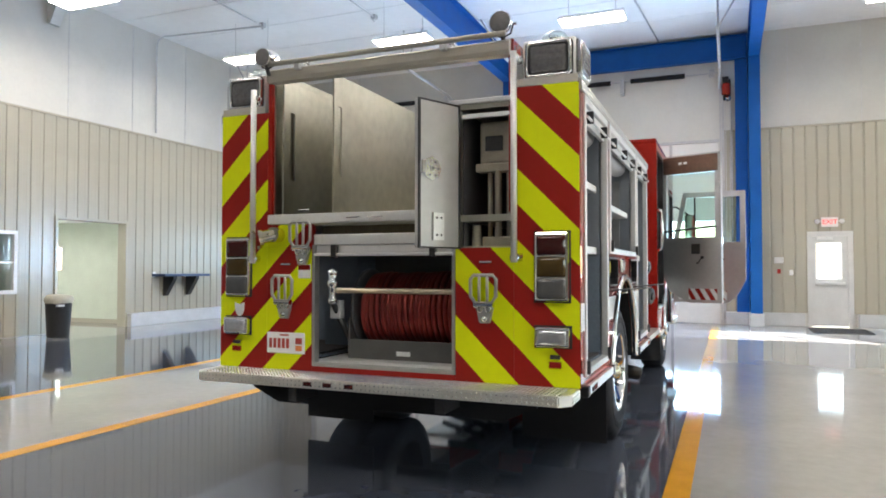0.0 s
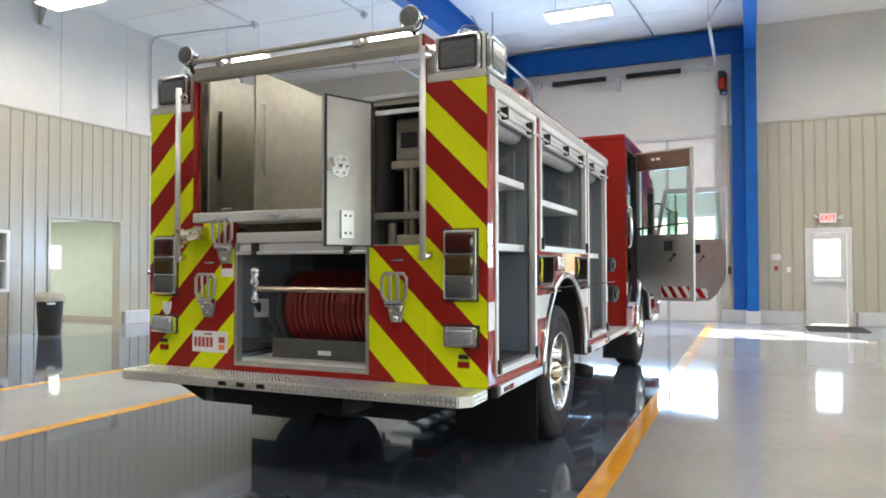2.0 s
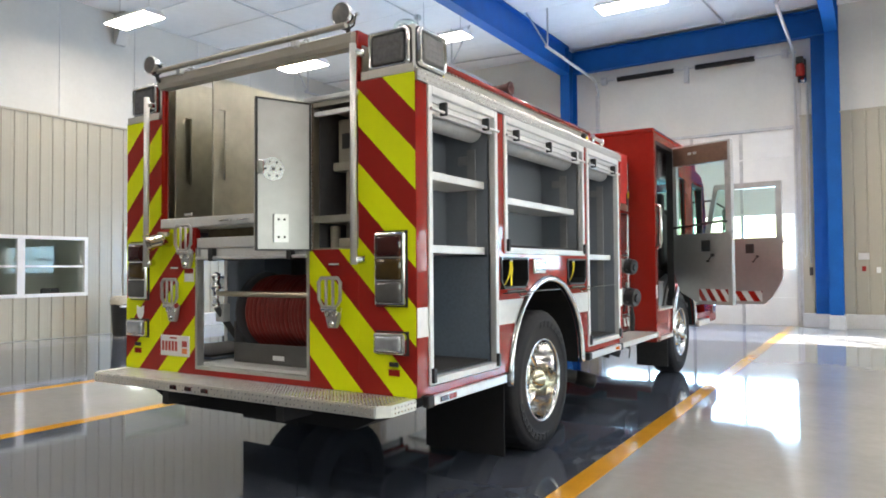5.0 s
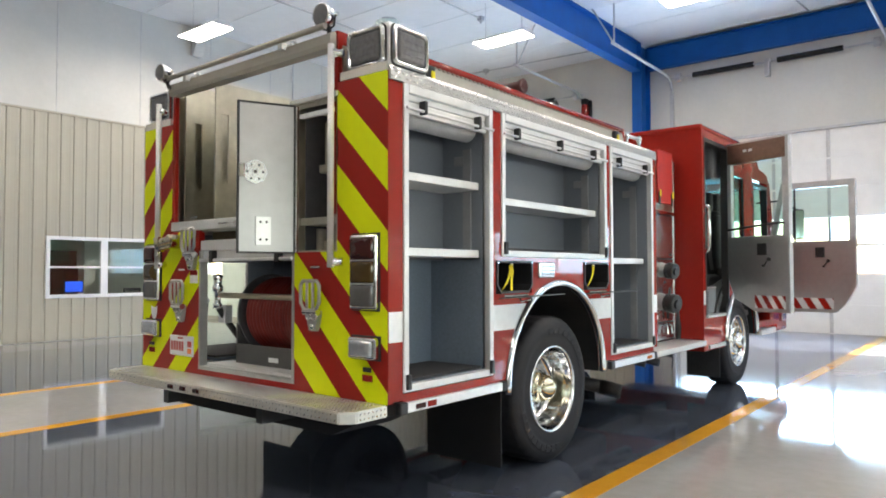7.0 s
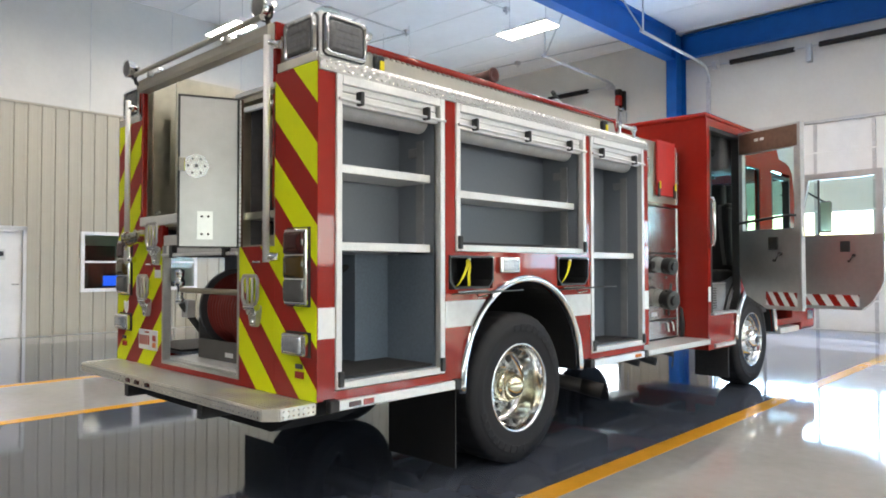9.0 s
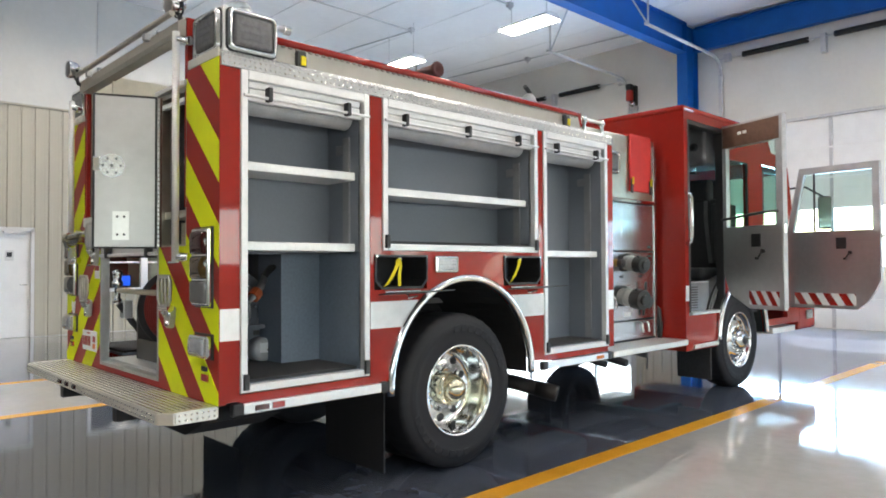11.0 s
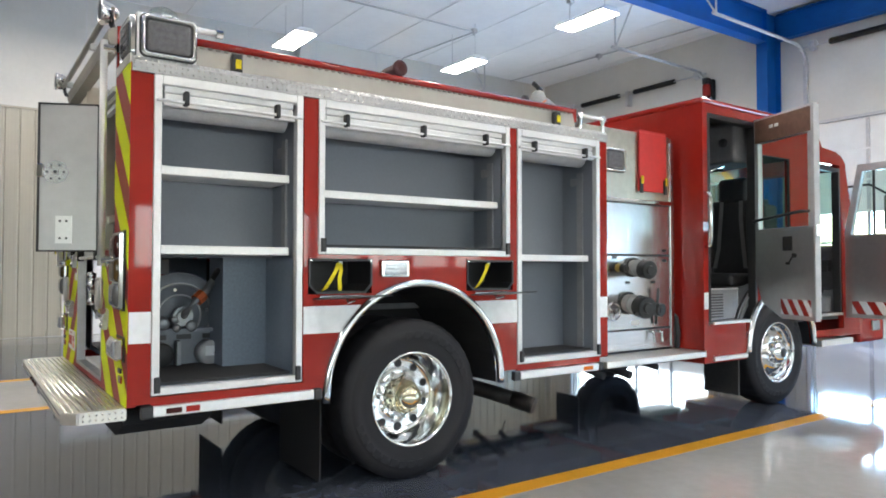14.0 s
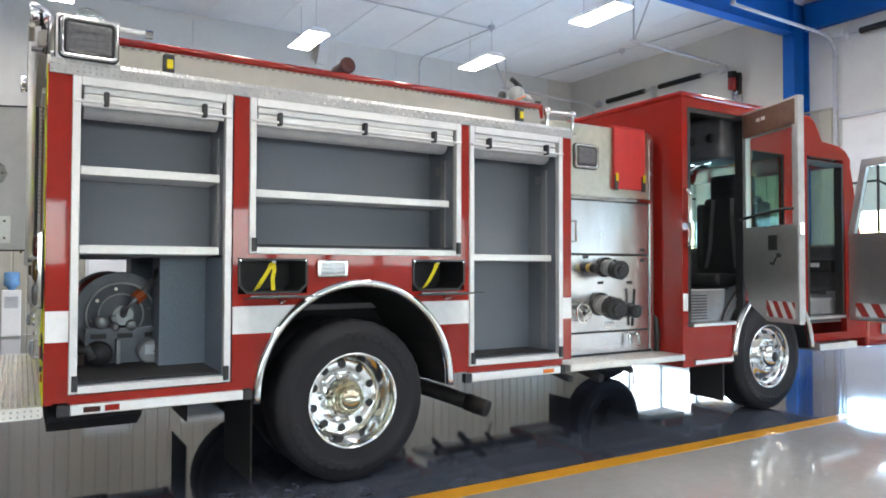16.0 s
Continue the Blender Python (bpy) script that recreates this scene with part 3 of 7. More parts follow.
exit_door()
sign = thing("exit_sign", (2.10, YF - 0.06, 2.40), "white exit sign with red letters above the door", "exit sign")
part("body", bx(-0.17, -0.03, -0.11, 0.17, 0.03, 0.11, bevel=0.008), WHITE_PAINT, sign)
for s in (-1, 1):
    lamp = part("emergency_lamp", lathe(bmesh.new(), [(-0.05, 0.02), (-0.04, 0.05), (0.02, 0.055), (0.03, 0.0)], (s * 0.25, 0.0, 0.02), "y", 16), WHITE_PAINT, sign)
    part("arm", rod(bmesh.new(), (s * 0.16, 0, 0.02), (s * 0.22, 0, 0.02), 0.012, 8), WHITE_PAINT, sign)
cu = bpy.data.curves.new("letters", "FONT")
cu.body, cu.size, cu.align_x, cu.align_y, cu.extrude = "EXIT", 0.15, "CENTER", "CENTER", 0.002
cu.materials.append(glow_mat("lit_red_letters", (1.0, 0.05, 0.03), 0.2))
tx = new("letters", cu)
tx.parent = sign
tx.matrix_local = pose(0, -0.034, 0, 90, 0, 0)

tagged(part("door_mat", bx(1.58, 16.7, 0.0, 2.68, 17.85, 0.014, bevel=0.004, seg=1), MATTE_BLACK), "black rubber door mat on the floor at the exit", "door mat")


def wall_box(x, z, w, h, m, label, category):
    tagged(part(category.replace(" ", "_"), bx(x - w / 2, YF - 0.09, z - h / 2, x + w / 2, YF - 0.03, z + h / 2, bevel=0.008), m), label, category)


wall_box(1.04, 1.53, 0.20, 0.14, DOOR_PAINT, "white control box on the ribbed siding", "control box")
wall_box(1.04, 1.27, 0.075, 0.105, RED_DARK, "small red fire alarm pull station on the siding", "alarm station")
wall_box(1.30, 1.24, 0.08, 0.12, WHITE_PAINT, "white light switch on the ribbed siding", "light switch")
wall_box(0.05, 1.22, 0.07, 0.18, BLACK, "black push-button switch beside the column", "door switch")


# ---- west wall: window, opening, door ----
def pane_frame(bm, x0, x1, y0, y1, z0, z1, w):
    box(bm, x0, y0, z0, x1, y0 + w, z1)
    box(bm, x0, y1 - w, z0, x1, y1, z1)
    box(bm, x0, y0 + w, z0, x1, y1 - w, z0 + w)
    box(bm, x0, y0 + w, z1 - w, x1, y1 - w, z1)


win = thing("window_1", (0, 0, 0), "white framed double sash window to the office", "window", "", "structure")
bm = bmesh.new()
pane_frame(bm, XL - 0.05, XL + 0.055, WIN[0] - 0.06, WIN[1] + 0.06, WIN[2] - 0.06, WIN[3] + 0.06, 0.07)
part("window_frame", bm, WHITE_PAINT, win)
ym, zm = 8.36, 1.45
part("mullion", bx(XL - 0.04, ym - 0.07, WIN[2] + 0.01, XL + 0.05, ym + 0.07, WIN[3] - 0.01), WHITE_PAINT, win)
for a, b in ((WIN[0] + 0.01, ym - 0.07), (ym + 0.07, WIN[1] - 0.01)):
    part("sash_bar", bx(XL - 0.03, a, zm - 0.02, XL + 0.03, b, zm + 0.02), WHITE_PAINT, win)
    for c, d in ((WIN[2] + 0.01, zm - 0.02), (zm + 0.02, WIN[3] - 0.01)):
        part("pane", bx(XL - 0.012, a, c, XL - 0.006, b, d), GLASS, win).visible_shadow = False

wd = thing("door_2", (0, 0, 0), "white steel door with a small sign in the siding", "door", "", "structure")
bm = bmesh.new()
box(bm, XL - 0.1, WDOOR[0], 0, XL + 0.05, WDOOR[0] + 0.06, WDOOR[3])
box(bm, XL - 0.1, WDOOR[1] - 0.06, 0, XL + 0.05, WDOOR[1], WDOOR[3])
box(bm, XL - 0.1, WDOOR[0], WDOOR[3] - 0.06, XL + 0.05, WDOOR[1], WDOOR[3] + 0.02)
part("door_frame", bm, DOOR_PAINT, wd)
leaf = part("leaf", bx(XL - 0.05, WDOOR[0] + 0.065, 0.01, XL - 0.01, WDOOR[1] - 0.065, WDOOR[3] - 0.065), WHITE_PAINT, wd)
part("sign_plate", bx(XL - 0.01, 5.78, 1.48, XL - 0.004, 5.93, 1.68), DOOR_PAINT, leaf, "small grey sign with a dark bar")
part("sign_bar", bx(XL - 0.004, 5.81, 1.55, XL - 0.002, 5.90, 1.64), BLACK, leaf)
part("lever_handle", tube(bmesh.new(), [(XL - 0.01, 6.14, 1.02), (XL + 0.05, 6.14, 1.02), (XL + 0.05, 6.02, 1.02)], 0.012, 8), CHROME, leaf)
part("door_closer", bx(XL - 0.01, 5.75, 2.0, XL + 0.05, 6.1, 2.06, bevel=0.006), TRIM, leaf)

bm = bmesh.new()
box(bm, XL - 0.2, OPEN[0] - 0.05, 0, XL + 0.05, OPEN[0] + 0.008, OPEN[3] + 0.05)
box(bm, XL - 0.2, OPEN[1] - 0.008, 0, XL + 0.05, OPEN[1] + 0.05, OPEN[3] + 0.05)
box(bm, XL - 0.2, OPEN[0] + 0.008, OPEN[3] - 0.008, XL + 0.05, OPEN[1] - 0.008, OPEN[3] + 0.05)
setting("trim_opening", bm, BEIGE, "beige steel trim round the opening", "trim")

# office behind the west wall
OX = XL - 5.0
OY, OZ = 12.98, 2.47
setting("wall_office_west", bx(OX - 0.2, 1.8, 0, OX, OY + 0.15, OZ), PALE_GREEN, "pale green office wall", "wall")
bm = bmesh.new()
box(bm, OX, 1.8, 0, XL - 0.2, 2.0, OZ)
box(bm, OX, 10.14, 0, XL - 0.2, 10.26, OZ)
setting("wall_office_inner", bm, PALE_GREEN, "pale green inner office walls", "wall")
NWIN = (-16.45, -15.62, 1.26, 1.90)
wall_y("wall_office_north", OY, OY + 0.15, OX, XL - 0.2, 0, OZ, [NWIN], PALE_GREEN, "pale green office wall behind the opening")
w4 = thing("window_24", (0, 0, 0), "bright white framed window in the pale green wall", "window", "", "structure")
b4 = bmesh.new()
for q in ((NWIN[0], NWIN[0] + 0.04, NWIN[2], NWIN[3]), (NWIN[1] - 0.04, NWIN[1], NWIN[2], NWIN[3]), (NWIN[0] + 0.04, NWIN[1] - 0.04, NWIN[2], NWIN[2] + 0.04), (NWIN[0] + 0.04, NWIN[1] - 0.04, NWIN[3] - 0.04, NWIN[3])):
    box(b4, q[0], OY - 0.012, q[2], q[1], OY + 0.08, q[3])
part("window_frame", b4, WHITE_PAINT, w4)
part("pane", bx(NWIN[0] + 0.04, OY + 0.03, NWIN[2] + 0.04, NWIN[1] - 0.04, OY + 0.036, NWIN[3] - 0.04), GLASS, w4).visible_shadow = False
setting("baseboard_office", bx(OX, OY - 0.015, 0, XL - 0.2, OY, 0.1), BEIGE, "beige baseboard of the pale green wall", "baseboard")
# desk with a lit screen and two chairs, seen through the office window
desk = thing("desk", (-14.5, 8.35, 0), "dark office desk beside the window", "desk")
part("top", bx(-0.4, -0.9, 0.72, 0.4, 0.9, 0.75, bevel=0.004), CAB_IN, desk)
for sx in (-0.36, 0.36):
    for sy in (-0.85, 0.85):
        part("leg", bx(sx - 0.025, sy - 0.025, 0, sx + 0.025, sy + 0.025, 0.72), CAB_IN, desk)
mon = thing("monitor", (-14.5, 8.47, 0.75), "flat monitor with a lit blue screen on the desk", "monitor")
part("stand", bx(-0.1, -0.1, 0, 0.1, 0.1, 0.02, bevel=0.006), BLACK, mon)
part("neck", bx(-0.03, -0.02, 0.02, -0.01, 0.02, 0.3), BLACK, mon)
part("bezel", bx(-0.02, -0.20, 0.15, 0.015, 0.20, 0.41, bevel=0.006), BLACK, mon)
part("screen", bx(0.015, -0.185, 0.165, 0.018, 0.185, 0.395), glow_mat("lit_blue_screen", (0.02, 0.12, 0.9), 0.13), mon, "lit blue screen")


def office_chair(x, y, turn):
    ch = thing("office_chair", (x, y, 0), "dark office chair with a rounded back", "chair", turn=turn)
    part("seat", bx(-0.24, -0.24, 0.42, 0.24, 0.24, 0.5, bevel=0.03, seg=3), SEAT, ch)
    part("backrest", bx(-0.22, -0.26, 0.58, 0.22, -0.2, 1.0, bevel=0.03, seg=3), SEAT, ch)
    part("column", rod(bmesh.new(), (0, 0, 0.06), (0, 0, 0.42), 0.03, 10), BLACK, ch)
    part("back_post", bx(-0.03, -0.25, 0.44, 0.03, -0.22, 0.62), BLACK, ch)
    for k in range(5):
        t = 2 * math.pi * k / 5
        part("leg", rod(bmesh.new(), (0, 0, 0.08), (0.27 * math.cos(t), 0.27 * math.sin(t), 0.03), 0.02, 8), BLACK, ch)


cab2 = thing("cupboard", (-15.3, 8.5, 0), "dark brown wooden cupboard in the office", "cupboard")
BROWN = mat("dark_brown_wood", (0.09, 0.05, 0.03), 0.5, 0, 0.15, 8.0, stretch=(1, 1, 0.2))
part("body", bx(-0.2, -0.32, 0, 0.2, 0.32, 1.45, bevel=0.006), BROWN, cab2)
part("hutch", bx(-0.2, -0.32, 1.46, 0.1, 0.32, 1.85, bevel=0.006), BROWN, cab2)
part("door", bx(0.2, -0.30, 0.08, 0.218, -0.005, 1.42, bevel=0.003), BROWN, cab2)
part("door", bx(0.2, 0.005, 0.08, 0.218, 0.30, 1.42, bevel=0.003), BROWN, cab2)
office_chair(-13.9, 9.35, 100)
setting("ceiling_office", bx(OX - 0.2, 1.8, OZ, XL - 0.2, OY + 0.15, OZ + 0.1), CEIL, "white office ceiling", "ceiling")
# ceiling panels added to brighten the office; the last is out of view
OFFICE_FILL = glow_mat("office_fill_diffuser", (1.0, 0.98, 0.95), 2.0)
for xx, yy in ((-14.6, 11.0), (-16.6, 11.0), (-16.4, 4.6)):
    ol = thing("office_light", (xx, yy, OZ - 0.015), "flat lit ceiling panel added to brighten the office", "ceiling light", "office lights")
    part("frame", bx(-0.62, -0.32, -0.03, 0.62, 0.32, 0.015), WHITE_PAINT, ol)
    part("diffuser", bx(-0.58, -0.28, -0.034, 0.58, 0.28, -0.03), OFFICE_FILL, ol)


# ---- hall lamps ----
def hall_lamp():
    root = thing("ceiling_light", (-6.33, 13.45, 6.12), "white high bay light hung from the ceiling, lit", "ceiling light", "hall lights")
    bm = bmesh.new()
    prism(bm, [(-0.24, 0.0), (0.24, 0.0), (0.13, 0.1), (-0.13, 0.1)], "x", -0.62, 0.62)
    part("housing", bm, WHITE_PAINT, root)
    part("diffuser", bx(-0.60, -0.225, -0.014, 0.60, 0.225, 0.0, bevel=0.005), LAMP, root, "lit prismatic diffuser")
    for s in (-0.45, 0.45):
        part("hanger", rod(bmesh.new(), (s, 0, 0.1), (s, 0, ZC - 6.12), 0.006, 6), PIPE, root)
    return root


first = hall_lamp()
for xx, yy in ((-2.43, 13.7), (2.9, 14.5), (6.9, 14.5), (-10.1, 13.3), (-10.66, 9.3), (-6.35, 9.1), (-2.43, 9.1), (2.25, 9.1), (6.3, 9.1),
               (-10.3, 4.7), (-6.35, 4.7), (-2.43, 4.7), (2.25, 4.7), (-6.35, 0.0), (-2.43, 0.0), (2.25, 0.0), (6.3, 0.0)):
    copy_thing(first, pose(xx, yy, 6.12))

# conduits
cd = tagged(part("conduit", tube(bmesh.new(), [(XL + 0.06, 13.17, 4.6), (XL + 0.06, 13.17, 6.7), (XL + 0.1, 13.18, 6.86), (XL + 0.25, 13.2, 6.93), (-9.95, 13.5, 6.93), (-9.92, 11.9, 6.93), (-9.9, 6.0, 6.93)], 0.018, 8), PIPE), "thin grey conduit up the wall and along the ceiling", "conduit")
tagged(part("conduit", tube(bmesh.new(), [(XL + 0.05, 17.05, 6.95), (-9.59, 17.36, 6.95), (-5.7, 17.7, 6.95)], 0.016, 8), PIPE), "thin grey conduit along the ceiling", "conduit")
tagged(part("conduit", tube(bmesh.new(), [(-1.9, 14.0, 6.95), (-1.6, 18.2, 6.95)], 0.02, 8), PIPE), "thin grey conduit along the ceiling", "conduit")
tagged(part("conduit", tube(bmesh.new(), [(-7.32, 14.02, 6.95), (-7.34, 5.0, 6.95)], 0.016, 8), PIPE), "thin grey conduit along the ceiling", "conduit")
for x, y in ((-9.95, 13.5), (-7.32, 14.02), (-9.59, 17.36), (-1.9, 14.0)):
    bm = bx(x - 0.06, y - 0.06, ZC - 0.1, x + 0.06, y + 0.06, ZC, bevel=0.008)
    rod(bm, (x, y, ZC - 0.1), (x, y, ZC - 0.15), 0.022, 10)
    tagged(part("junction_box", bm, PIPE), "small grey junction box on the ceiling", "junction box", "ceiling junction boxes")

# trash can, wall shelf, water cooler
can = thing("trash_can", (-12.1, 10.05, 0), "dark round plastic trash can with a pale bag", "trash can")
part("body", lathe(bmesh.new(), [(0.0, 0.0), (0.0, 0.19), (0.03, 0.20), (0.66, 0.235), (0.69, 0.25), (0.72, 0.25)], (0, 0, 0), "z", 28), BLACK, can)
bm = lathe(bmesh.new(), [(0.66, 0.24), (0.71, 0.262), (0.76, 0.255), (0.80, 0.22), (0.825, 0.13), (0.83, 0.0)], (0, 0, 0), "z", 28)
for v in bm.verts:
    v.co *= 1 + 0.03 * noise.noise(v.co * 9)
part("bag_rim", bm, mat("cream_bag", (0.55, 0.52, 0.42), 0.5, 0, 0.1, 12), can, "cream plastic bag over the rim")

part("sticker", bx(0.17, -0.19, 0.60, 0.236, -0.06, 0.64), WHITE_PAINT, can, "white maker's sticker")

sh = thing("wall_shelf", (XL + 0.04, 13.9, 1.17), "dark blue wall shelf on two brackets", "shelf")
part("board", bx(0, -0.78, -0.03, 0.4, 0.78, 0.03, bevel=0.008), DARK_BLUE, sh)
for s in (-0.36, 0.40):
    part("bracket", prism(bmesh.new(), [(0, -0.5), (0.05, -0.5), (0.32, -0.08), (0.32, -0.03), (0, -0.03)], "y", s - 0.06, s + 0.06), BLACK, sh, "black folded bracket")

tagged(part("wall_socket", bx(XL + 0.035, 13.13, 1.12, XL + 0.06, 13.21, 1.25, bevel=0.006), WHITE_PAINT), "small white socket box on the ribbed siding", "wall socket")

wc = thing("water_cooler", (-12.45, 4.05, 0), "white water cooler with a blue bottle on top", "water cooler")
part("cabinet", bx(-0.15, -0.16, 0.02, 0.15, 0.16, 0.90, bevel=0.02), WHITE_PAINT, wc)
part("tap_recess", bx(0.14, -0.11, 0.56, 0.155, 0.11, 0.78, bevel=0.004), GREY_METAL, wc)
part("bottle", lathe(bmesh.new(), [(0.90, 0.05), (0.95, 0.08), (0.98, 0.13), (1.08, 0.135), (1.10, 0.128), (1.20, 0.135), (1.24, 0.12), (1.25, 0.0)], (0, 0, 0), "z", 24), BLUE_BOTTLE, wc)

# ---- the fire engine: x to its right, y forward from the rear face, z up ----
truck = thing("fire_engine", (-2.085, 4.31, 0), "red fire engine with lime chevrons, open compartments and open cab doors", "fire engine")
W = 1.265          # half width of the body
BL = 3.51          # length of the body
ZB, ZT = 0.665, 2.36  # lower and upper edge of the body's side


def tp(name, bm, m, parent=None, label=""):
    return part(name, bm, m, parent or truck, label)


# chassis
bm = bmesh.new()
for s in (-1, 1):
    box(bm, s * 0.38 - 0.05, 1.0, 0.62, s * 0.38 + 0.05, 7.9, 0.86)
for y in (1.2, 2.6, 4.2, 5.4, 6.8):
    box(bm, -0.38, y, 0.66, 0.38, y + 0.1, 0.82)
tp("chassis_frame", bm, CHASSIS, label="black steel chassis frame")
bm = bmesh.new()
rod(bm, (-0.95, 1.72, 0.515), (0.95, 1.72, 0.515), 0.085, 16)
lathe(bm, [(-0.22, 0.0), (-0.2, 0.12), (-0.05, 0.21), (0.05, 0.21), (0.2, 0.12), (0.22, 0)], (0, 1.72, 0.515), "x", 24)
tp("rear_axle", bm, CHASSIS)
tp("front_axle", bx(-0.95, 6.02, 0.42, 0.95, 6.14, 0.54, bevel=0.02), CHASSIS)
tp("tail_frame", prism(bmesh.new(), [(-0.80, 0.43), (0.80, 0.43), (1.0, 0.52), (1.0, 0.594), (-1.0, 0.594), (-1.0, 0.52)], "y", 0.03, 0.50), UNDERCOAT, label="black steel frame under the tail step")
tp("gearbox", bx(-0.24, 3.6, 0.45, 0.24, 4.6, 0.7, bevel=0.06), CHASSIS)
for s in (-1, 1):
    tp("mud_flap", bx(s * 0.62, 1.06, 0.10, s * 1.235, 1.07, 0.62), UNDERCOAT, label="black rubber mud flap behind the rear wheels")
    tp("well_rail", bx(s * 0.52, 1.30, 1.055, s * 0.56, 2.20, 1.095, bevel=0.004), CONSOLE, label="dark grey steel rail in the wheel well")
    tp("mud_flap", bx(s * 0.85, 5.36, 0.16, s * 1.22, 5.38, 0.62), MATTE_BLACK, label="black rubber mud flap")

SOOT = mat("sooty_pipe", (0.035, 0.032, 0.03), 0.55, 0.5, 0.2, 12.0)
# exhaust pipe
bm = tube(bmesh.new(), [(0.55, 2.2, 0.52), (0.8, 2.45, 0.48), (1.0, 2.58, 0.43), (1.24, 2.72, 0.37)], 0.056, 16)
ex = tp("exhaust_pipe", bm, SOOT, label="dark sooty exhaust pipe")
part("tail_pipe", tube(bmesh.new(), [(1.12, 2.65, 0.40), (1.25, 2.725, 0.366), (1.262, 2.732, 0.362)], 0.061, 18), SOOT, ex, "sooty flared tail pipe")

# ---- wheels ----
TYRE = [(-0.14, 0.300), (-0.145, 0.33), (-0.152, 0.40), (-0.148, 0.455), (-0.135, 0.490), (-0.118, 0.508), (-0.10, 0.513), (0.10, 0.513), (0.118, 0.508), (0.135, 0.490), (0.148, 0.455), (0.150, 0.44), (0.153, 0.436), (0.153, 0.40), (0.150, 0.395), (0.148, 0.36), (0.145, 0.33), (0.14, 0.30)]


def tyre(bm, cx, y):
    """Turned tyre whose shoulders are cut into lugs."""
    n = 144
    rings = []
    for a, r in TYRE:
        rings.append([bm.verts.new((cx + a, y + (r - (0.004 if r > 0.506 and (k // 2) % 2 else 0)) * math.cos(2 * math.pi * k / n), 0.515 + (r - (0.004 if r > 0.506 and (k // 2) % 2 else 0)) * math.sin(2 * math.pi * k / n))) for k in range(n)])
    for A, Bq in zip(rings, rings[1:]):
        for k in range(n):
            f = bm.faces.new((A[k], A[(k + 1) % n], Bq[(k + 1) % n], Bq[k]))
            f.smooth = True
    return bm


def wheel(side, y, rear):
    w = thing("wheel", (0, 0, 0), "dual rear wheel with polished dished rim" if rear else "front wheel with polished rim and bright hub", "wheel")
    del w["category"]
    w.parent = truck
    cx = side * (1.085 if rear else 1.06)
    part("tyre", tyre(bmesh.new(), cx, y), RUBBER, w, "black truck tyre with tread blocks")
    if rear:
        part("tyre", tyre(bmesh.new(), side * 0.74, y), RUBBER, w, "black inner truck tyre")
    c = (cx, y, 0.515)
    # raised unreadable marks on the sidewall, as plain bars
    bm = bmesh.new()
    for t0 in (20, 200):
        for k in range(9):
            t = radians(t0 + 9.5 * k)
            b = bx(side * 0.146, 0.392, -0.022, side * 0.1555, 0.436, 0.022)
            b.transform(Matrix.Translation(c) @ Matrix.Rotation(t, 4, "X"))
            me = bpy.data.meshes.new("bars")
            b.to_mesh(me)
            b.free()
            bm.from_mesh(me)
            bpy.data.meshes.remove(me)
    tagged(part("sidewall_relief", bm, RUBBER, w), kind="stuff")
    if rear:
        prof = [(0.138, 0.305), (0.150, 0.304), (0.150, 0.292), (0.130, 0.284), (0.06, 0.272), (-0.01, 0.262), (-0.05, 0.245), (-0.055, 0.215), (-0.050, 0.16), (-0.048, 0.11), (-0.03, 0.105)]
        hub = [(-0.05, 0.112), (0.045, 0.108), (0.05, 0.106), (0.056, 0.094), (0.085, 0.091), (0.115, 0.08), (0.14, 0.058), (0.155, 0.03), (0.16, 0.0)]
        nut_a, nut_b, nut_r, hole_r, hole_x = -0.055, -0.005, 0.146, 0.208, -0.052
    else:
        prof = [(0.138, 0.305), (0.150, 0.304), (0.150, 0.292), (0.130, 0.284), (0.10, 0.276), (0.085, 0.26), (0.088, 0.235), (0.11, 0.20), (0.125, 0.165), (0.128, 0.12), (0.12, 0.10)]
        hub = [(0.12, 0.115), (0.165, 0.110), (0.18, 0.095), (0.20, 0.06), (0.205, 0.0)]
        nut_a, nut_b, nut_r, hole_r, hole_x = 0.12, 0.165, 0.142, 0.222, 0.097
    rim = part("rim", lathe(bmesh.new(), prof, c, "x", 56, side), CHROME, w, "polished aluminium rim")
    part("hub", lathe(bmesh.new(), hub, c, "x", 32, side), HUB_CHROME if rear else CHROME, w, "chromed hub cover")
    if rear:
        for k in range(8):
            t = 2 * math.pi * (k + 0.5) / 8
            q = (y + 0.074 * math.cos(t), 0.515 + 0.074 * math.sin(t))
            part("hub_stud", rod(bmesh.new(), (cx + side * 0.085, *q), (cx + side * 0.118, *q), 0.012, 6, 0.009), HUB_CHROME, w)
    if not rear:
        part("hub_badge", lathe(bmesh.new(), [(0.20, 0.05), (0.212, 0.045), (0.212, 0.0)], c, "x", 20, side), BLACK, w)
    for k in range(10):
        t = 2 * math.pi * k / 10
        q = (y + nut_r * math.cos(t), 0.515 + nut_r * math.sin(t))
        part("wheel_nut", rod(bmesh.new(), (cx + side * nut_a, *q), (cx + side * nut_b, *q), 0.02, 6, 0.016), CHROME, w)
        t += math.pi / 10
        q = (y + hole_r * math.cos(t), 0.515 + hole_r * math.sin(t))
        part("vent_hole", rod(bmesh.new(), (cx + side * (hole_x - 0.02), *q), (cx + side * (hole_x + 0.006), *q), 0.026, 16), BLACK, w)
    return w


for s in (1, -1):
    wheel(s, 1.72, True)
    wheel(s, 6.08, False)

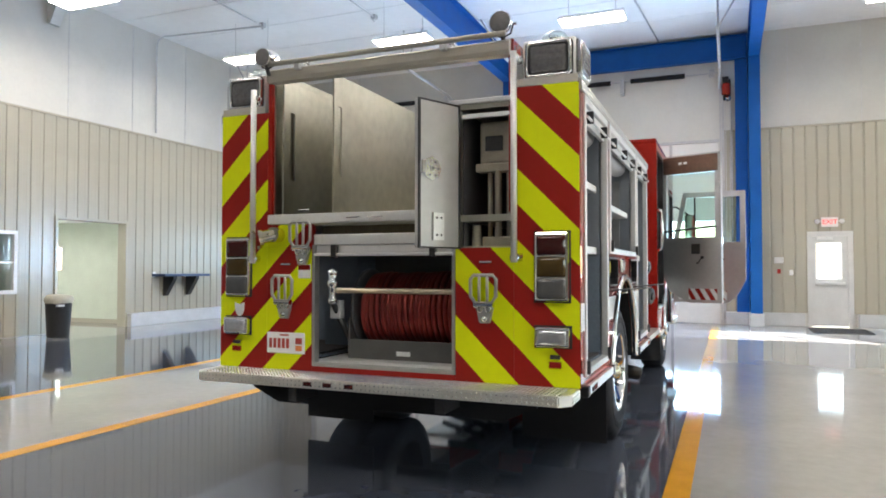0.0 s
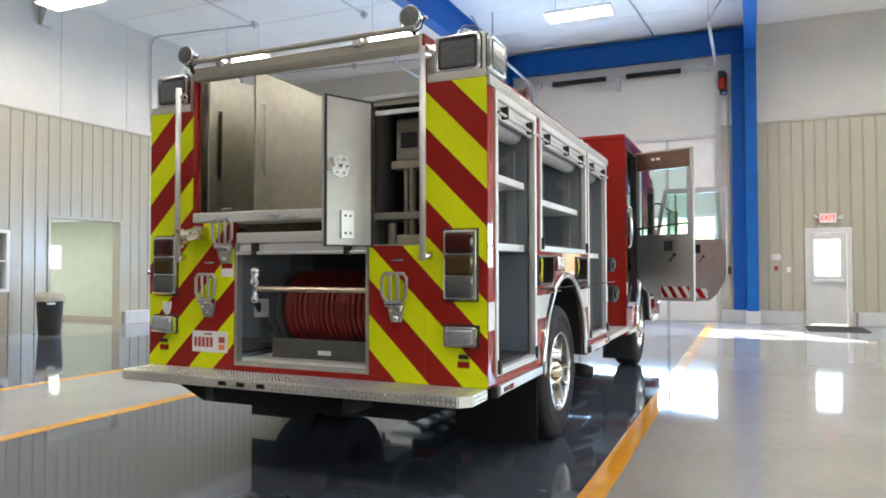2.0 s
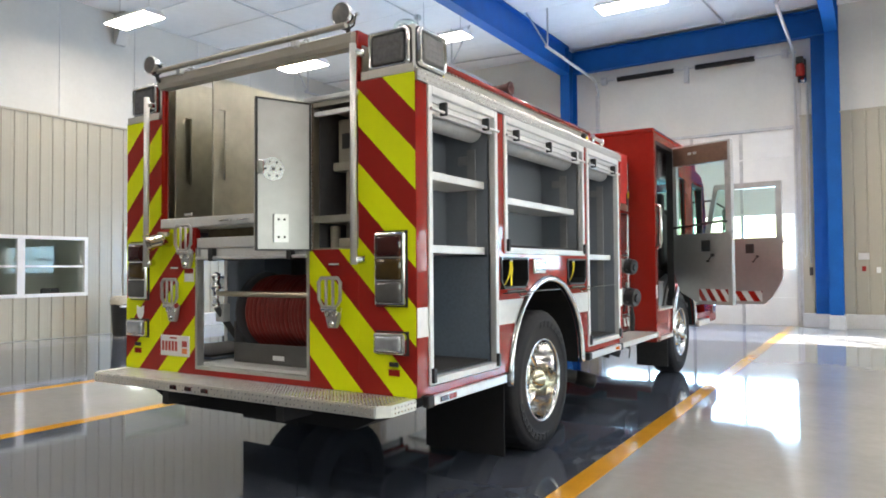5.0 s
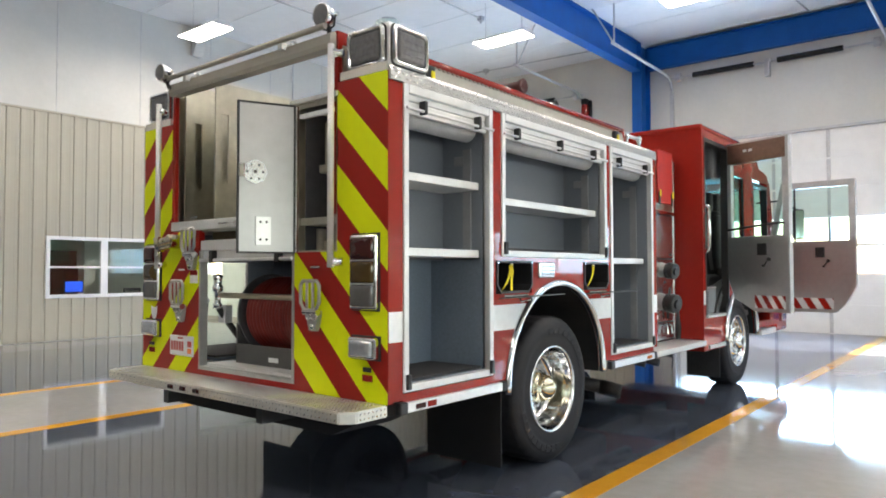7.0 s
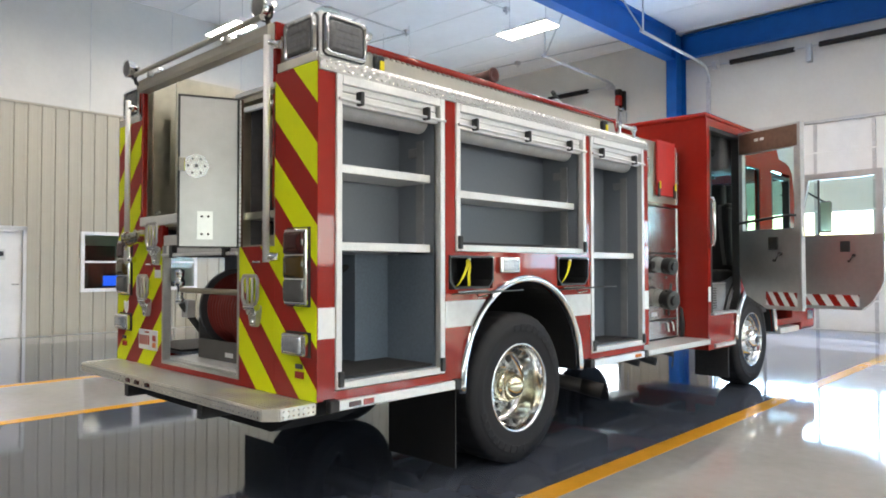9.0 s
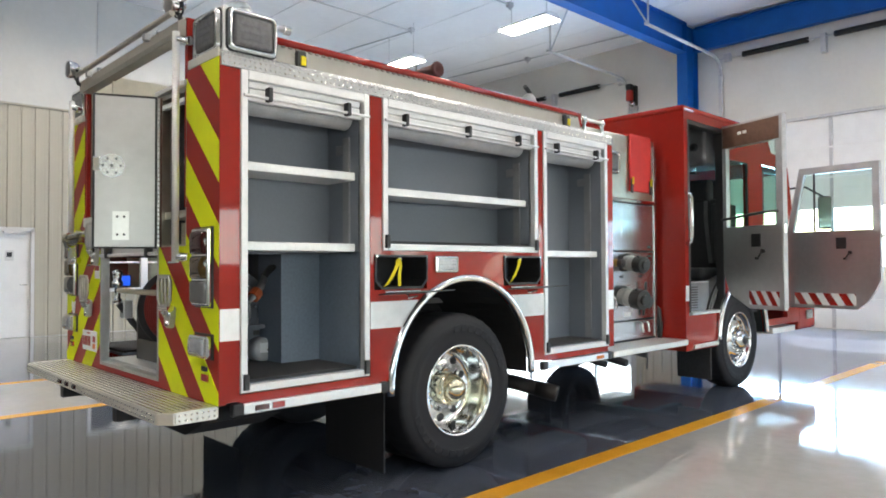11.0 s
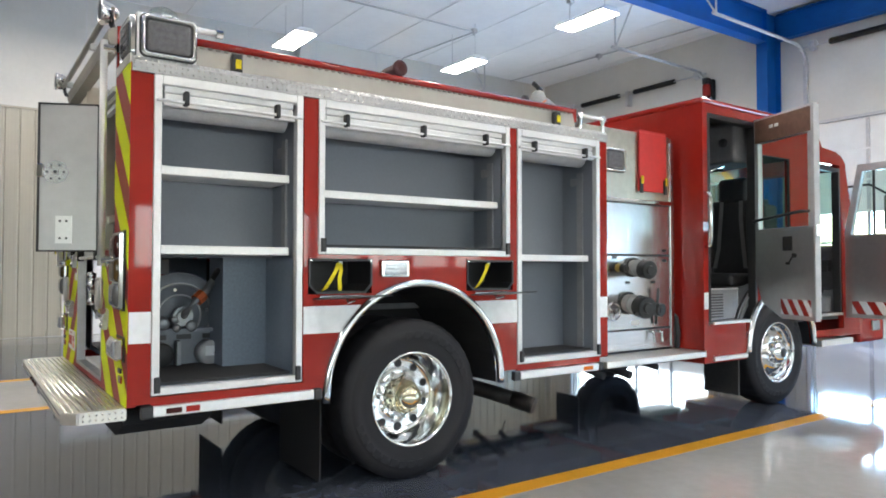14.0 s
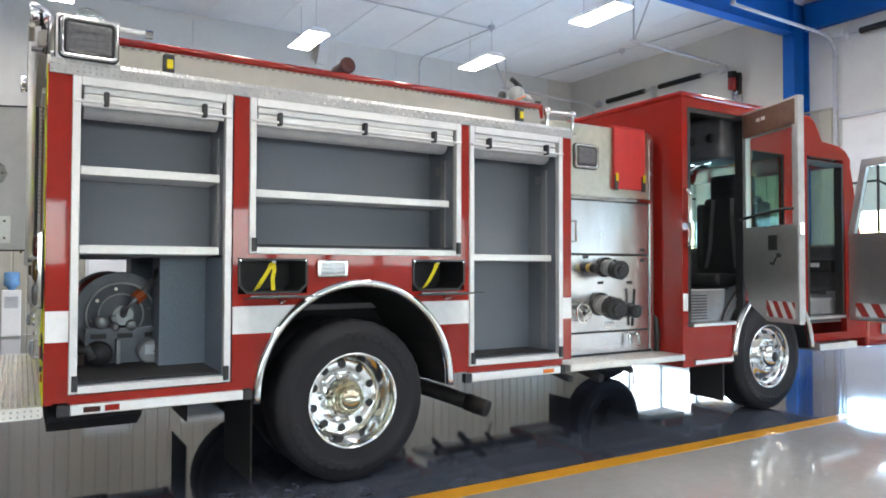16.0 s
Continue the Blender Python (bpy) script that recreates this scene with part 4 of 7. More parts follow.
# ---- body sides ----
LINER_BLUE = mat("blue_grey_liner", (0.16, 0.20, 0.25), 0.5, 0, 0.08, 60.0)
AMBER = mat("amber_marker", (0.8, 0.2, 0.02), 0.2)
OPENINGS = ((0.15, 0.89, 0.75, 2.32), (1.07, 2.46, 1.485, 2.32), (2.61, 3.38, 0.72, 2.32))
WC, WZ, WR = 1.75, 0.60, 0.655
LOCKERS = ((0.97, 1.39), (2.12, 2.53))


def side_skin(side):
    """Red skin of one side: plates round the openings and the wheel arch."""
    x0, x1 = side * (W - 0.025), side * W
    for a, b, lo in ((0, 0.11, ZB), (0.94, 1.03, 1.45), (2.50, 2.57, 1.45), (3.42, BL, ZB)):
        tp("post_skin", bx(x0, a, lo, x1, b, ZT - 0.002), RED, label="glossy red painted post")
    # strips below the tall openings
    tp("sill_skin", bx(x0, 0.11, 0.64, x1, 0.94, 0.70), RED)
    tp("sill_skin", bx(x0, 2.57, 0.63, x1, 3.42, 0.675), RED)
    # panels round the arch, left open where the bottle lockers sit
    bm = bmesh.new()
    cuts = sorted({0.94, 2.57, *(q for l in LOCKERS for q in l), *(round(q[0], 5) for q in arc(WC, WZ, WR, 180, 0, 48))})
    for ya, yb in zip(cuts, cuts[1:]):
        low = [WZ + math.sqrt(max(0, WR * WR - (y - WC) ** 2)) if abs(y - WC) < WR else 0.64 for y in (ya, yb)]
        if abs((ya + yb) / 2 - WC) > WR:
            low = [0.64, 0.64]
        if any(l[0] - 1e-4 < ya and yb < l[1] + 1e-4 for l in LOCKERS):
            prism(bm, [(ya, low[0]), (yb, low[1]), (yb, 1.205), (ya, 1.205)], "x", x0, x1)
            box(bm, x0, ya, 1.415, x1, yb, 1.45)
        else:
            prism(bm, [(ya, low[0]), (yb, low[1]), (yb, 1.45), (ya, 1.45)], "x", x0, x1)
    bmesh.ops.remove_doubles(bm, verts=bm.verts[:], dist=1e-5)
    tp("arch_skin", bm, RED, label="glossy red painted panel round the wheel arch")


for s in (1, -1):
    side_skin(s)
    skin_x = s * (W + 0.001)
    # white band
    for a, b in ((0.0, 0.11), (0.94, 1.19), (2.31, 2.57), (3.42, BL)):
        lo, hi = 0.975, 1.135
        if 1 < b < 2.4 or 2 < a < 2.4:
            r = WR + 0.03
            if a < WC:
                poly = [(a, lo)] + [(WC - math.sqrt(max(0, r * r - (z - WZ) ** 2)), z) for z in (lo, 1.02, 1.06, 1.1, hi)] + [(a, hi)]
            else:
                poly = [(b, lo), (b, hi)] + [(WC + math.sqrt(max(0, r * r - (z - WZ) ** 2)), z) for z in (hi, 1.1, 1.06, 1.02, lo)]
        else:
            poly = [(a + 0.002, lo), (b - 0.002, lo), (b - 0.002, hi), (a + 0.002, hi)]
        tp("white_band", prism(bmesh.new(), poly, "x", s * (W - 0.003), s * (W + 0.0025)), WHITE_FILM, label="white reflective band")
    # polished fender ring
    bm = bmesh.new()
    tube(bm, [(s * (W + 0.004), yy, zz) for yy, zz in arc(WC, WZ, WR + 0.008, -3, 183, 48)], 0.027, 14)
    tp("fender_ring", bm, CHROME, label="polished fender ring round the wheel arch")
    # dark wheel well
    bm = bmesh.new()
    i = arc(WC, WZ, WR - 0.014, -3, 183, 30)
    for k in range(30):
        p, q = i[k], i[k + 1]
        vs = [bm.verts.new((s * xx, yy, zz)) for xx, (yy, zz) in ((W - 0.02, p), (W - 0.02, q), (0.48, q), (0.48, p))]
        bm.faces.new(vs)
    box(bm, s * 0.44, WC - WR, 0.62, s * 0.48, WC + WR, WZ + WR)
    tp("wheel_well", bm, UNDERCOAT, label="black wheel well liner")
    # rub rails
    for a, b, zt in ((0.06, 1.05, 0.655), (2.52, 3.43, 0.625)):
        rail = tp("rub_rail", bx(s * W, a + 0.06, zt - 0.055, s * (W + 0.03), b - 0.05, zt, bevel=0.006), TRIM, label="satin aluminium rub rail")
        for c, d in ((a, a + 0.06), (b - 0.05, b)):
            part("end_cap", bx(s * (W - 0.01), c, zt - 0.06, s * (W + 0.034), d, zt + 0.004, bevel=0.008), BLACK, rail)
        if a < 1:
            part("marker_lamp", bx(s * (W + 0.03), a + 0.12, zt - 0.042, s * (W + 0.036), a + 0.20, zt - 0.014, bevel=0.003), LENS_RED, rail, "small red marker lamp")
            part("reflector", bx(s * (W + 0.03), a + 0.22, zt - 0.043, s * (W + 0.034), a + 0.29, zt - 0.012), RED, rail, "red reflector")
        else:
            part("marker_lamp", bx(s * (W + 0.03), b - 0.22, zt - 0.042, s * (W + 0.036), b - 0.12, zt - 0.014, bevel=0.003), AMBER, rail, "small amber marker lamp")

# body shell behind the skins: top deck and compartment boxes
tp("top_deck", bx(-W + 0.03, 0.05, ZT - 0.03, -0.9, BL - 0.02, ZT - 0.005), TRIM)
tp("top_deck", bx(0.9, 0.05, ZT - 0.03, W - 0.03, BL - 0.02, ZT - 0.005), TRIM)


def open_box(bm, x0, y0, z0, x1, y1, z1, t, faces):
    """Walls of a box named in faces: l(x0) r(x1) f(y0) b(y1) d(z0) u(z1)."""
    if "l" in faces:
        box(bm, x0 - t, y0 - t, z0 - t, x0, y1 + t, z1 + t)
    if "r" in faces:
        box(bm, x1, y0 - t, z0 - t, x1 + t, y1 + t, z1 + t)
    if "f" in faces:
        box(bm, x0, y0 - t, z0 - t, x1, y0, z1 + t)
    if "b" in faces:
        box(bm, x0, y1, z0 - t, x1, y1 + t, z1 + t)
    if "d" in faces:
        box(bm, x0, y0, z0 - t, x1, y1, z0)
    if "u" in faces:
        box(bm, x0, y0, z1, x1, y1, z1 + t)


def compartment(i, o, side):
    y0, y1, z0, z1 = o
    root = thing("compartment", (0, 0, 0), "open equipment compartment lined in grey, its roll-up door raised", "compartment")
    del root["category"]
    root.parent = truck
    xo = side * (W - 0.03)
    zs = {0: 1.43, 1: z0, 2: z0}[i]
    a, b = sorted((xo, side * (W - 0.36)))
    for face in "fbu" + ("l" if side > 0 else "r") + ("d" if i else ""):
        bm = bmesh.new()
        open_box(bm, a, y0, zs, b, y1, z1 + 0.03, 0.012, face)
        part("liner_panel", bm, GREY_IN, root)
    if i == 0:
        # lower part runs through to the hose reel well
        for q in ((0.52, y1, z0 - 0.01, W - 0.03, y1 + 0.012, 1.43), (0.88, y0 - 0.012, z0 - 0.01, W - 0.03, y0, 1.43), (0.52, 0.62, z0, 0.80, y1, 1.43), (0.53, y0, z0 - 0.02, W - 0.03, y1, z0 - 0.004)):
            part("lower_panel", bx(side * q[0], q[1], q[2], side * q[3], q[4], q[5]), LINER_BLUE, root, "blue-grey lower liner")
    if i != 1:
        part("floor_mat", bx(side * 0.55 if i == 0 else side * (W - 0.36), y0 + 0.01, z0 - 0.003, side * (W - 0.05), y1 - 0.01, z0 + 0.012), MATTE_BLACK, root, "black rubber floor mat")
    else:
        part("floor_mat", bx(side * (W - 0.36), y0 + 0.01, z0 + 0.0, side * (W - 0.05), y1 - 0.01, z0 + 0.015), MATTE_BLACK, root, "black rubber floor mat")
    heights = {0: (1.455, 1.875), 1: (1.805,), 2: (1.435,)}[i]
    for z in heights:
        part("shelf", bx(side * (W - 0.35), y0 + 0.005, z - 0.024, side * (W - 0.06), y1 - 0.015, z + 0.024, bevel=0.004, seg=1), SHELF, root, "bright aluminium shelf with a folded lip")
    # slotted uprights
    part("upright", bx(side * (W - 0.19), y1 - 0.012, zs + 0.02, side * (W - 0.13), y1, z1 - 0.2), UPRIGHT, root)
    part("wall_lamp", bx(side * (W - 0.26), y1 - 0.014, z1 - 0.30, side * (W - 0.18), y1, z1 - 0.24, bevel=0.004), UPRIGHT, root)
    # frame
    fw = 0.04
    bm = bmesh.new()
    xa, xb = side * (W - 0.045), side * (W + 0.012)
    zlo = z0 - 0.045
    box(bm, xa, y0 - fw, zlo, xb, y0, ZT, bevel=0.004, seg=1)
    box(bm, xa, y1, zlo, xb, y1 + fw, ZT, bevel=0.004, seg=1)
    box(bm, xa, y0, zlo, xb, y1, zlo + 0.04, bevel=0.004, seg=1)
    box(bm, xa, y0, ZT - 0.05, xb, y1, ZT, bevel=0.004, seg=1)
    part("frame", bm, SHELF, root, "bright aluminium door frame")
    # raised roll-up door: last slats, pull bar, latches and the roll behind
    bm = bmesh.new()
    for k in range(2):
        box(bm, side * (W - 0.030), y0 + 0.012, 2.232 + 0.042 * k, side * (W - 0.012), y1 - 0.012, 2.272 + 0.042 * k, bevel=0.008)
    box(bm, side * (W - 0.034), y0 + 0.006, 2.205, side * (W - 0.006), y1 - 0.006, 2.231, bevel=0.004)
    door = part("roll_door", bm, SHELF, root, "raised aluminium roll-up door")
    part("roll", rod(bmesh.new(), (side * (W - 0.15), y0 + 0.02, 2.24), (side * (W - 0.15), y1 - 0.02, 2.24), 0.078, 28), GREY_METAL, root, "rolled-up door curtain")
    part("pull_bar", rod(bmesh.new(), (side * (W + 0.022), y0 - 0.03, 2.225), (side * (W + 0.022), y1 + 0.03, 2.225), 0.009, 10), TRIM, root)
    n = 3 if i == 1 else 2
    for k in range(n):
        yy = y0 + (y1 - y0) * ((0.16, 0.84) if n == 2 else (0.1, 0.5, 0.87))[k]
        part("latch", bx(side * (W - 0.012), yy - 0.013, 2.21, side * (W + 0.034), yy + 0.013, 2.285, bevel=0.006), BLACK, root, "black plastic bar latch")
    for yy in (y0 - 0.012, y1 + 0.012):
        part("striker", bx(side * (W + 0.008), yy - 0.014, z0 - 0.03, side * (W + 0.03), yy + 0.014, z0 + 0.05, bevel=0.003), BLACK, root)


for s in (1, -1):
    for i, o in enumerate(OPENINGS):
        compartment(i, o, s)

# steel of the locker flaps, its colour darkened for the shade on them
DROP = mat("shaded_steel_flap", (0.10, 0.10, 0.10), 0.4, 0.9, 0.08, 8.0)
# breathing-air bottle lockers over the wheel, with dropped doors and yellow straps
for s in (1, -1):
    for ya, yb in LOCKERS:
        root = thing("bottle_locker", (0, 0, 0), "open air bottle locker with a yellow strap", "locker")
        del root["category"]
        root.parent = truck
        z0, z1 = 1.205, 1.415
        cham = 0.05
        outer = [(ya, z0 + cham), (ya + cham, z0), (yb - cham, z0), (yb, z0 + cham), (yb, z1), (ya, z1)]
        inner = [(ya + 0.014, z0 + cham + 0.006), (ya + cham + 0.006, z0 + 0.014), (yb - cham - 0.006, z0 + 0.014), (yb - 0.014, z0 + cham + 0.006), (yb - 0.014, z1 - 0.014), (ya + 0.014, z1 - 0.014)]
        bm = bmesh.new()
        for k in range(6):
            q = (k + 1) % 6
            prism(bm, [outer[k], outer[q], inner[q], inner[k]], "x", s * (W - 0.004), s * (W + 0.010))
        part("bezel", bm, BLACK, root, "black rubber bezel")
        bm = bmesh.new()
        for k in range(6):
            q = (k + 1) % 6
            prism(bm, [outer[k], outer[q], inner[q], inner[k]], "x", s * (W - 0.30), s * (W - 0.005))
        prism(bm, outer, "x", s * (W - 0.31), s * (W - 0.301))
        bmesh.ops.remove_doubles(bm, verts=bm.verts[:], dist=0.012)
        part("interior", bm, CHASSIS, root, "deep black bottle well")
        for sy in (ya + 0.012, yb - 0.012):
            part("rivet", rod(bmesh.new(), (s * (W + 0.008), sy, z1 - 0.012), (s * (W + 0.013), sy, z1 - 0.012), 0.005, 8), CHROME, root)
        ym = (ya + yb) / 2
        # strap looped over a white tab: a wide fold and a thin hanging end
        xs = W - 0.03
        bm = ribbon(bmesh.new(), [(s * xs, ym + 0.0, z1 - 0.022), (s * (xs + 0.012), ym - 0.012, z1 - 0.05), (s * (xs + 0.02), ym - 0.045, z1 - 0.10), (s * (xs + 0.016), ym - 0.075, z1 - 0.15), (s * xs, ym - 0.095, z0 + 0.022)], (0, 1, 0.5), 0.022)
        part("strap", bm, STRAP, root, "yellow webbing strap")
        if ya < 1.5:
            bm = ribbon(bmesh.new(), [(s * xs, ym + 0.008, z1 - 0.024), (s * (xs + 0.008), ym + 0.012, z1 - 0.07), (s * (xs + 0.006), ym + 0.002, z1 - 0.12), (s * (xs + 0.002), ym + 0.008, z0 + 0.018)], (0, 1, 0.0), 0.012)
            part("strap_end", bm, STRAP, root, "thin hanging strap end")
        part("strap_tab", bx(s * (xs - 0.006), ym + 0.002, z1 - 0.032, s * (xs + 0.006), ym + 0.022, z1 - 0.014), WHITE_FILM, root, "white sewn tab")
        # dropped door, held out level
        d = [(ya + 0.03, W + 0.004), (yb - 0.03, W + 0.004), (yb + 0.02, W + 0.22), (yb, W + 0.25), (ya + 0.1, W + 0.25), (ya + 0.05, W + 0.2)]
        bm = prism(bmesh.new(), [(s * q[1], q[0]) for q in d], "z", 1.174, 1.18)
        for v in bm.verts:
            v.co.z += (abs(v.co.x) - W) * 0.09
        part("drop_door", bm, DROP, root, "brushed steel drop-down door")
        part("hinge", rod(bmesh.new(), (s * (W + 0.01), ym - 0.14, 1.188), (s * (W + 0.01), ym + 0.14, 1.188), 0.009, 8), CHROME, root)
        for sy in (ym - 0.11, ym - 0.04, ym + 0.04, ym + 0.11):
            part("hinge_screw", rod(bmesh.new(), (s * (W + 0.035), sy, 1.179), (s * (W + 0.035), sy, 1.184), 0.008, 8), CHROME, root)
        part("door_stay", tube(bmesh.new(), [(s * (W + 0.002), ym + 0.03, 1.20), (s * (W + 0.03), ym + 0.035, 1.15), (s * (W + 0.10), ym + 0.04, 1.165)], 0.006, 6), CHROME, root)
    lamp = tp("scene_lamp", bx(s * W, 1.445, 1.30, s * (W + 0.03), 1.65, 1.41, bevel=0.012), CHROME, label="chromed bezel of a side marker light")
    part("lens", bx(s * (W + 0.022), 1.465, 1.315, s * (W + 0.034), 1.63, 1.395, bevel=0.01), LENS_CLEAR, lamp, "clear ribbed lens")
    for k in range(3):
        part("lens_rib", tube(bmesh.new(), [(s * (W + 0.034), 1.475, 1.332 + 0.023 * k), (s * (W + 0.034), 1.62, 1.332 + 0.023 * k)], 0.004, 8), LENS_CLEAR, lamp)

LACING_SHADE = mat("dull_brown_lacing_shade", (0.20, 0.17, 0.14), 0.6, 0, 0.1, 30.0)
COAMING = mat("satin_coaming_steel", (0.42, 0.405, 0.36), 0.65, 0.6, 0.06, 1.5)
# ---- upper side: tread plate edge, steel coaming, red hose rail ----
for s in (1, -1):
    bm = bmesh.new()
    prism(bm, [(s * W, ZT), (s * (W + 0.012), ZT), (s * (W + 0.012), ZT + 0.055), (s * (W - 0.02), ZT + 0.085), (s * 0.96, ZT + 0.09), (s * 0.96, ZT)], "y", 0.004, BL)
    te = tp("tread_edge", bm, TREAD_SIDE, label="bright tread plate along the top edge")
    bm = lozenges(bmesh.new(), (s * (W + 0.0122), 0.0 if s > 0 else BL, ZT + 0.004), (0, s, 0), (0, 0, 1), 120, 2, 0.029, 0.027, 0.017, 0.010, 0.003)
    lozenges(bm, (s * (W + 0.011), 0.0 if s > 0 else BL, ZT + 0.056), (0, s, 0), (-s * 0.032, 0, 0.03), 120, 2, 0.029, 0.021, 0.016, 0.009, 0.003)
    lozenges(bm, (s * (W - 0.02), 0.0 if s > 0 else BL, ZT + 0.0855), (0, s, 0), (-s, 0, 0.018), 120, 9, 0.029, 0.027, 0.017, 0.010, 0.003)
    tagged(part("tread_pattern", bm, TREAD_MARK, te), kind="stuff")
    bm = bmesh.new()
    prism(bm, [(s * 1.01, ZT + 0.09), (s * 1.03, ZT + 0.09), (s * 0.985, 2.63), (s * 0.965, 2.63)], "y", 0.34, 3.42)
    tp("coaming", bm, COAMING, label="stainless steel hose bed coaming")
    bm = bmesh.new()
    tube(bm, [(s * 0.965, 0.34, 2.655), (s * 0.965, 3.44, 2.655)], 0.027, 12)
    box(bm, s * 0.94, 3.42, 2.56, s * 0.99, 3.46, 2.67)
    rail = tp("cover_rail", bm, RED, label="red painted rail along the hose bed")
    for yy in (0.62, 3.2):
        part("buckle", bx(s * 1.0, yy - 0.035, 2.475, s * 1.045, yy + 0.03, 2.61, bevel=0.012), BLACK, rail)
        part("strap_end", bx(s * 1.045, yy - 0.016, 2.52, s * 1.054, yy + 0.018, 2.575, bevel=0.004), STRAP, rail, "yellow strap end")
        part("strap_tail", ribbon(bmesh.new(), [(s * 1.04, yy + 0.02, 2.49), (s * 1.06, yy + 0.06, 2.475), (s * 1.08, yy + 0.13, 2.468)], (1, 0, 0), 0.016, 0.006), BLACK, rail)
    # row of brown dashes drawing the dashed shadow of the lacing under the rail
    bm = bmesh.new()
    for k in range(66):
        box(bm, s * 0.975, 0.37 + 0.046 * k, 2.618, s * 0.999, 0.392 + 0.046 * k, 2.628)
    tagged(part("lacing", bm, LACING_SHADE, rail), kind="stuff")
gr = tp("guard_rail", tube(bmesh.new(), [(1.05, 0.32, 2.70), (1.05, 0.50, 2.70)], 0.017, 12), TRIM, label="short satin hand rail behind the light box")
part("end_fitting", rod(bmesh.new(), (1.05, 0.485, 2.70), (1.05, 0.525, 2.70), 0.026, 14), CHROME, gr)
tp("air_horn", lathe(bmesh.new(), [(-0.14, 0.0), (-0.14, 0.040), (0.02, 0.043), (0.05, 0.056), (0.062, 0.056), (0.058, 0.036), (0.035, 0.0)], (0.90, 1.78, 2.74), "x", 24), mat("dark_maroon_paint", (0.07, 0.014, 0.011), 0.5, 0, 0.1, 12.0), label="round dark red horn beside the rail")

# front wall of the body and steel hose bed
bm = bmesh.new()
box(bm, -W + 0.03, BL - 0.06, 0.7, W - 0.03, BL - 0.01, ZT)
tp("body_bulkhead", bm, RED)
bm = bmesh.new()
box(bm, -0.845, 0.02, 1.62, 0.886, 3.45, 1.66)
box(bm, -0.845, 0.03, 1.62, -0.835, 3.45, 2.70)
box(bm, 0.876, 0.03, 1.62, 0.886, 3.45, 2.62)
box(bm, -0.845, 3.42, 1.62, 0.886, 3.45, 2.62)
tp("hose_bed", bm, STEEL, label="stainless steel hose bed, empty")


def divider(x, y0, slot):
    bm = bmesh.new()
    a, b, lo, hi = slot
    box(bm, x - 0.006, y0, 1.66, x + 0.006, a, 2.63)
    box(bm, x - 0.006, b, 1.66, x + 0.006, 3.4, 2.63)
    box(bm, x - 0.006, a, 1.66, x + 0.006, b, lo)
    box(bm, x - 0.006, a, hi, x + 0.006, b, 2.63)
    bmesh.ops.remove_doubles(bm, verts=bm.verts[:], dist=1e-5)
    tp("hose_divider", bm, STEEL, label="steel hose bed divider with a hand slot")


divider(-0.78, 0.04, (0.12, 0.17, 1.95, 2.42))
divider(-0.37, 0.02, (0.07, 0.12, 1.95, 2.42))

# ---- rear ----
def round_loop(w, h, r, n=5):
    r = max(r, 0.004)
    return [q for cu_, cv_, a0 in ((w / 2 - r, h / 2 - r, 0), (r - w / 2, h / 2 - r, 90), (r - w / 2, r - h / 2, 180), (w / 2 - r, r - h / 2, 270)) for q in arc(cu_, cv_, r, a0, a0 + 90, n)]


def pillow(loops, cap):
    """Skins rounded rectangles (width, height, radius, out) one after another; cap closes the last."""
    bm = bmesh.new()
    rings = [[bm.verts.new((u, v, d)) for u, v in round_loop(w, h, r)] for w, h, r, d in loops]
    for A, Bq in zip(rings, rings[1:]):
        for k in range(len(A)):
            bm.faces.new((A[k], A[(k + 1) % len(A)], Bq[(k + 1) % len(A)], Bq[k])).smooth = True
    if cap:
        bm.faces.new(rings[-1])
    return bm


def warning_light(parent, m, w, h):
    """A rounded chrome bezel, a black gasket and a smoked lens with rows of small lamps, facing out along m's z."""
    bm = pillow([(w + 0.014, h + 0.014, 0.034, 0.0), (w + 0.014, h + 0.014, 0.034, 0.005)], True)
    bm.transform(m)
    part("mount_gasket", bm, BLACK, parent)
    bm = pillow([(w, h, 0.03, 0.0), (w, h, 0.03, 0.022), (w - 0.012, h - 0.012, 0.026, 0.032), (w - 0.034, h - 0.034, 0.02, 0.030), (w - 0.042, h - 0.042, 0.018, 0.008)], False)
    bm.transform(m)
    b = part("bezel", bm, CHROME, parent, "rounded chromed bezel")
    bm = pillow([(w - 0.040, h - 0.040, 0.018, 0.008), (w - 0.040, h - 0.040, 0.018, 0.016)], True)
    bm.transform(m)
    part("gasket", bm, BLACK, b)
    bm = pillow([(w - 0.058, h - 0.058, 0.016, 0.014), (w - 0.062, h - 0.062, 0.016, 0.026), (w - 0.085, h - 0.085, 0.012, 0.034)], True)
    bm.transform(m)
    part("lens", bm, LENS_SMOKE, b, "smoked warning light lens")
    for row in (-1, 0, 1):
        bm = bmesh.new()
        box(bm, -w / 2 + 0.055, row * 0.036 - 0.011, 0.0335, w / 2 - 0.055, row * 0.036 - 0.007, 0.0365)
        for k in range(9):
            u = -w / 2 + 0.066 + (w - 0.132) * k / 8
            box(bm, u - 0.007, row * 0.036 - 0.005, 0.0335, u + 0.007, row * 0.036 + 0.008, 0.0352)
        bm.transform(m)
        part("lens_bar", bm, LENS_CELL, b, "pale ribbed bar of the lens")


FACE_BACK = Matrix(((1, 0, 0, 0), (0, 0, -1, 0), (0, 1, 0, 0), (0, 0, 0, 1)))


